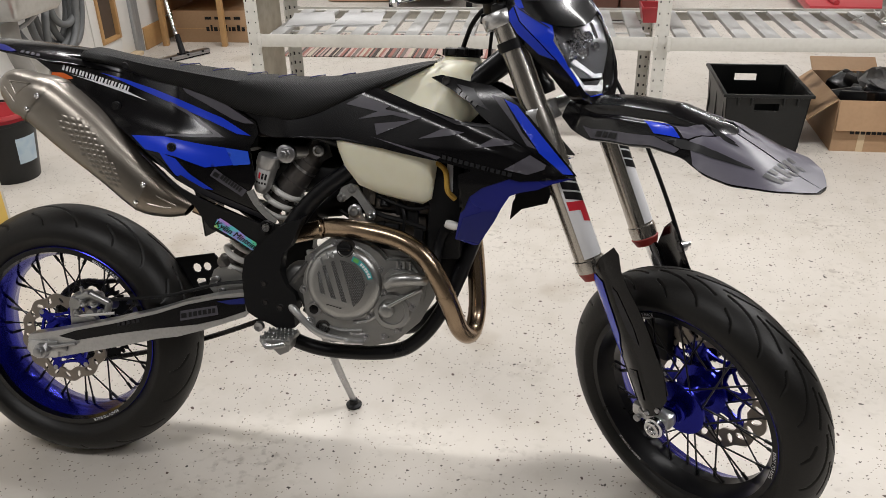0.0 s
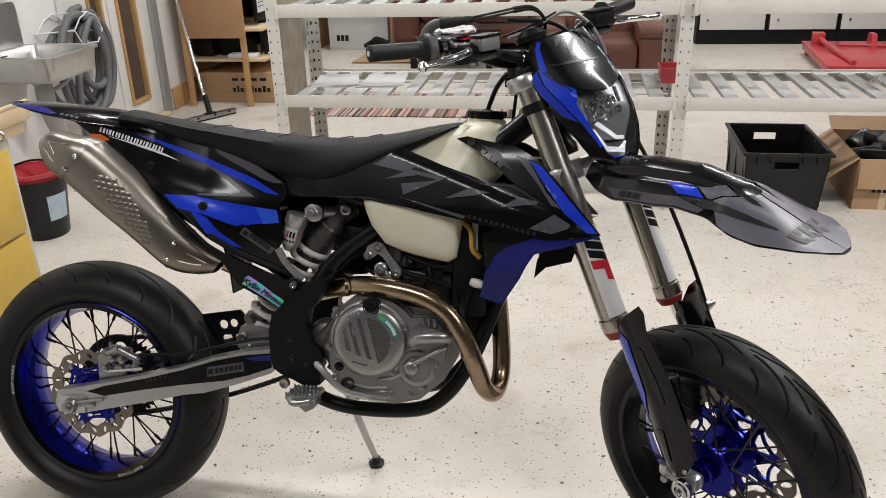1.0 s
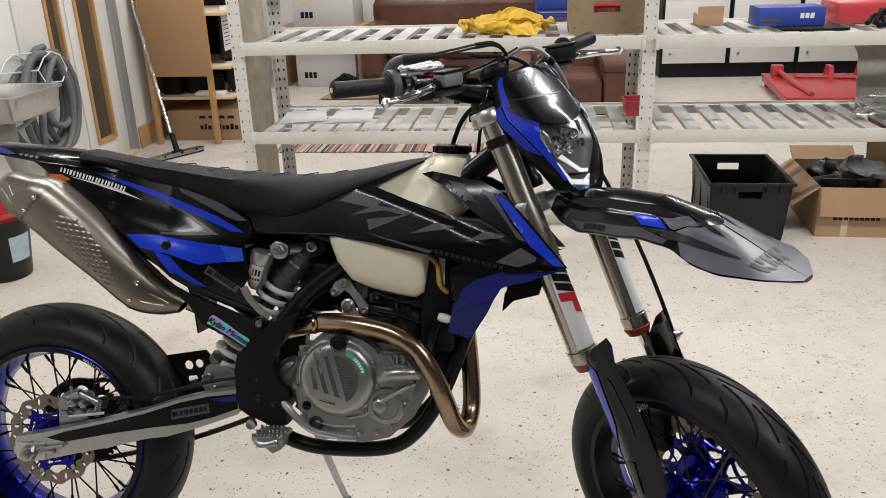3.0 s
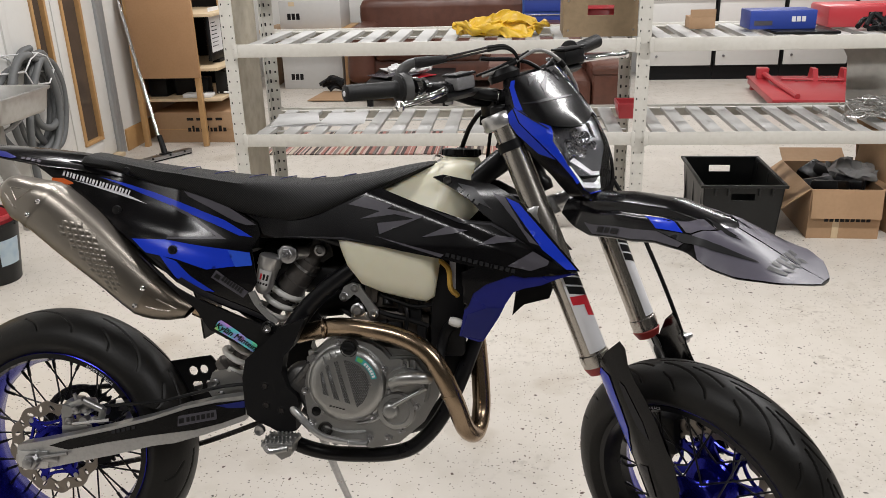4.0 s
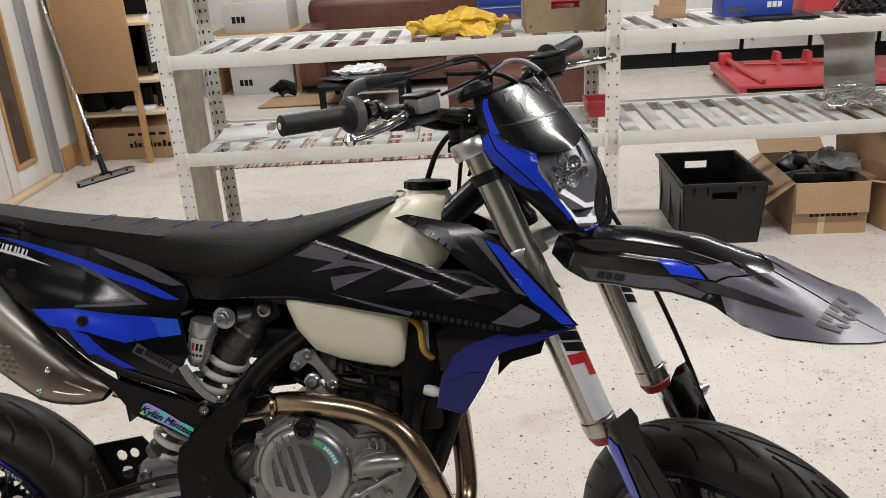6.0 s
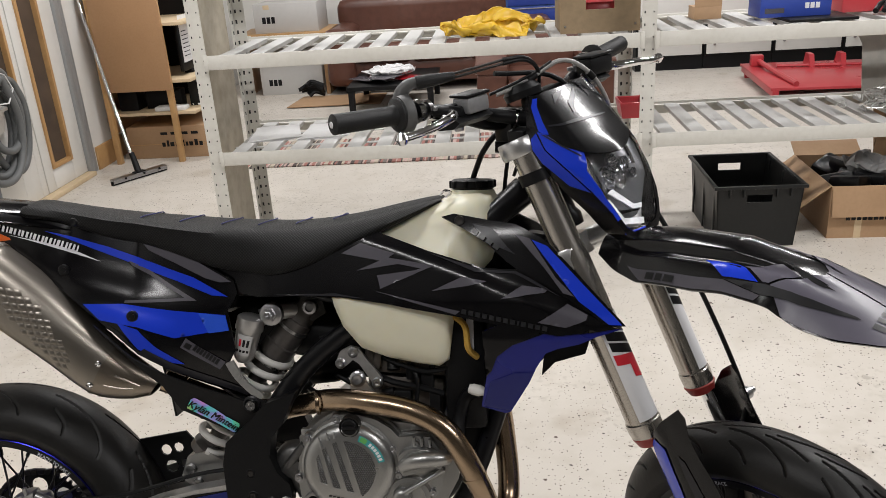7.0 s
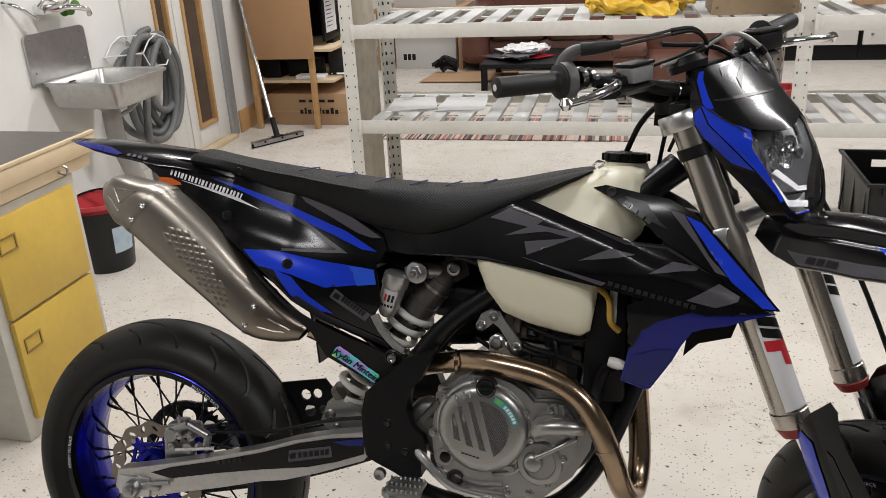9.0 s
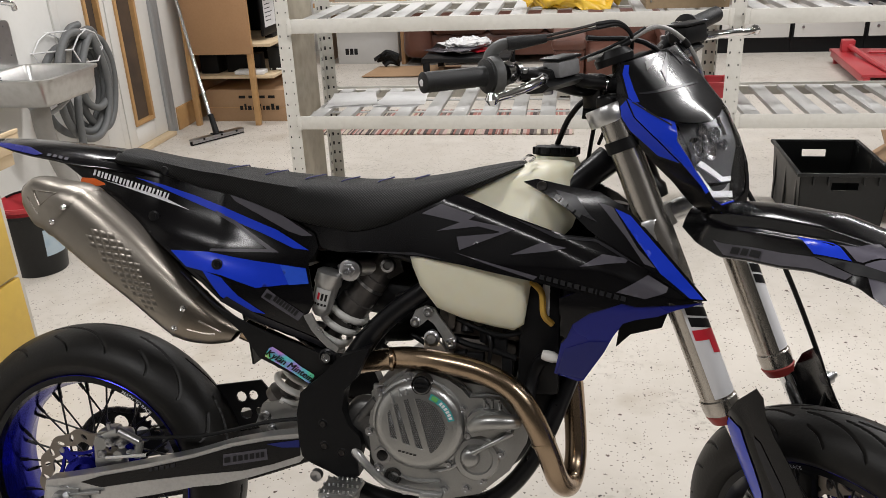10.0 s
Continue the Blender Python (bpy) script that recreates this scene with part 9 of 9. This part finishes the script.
W2, D2, HC = 0.185, 0.265, 0.288
CM = Matrix.Translation((1.035, 4.03, 0)) @ Matrix.Rotation(radians(-1), 4, "Z")
slot = [(-0.055, 0.215), (0.055, 0.215), (0.055, 0.250), (-0.055, 0.250)]
part("floor_panel", box((-W2 * 0.9, -D2 * 0.92, 0.004), (W2 * 0.9, D2 * 0.92, 0.012), 0.002, CM), M_CRATE, crate)
for s in (1, -1):
    bm = warp(crate_wall(-W2, W2, 0.004, HC, slot), lambda c, s=s: CM @ Vector((c.x * (0.90 + 0.10 * c.z / HC), s * (-D2 * (0.92 + 0.08 * c.z / HC) + c.y), c.z)))
    part("end_wall", bm, M_CRATE, crate, "crate end wall with a hand slot")
    bm = warp(crate_wall(-D2, D2, 0.004, HC, None), lambda c, s=s: CM @ Vector((s * (W2 * (0.90 + 0.10 * c.z / HC) - c.y), c.x * (0.92 + 0.08 * c.z / HC), c.z)))
    part("side_wall", bm, M_CRATE, crate)
bm = bmesh.new()
for lo, hi in (((-W2 - 0.014, -D2 - 0.014), (W2 + 0.014, -D2 + 0.004)), ((-W2 - 0.014, D2 - 0.004), (W2 + 0.014, D2 + 0.014)), ((-W2 - 0.014, -D2 + 0.004), (-W2 + 0.004, D2 - 0.004)), ((W2 - 0.004, -D2 + 0.004), (W2 + 0.014, D2 - 0.004))):
    add_box(bm, (lo[0], lo[1], HC - 0.008), (hi[0], hi[1], HC + 0.006), 0.003, CM)
part("rim", bm, M_CRATE, crate)
for s in (-1, 1):
    for x in (-0.13, -0.07, 0.07, 0.13):
        part("rib", box((x - 0.004, s * (D2 + 0.001), HC - 0.045), (x + 0.004, s * (D2 + 0.013), HC - 0.008), 0.001, CM), M_CRATE, crate)
    for y in (-0.2, 0.0, 0.2):
        part("rib", box((s * (W2 - 0.01), y - 0.012, 0.02), (s * (W2 - 0.003), y + 0.012, HC - 0.01), 0.002, CM), M_CRATE, crate)


def carton(name, label, m, w, d, h, flaps, mat):
    """An open box of four card walls, a bottom and folded flaps (side, lean in degrees)."""
    c = thing(name, label, "box", m=m)
    t = 0.005
    part("bottom", box((-w, -d, 0), (w, d, t)), mat, c)
    part("wall", box((-w, -d, t), (w, -d + t, h)), mat, c)
    part("wall", box((-w, d - t, t), (w, d, h)), mat, c)
    part("wall", box((-w, -d + t, t), (-w + t, d - t, h)), mat, c)
    part("wall", box((w - t, -d + t, t), (w, d - t, h)), mat, c)
    for sidek, lean, ln in flaps:
        if sidek in "sn":
            s = -1 if sidek == "s" else 1
            f = box((-w + 0.004, 0, 0), (w - 0.004, 0.004, ln), 0, Matrix.Translation((0, s * d, h)) @ Matrix.Rotation(radians(-s * lean), 4, "X"))
        else:
            s = -1 if sidek == "w" else 1
            f = box((0, -d + 0.004, 0), (0.004, d - 0.004, ln), 0, Matrix.Translation((s * w, 0, h)) @ Matrix.Rotation(radians(s * lean), 4, "Y"))
        part("flap", f, mat, c)
    return c


box_a = carton("parts_carton", "open cardboard box full of black motorcycle parts", Matrix.Translation((1.545, 4.12, 0)) @ Matrix.Rotation(radians(-2), 4, "Z"), 0.165, 0.27, 0.245, (("s", 172, 0.14), ("w", 128, 0.16), ("n", 60, 0.1), ("e", 100, 0.12)), M_CARTON)
part("tape", box((-0.05, -0.2715, 0.0), (-0.02, -0.2703, 0.10)), M_PALEWOOD, box_a)
for k in range(9):
    part("mark", box((-0.09 + 0.024 * k, -0.2722, 0.085), (-0.072 + 0.024 * k, -0.2702, 0.103)), M_TEXT, box_a)
rng = random.Random(21)
for k in range(9):
    w = rng.uniform(0.04, 0.075)
    bm = box((-w, -w * 1.3, -0.03), (w, w * 1.3, 0.035), 0.016, pose(1.545 + rng.uniform(-0.085, 0.085), 4.12 + rng.uniform(-0.17, 0.18), 0.195 + rng.uniform(-0.01, 0.035), rng.uniform(-20, 20), rng.uniform(-20, 20), rng.uniform(0, 180)))
    solid("plastic_part", bm, M_FRAME, "black moulded motorcycle part in the cardboard box", "part", "parts in the carton")
bm = bmesh.new()
bmesh.ops.create_icosphere(bm, subdivisions=4, radius=1.0)
warp(bm, lambda c: Vector((1.64 + 0.10 * c.x, 4.10 + 0.13 * c.y, 0.27 + 0.04 * c.z)) + Vector(noise.noise_vector(c * 2.2)) * 0.04)
solid("polythene_bag", bm, material("grey_polythene", (0.22, 0.22, 0.22), 0.2, 0, 0.3, 20), "crumpled grey polythene bag in the box", "bag")
carton("tall_carton", "tall brown cardboard box with raised flaps", Matrix.Translation((2.02, 3.98, 0)) @ Matrix.Rotation(radians(12), 4, "Z"), 0.25, 0.33, 0.30, (("w", -8, 0.16), ("n", 12, 0.2)), M_CARTON)
red_tub = thing("red_tray", "low red metal tray on the floor beside the boxes", "tray")
part("body", open_tray(1.80, 2.10, 3.40, 3.62, 0.01, 0.05, 0.004, 0.01, 0.006), M_REDPAINT, red_tub)

# ---- things on the rack ----
TOPZ, LOWZ = 0.964, 0.542
bm = bmesh.new()
bmesh.ops.create_icosphere(bm, subdivisions=5, radius=1.0)


def crumple(c):
    n = Vector(noise.noise_vector(c * 1.8)) * 0.05 + Vector(noise.noise_vector(c * 5)) * 0.018
    p = Vector((-0.11 + 0.20 * c.x, 4.04 + 0.12 * c.y, TOPZ + 0.035 + (0.038 + 0.016 * math.sin(4.2 * c.x + 0.6)) * c.z)) + n
    p.z = max(p.z, TOPZ + 0.0005)
    return p


warp(bm, crumple)
solid("yellow_bag", bm, M_BAG, "crumpled bright yellow plastic bag on the upper shelf", "bag", smooth=60)
ammo = thing("wooden_crate", "old olive wooden crate with a hand slot on the upper shelf", "crate")
bx0, bx1, by0, by1 = 0.18, 0.515, 3.90, 4.22
for y in (by0, by1 - 0.014):
    part("side_board", warp(plate([(bx0, TOPZ), (bx1, TOPZ), (bx1, TOPZ + 0.19), (bx0, TOPZ + 0.19)], [[((bx0 + bx1) / 2 - 0.06, TOPZ + 0.095), ((bx0 + bx1) / 2 + 0.06, TOPZ + 0.095), ((bx0 + bx1) / 2 + 0.06, TOPZ + 0.14), ((bx0 + bx1) / 2 - 0.06, TOPZ + 0.14)]], 0, 0.014), lambda c, y=y: Vector((c.x, y + c.y, c.z))), M_AMMO, ammo)
for x in (bx0, bx1 - 0.014):
    part("end_board", box((x, by0 + 0.014, TOPZ), (x + 0.014, by1 - 0.014, TOPZ + 0.19), 0.002), M_AMMO, ammo)
part("bottom_board", box((bx0 + 0.014, by0 + 0.014, TOPZ), (bx1 - 0.014, by1 - 0.014, TOPZ + 0.012)), M_AMMO, ammo)
for x in (bx0 + 0.02, bx1 - 0.02):
    for z in (0.03, 0.16):
        part("nail", lathe((x, by0, TOPZ + z), (0, -1, 0), [(0, 0.005), (0.002, 0.004), (0.002, 0)], 8), M_STEEL, ammo)
solid("red_rag", box((bx0 + 0.04, by0 + 0.05, TOPZ + 0.012), (bx1 - 0.05, by1 - 0.05, TOPZ + 0.13), 0.04), M_REDPAINT, "red cloth inside the wooden crate", "cloth")
bb = thing("blue_carton", "small dark blue printed carton on the upper shelf", "box")
part("body", box((1.03, 3.97, TOPZ + 0.012), (1.325, 4.14, TOPZ + 0.095), 0.003), M_BLUEBOX, bb)
for k in range(3):
    part("mark", box((1.215 + 0.022 * k, 3.9685, TOPZ + 0.045), (1.232 + 0.022 * k, 3.9697, TOPZ + 0.068)), M_WHITE, bb)
part("mark", box((1.05, 3.9685, TOPZ + 0.03), (1.13, 3.9697, TOPZ + 0.05)), M_GREY, bb)
solid("dark_tray", box((1.12, 3.86, TOPZ), (1.40, 4.10, TOPZ + 0.012), 0.003), M_MATT, "flat black plastic piece under the carton", "tray")
sc = thing("small_carton", "small brown cardboard box on the upper shelf", "box")
part("body", box((0.80, 4.16, TOPZ), (0.92, 4.28, TOPZ + 0.055), 0.002), M_CARTON, sc)
part("flap", box((0.80, 4.16, TOPZ + 0.055), (0.92, 4.163, TOPZ + 0.09), 0, None), M_CARTON, sc)
rb = thing("red_tool_case", "red plastic case on the upper shelf", "case")
part("body", box((1.42, 4.10, TOPZ), (1.85, 4.36, TOPZ + 0.10), 0.012), M_REDPAINT, rb)
part("latch", box((1.60, 4.092, TOPZ + 0.04), (1.66, 4.10, TOPZ + 0.07), 0.002), M_MATT, rb)
cb = thing("cable_bundle", "bundle of thick black cable on the upper shelf", "cable")
rng = random.Random(8)
for k in range(9):
    x = 1.50 + 0.035 * k
    part("cable_loop", tube([(x, 3.95, TOPZ + 0.02), (x + 0.05, 4.0, TOPZ + 0.05 + rng.uniform(-0.01, 0.02)), (x + 0.09, 3.94, TOPZ + 0.02), (x + 0.03, 3.90, TOPZ + 0.015)], 0.012, 8), M_MATT, cb)
red_l = thing("red_parts_bin", "small open red parts bin on the lower shelf", "bin")
part("body", open_tray(0.470, 0.585, 4.08, 4.24, LOWZ + 0.004, LOWZ + 0.075, 0.003, 0.012, 0.004), M_REDPAINT, red_l)
for x0, rz in ((-1.31, 6), (-1.06, -3)):
    for k in range(4):
        bm = box((-0.105, -0.148, 0), (0.105, 0.148, 0.0012), 0, pose(x0 + 0.13 + 0.006 * k, 4.11 + 0.004 * k, LOWZ + 0.0005 + 0.0022 * k, 0, 0, rz + 3 * k))
        solid("paper_sheet", bm, M_PAPER, "white printed paper sheet on the lower shelf", "paper", "papers on the shelf")
sheet_metal = solid("metal_sheet", warp(plate([(1.60, LOWZ), (1.84, LOWZ), (1.83, LOWZ + 0.34), (1.55, LOWZ + 0.36), (1.60, LOWZ + 0.26)], [], 0, 0.004), lambda c: Vector((c.x, 4.20 + c.y + 0.25 * max(0, c.z - LOWZ) , c.z))), material("dull_sheet_metal", (0.46, 0.44, 0.40), 0.55, 0.1, 0.4, 20, 0.05), "dull grey metal sheet leaning on the rack", "metal sheet")
M_WIRE = material("pale_wire", (0.60, 0.60, 0.58), 0.3, 0.5)
rng = random.Random(3)
heap = thing("wire_heap", "heap of bent pale wire hooks on the lower shelf", "wire")
for k in range(60):
    cx, cy = 1.66 + rng.gauss(0, 0.09), 4.02 + rng.gauss(0, 0.06)
    cz = LOWZ + 0.006 + 0.09 * rng.random() * max(0.1, 1 - ((cx - 1.66) / 0.2) ** 2)
    p = [(cx + rng.uniform(-0.05, 0.05), cy + rng.uniform(-0.05, 0.05), cz + rng.uniform(0, 0.03)) for _ in range(4)]
    part("wire_hook", tube(p, 0.0028, 5, 4), M_WIRE, heap)
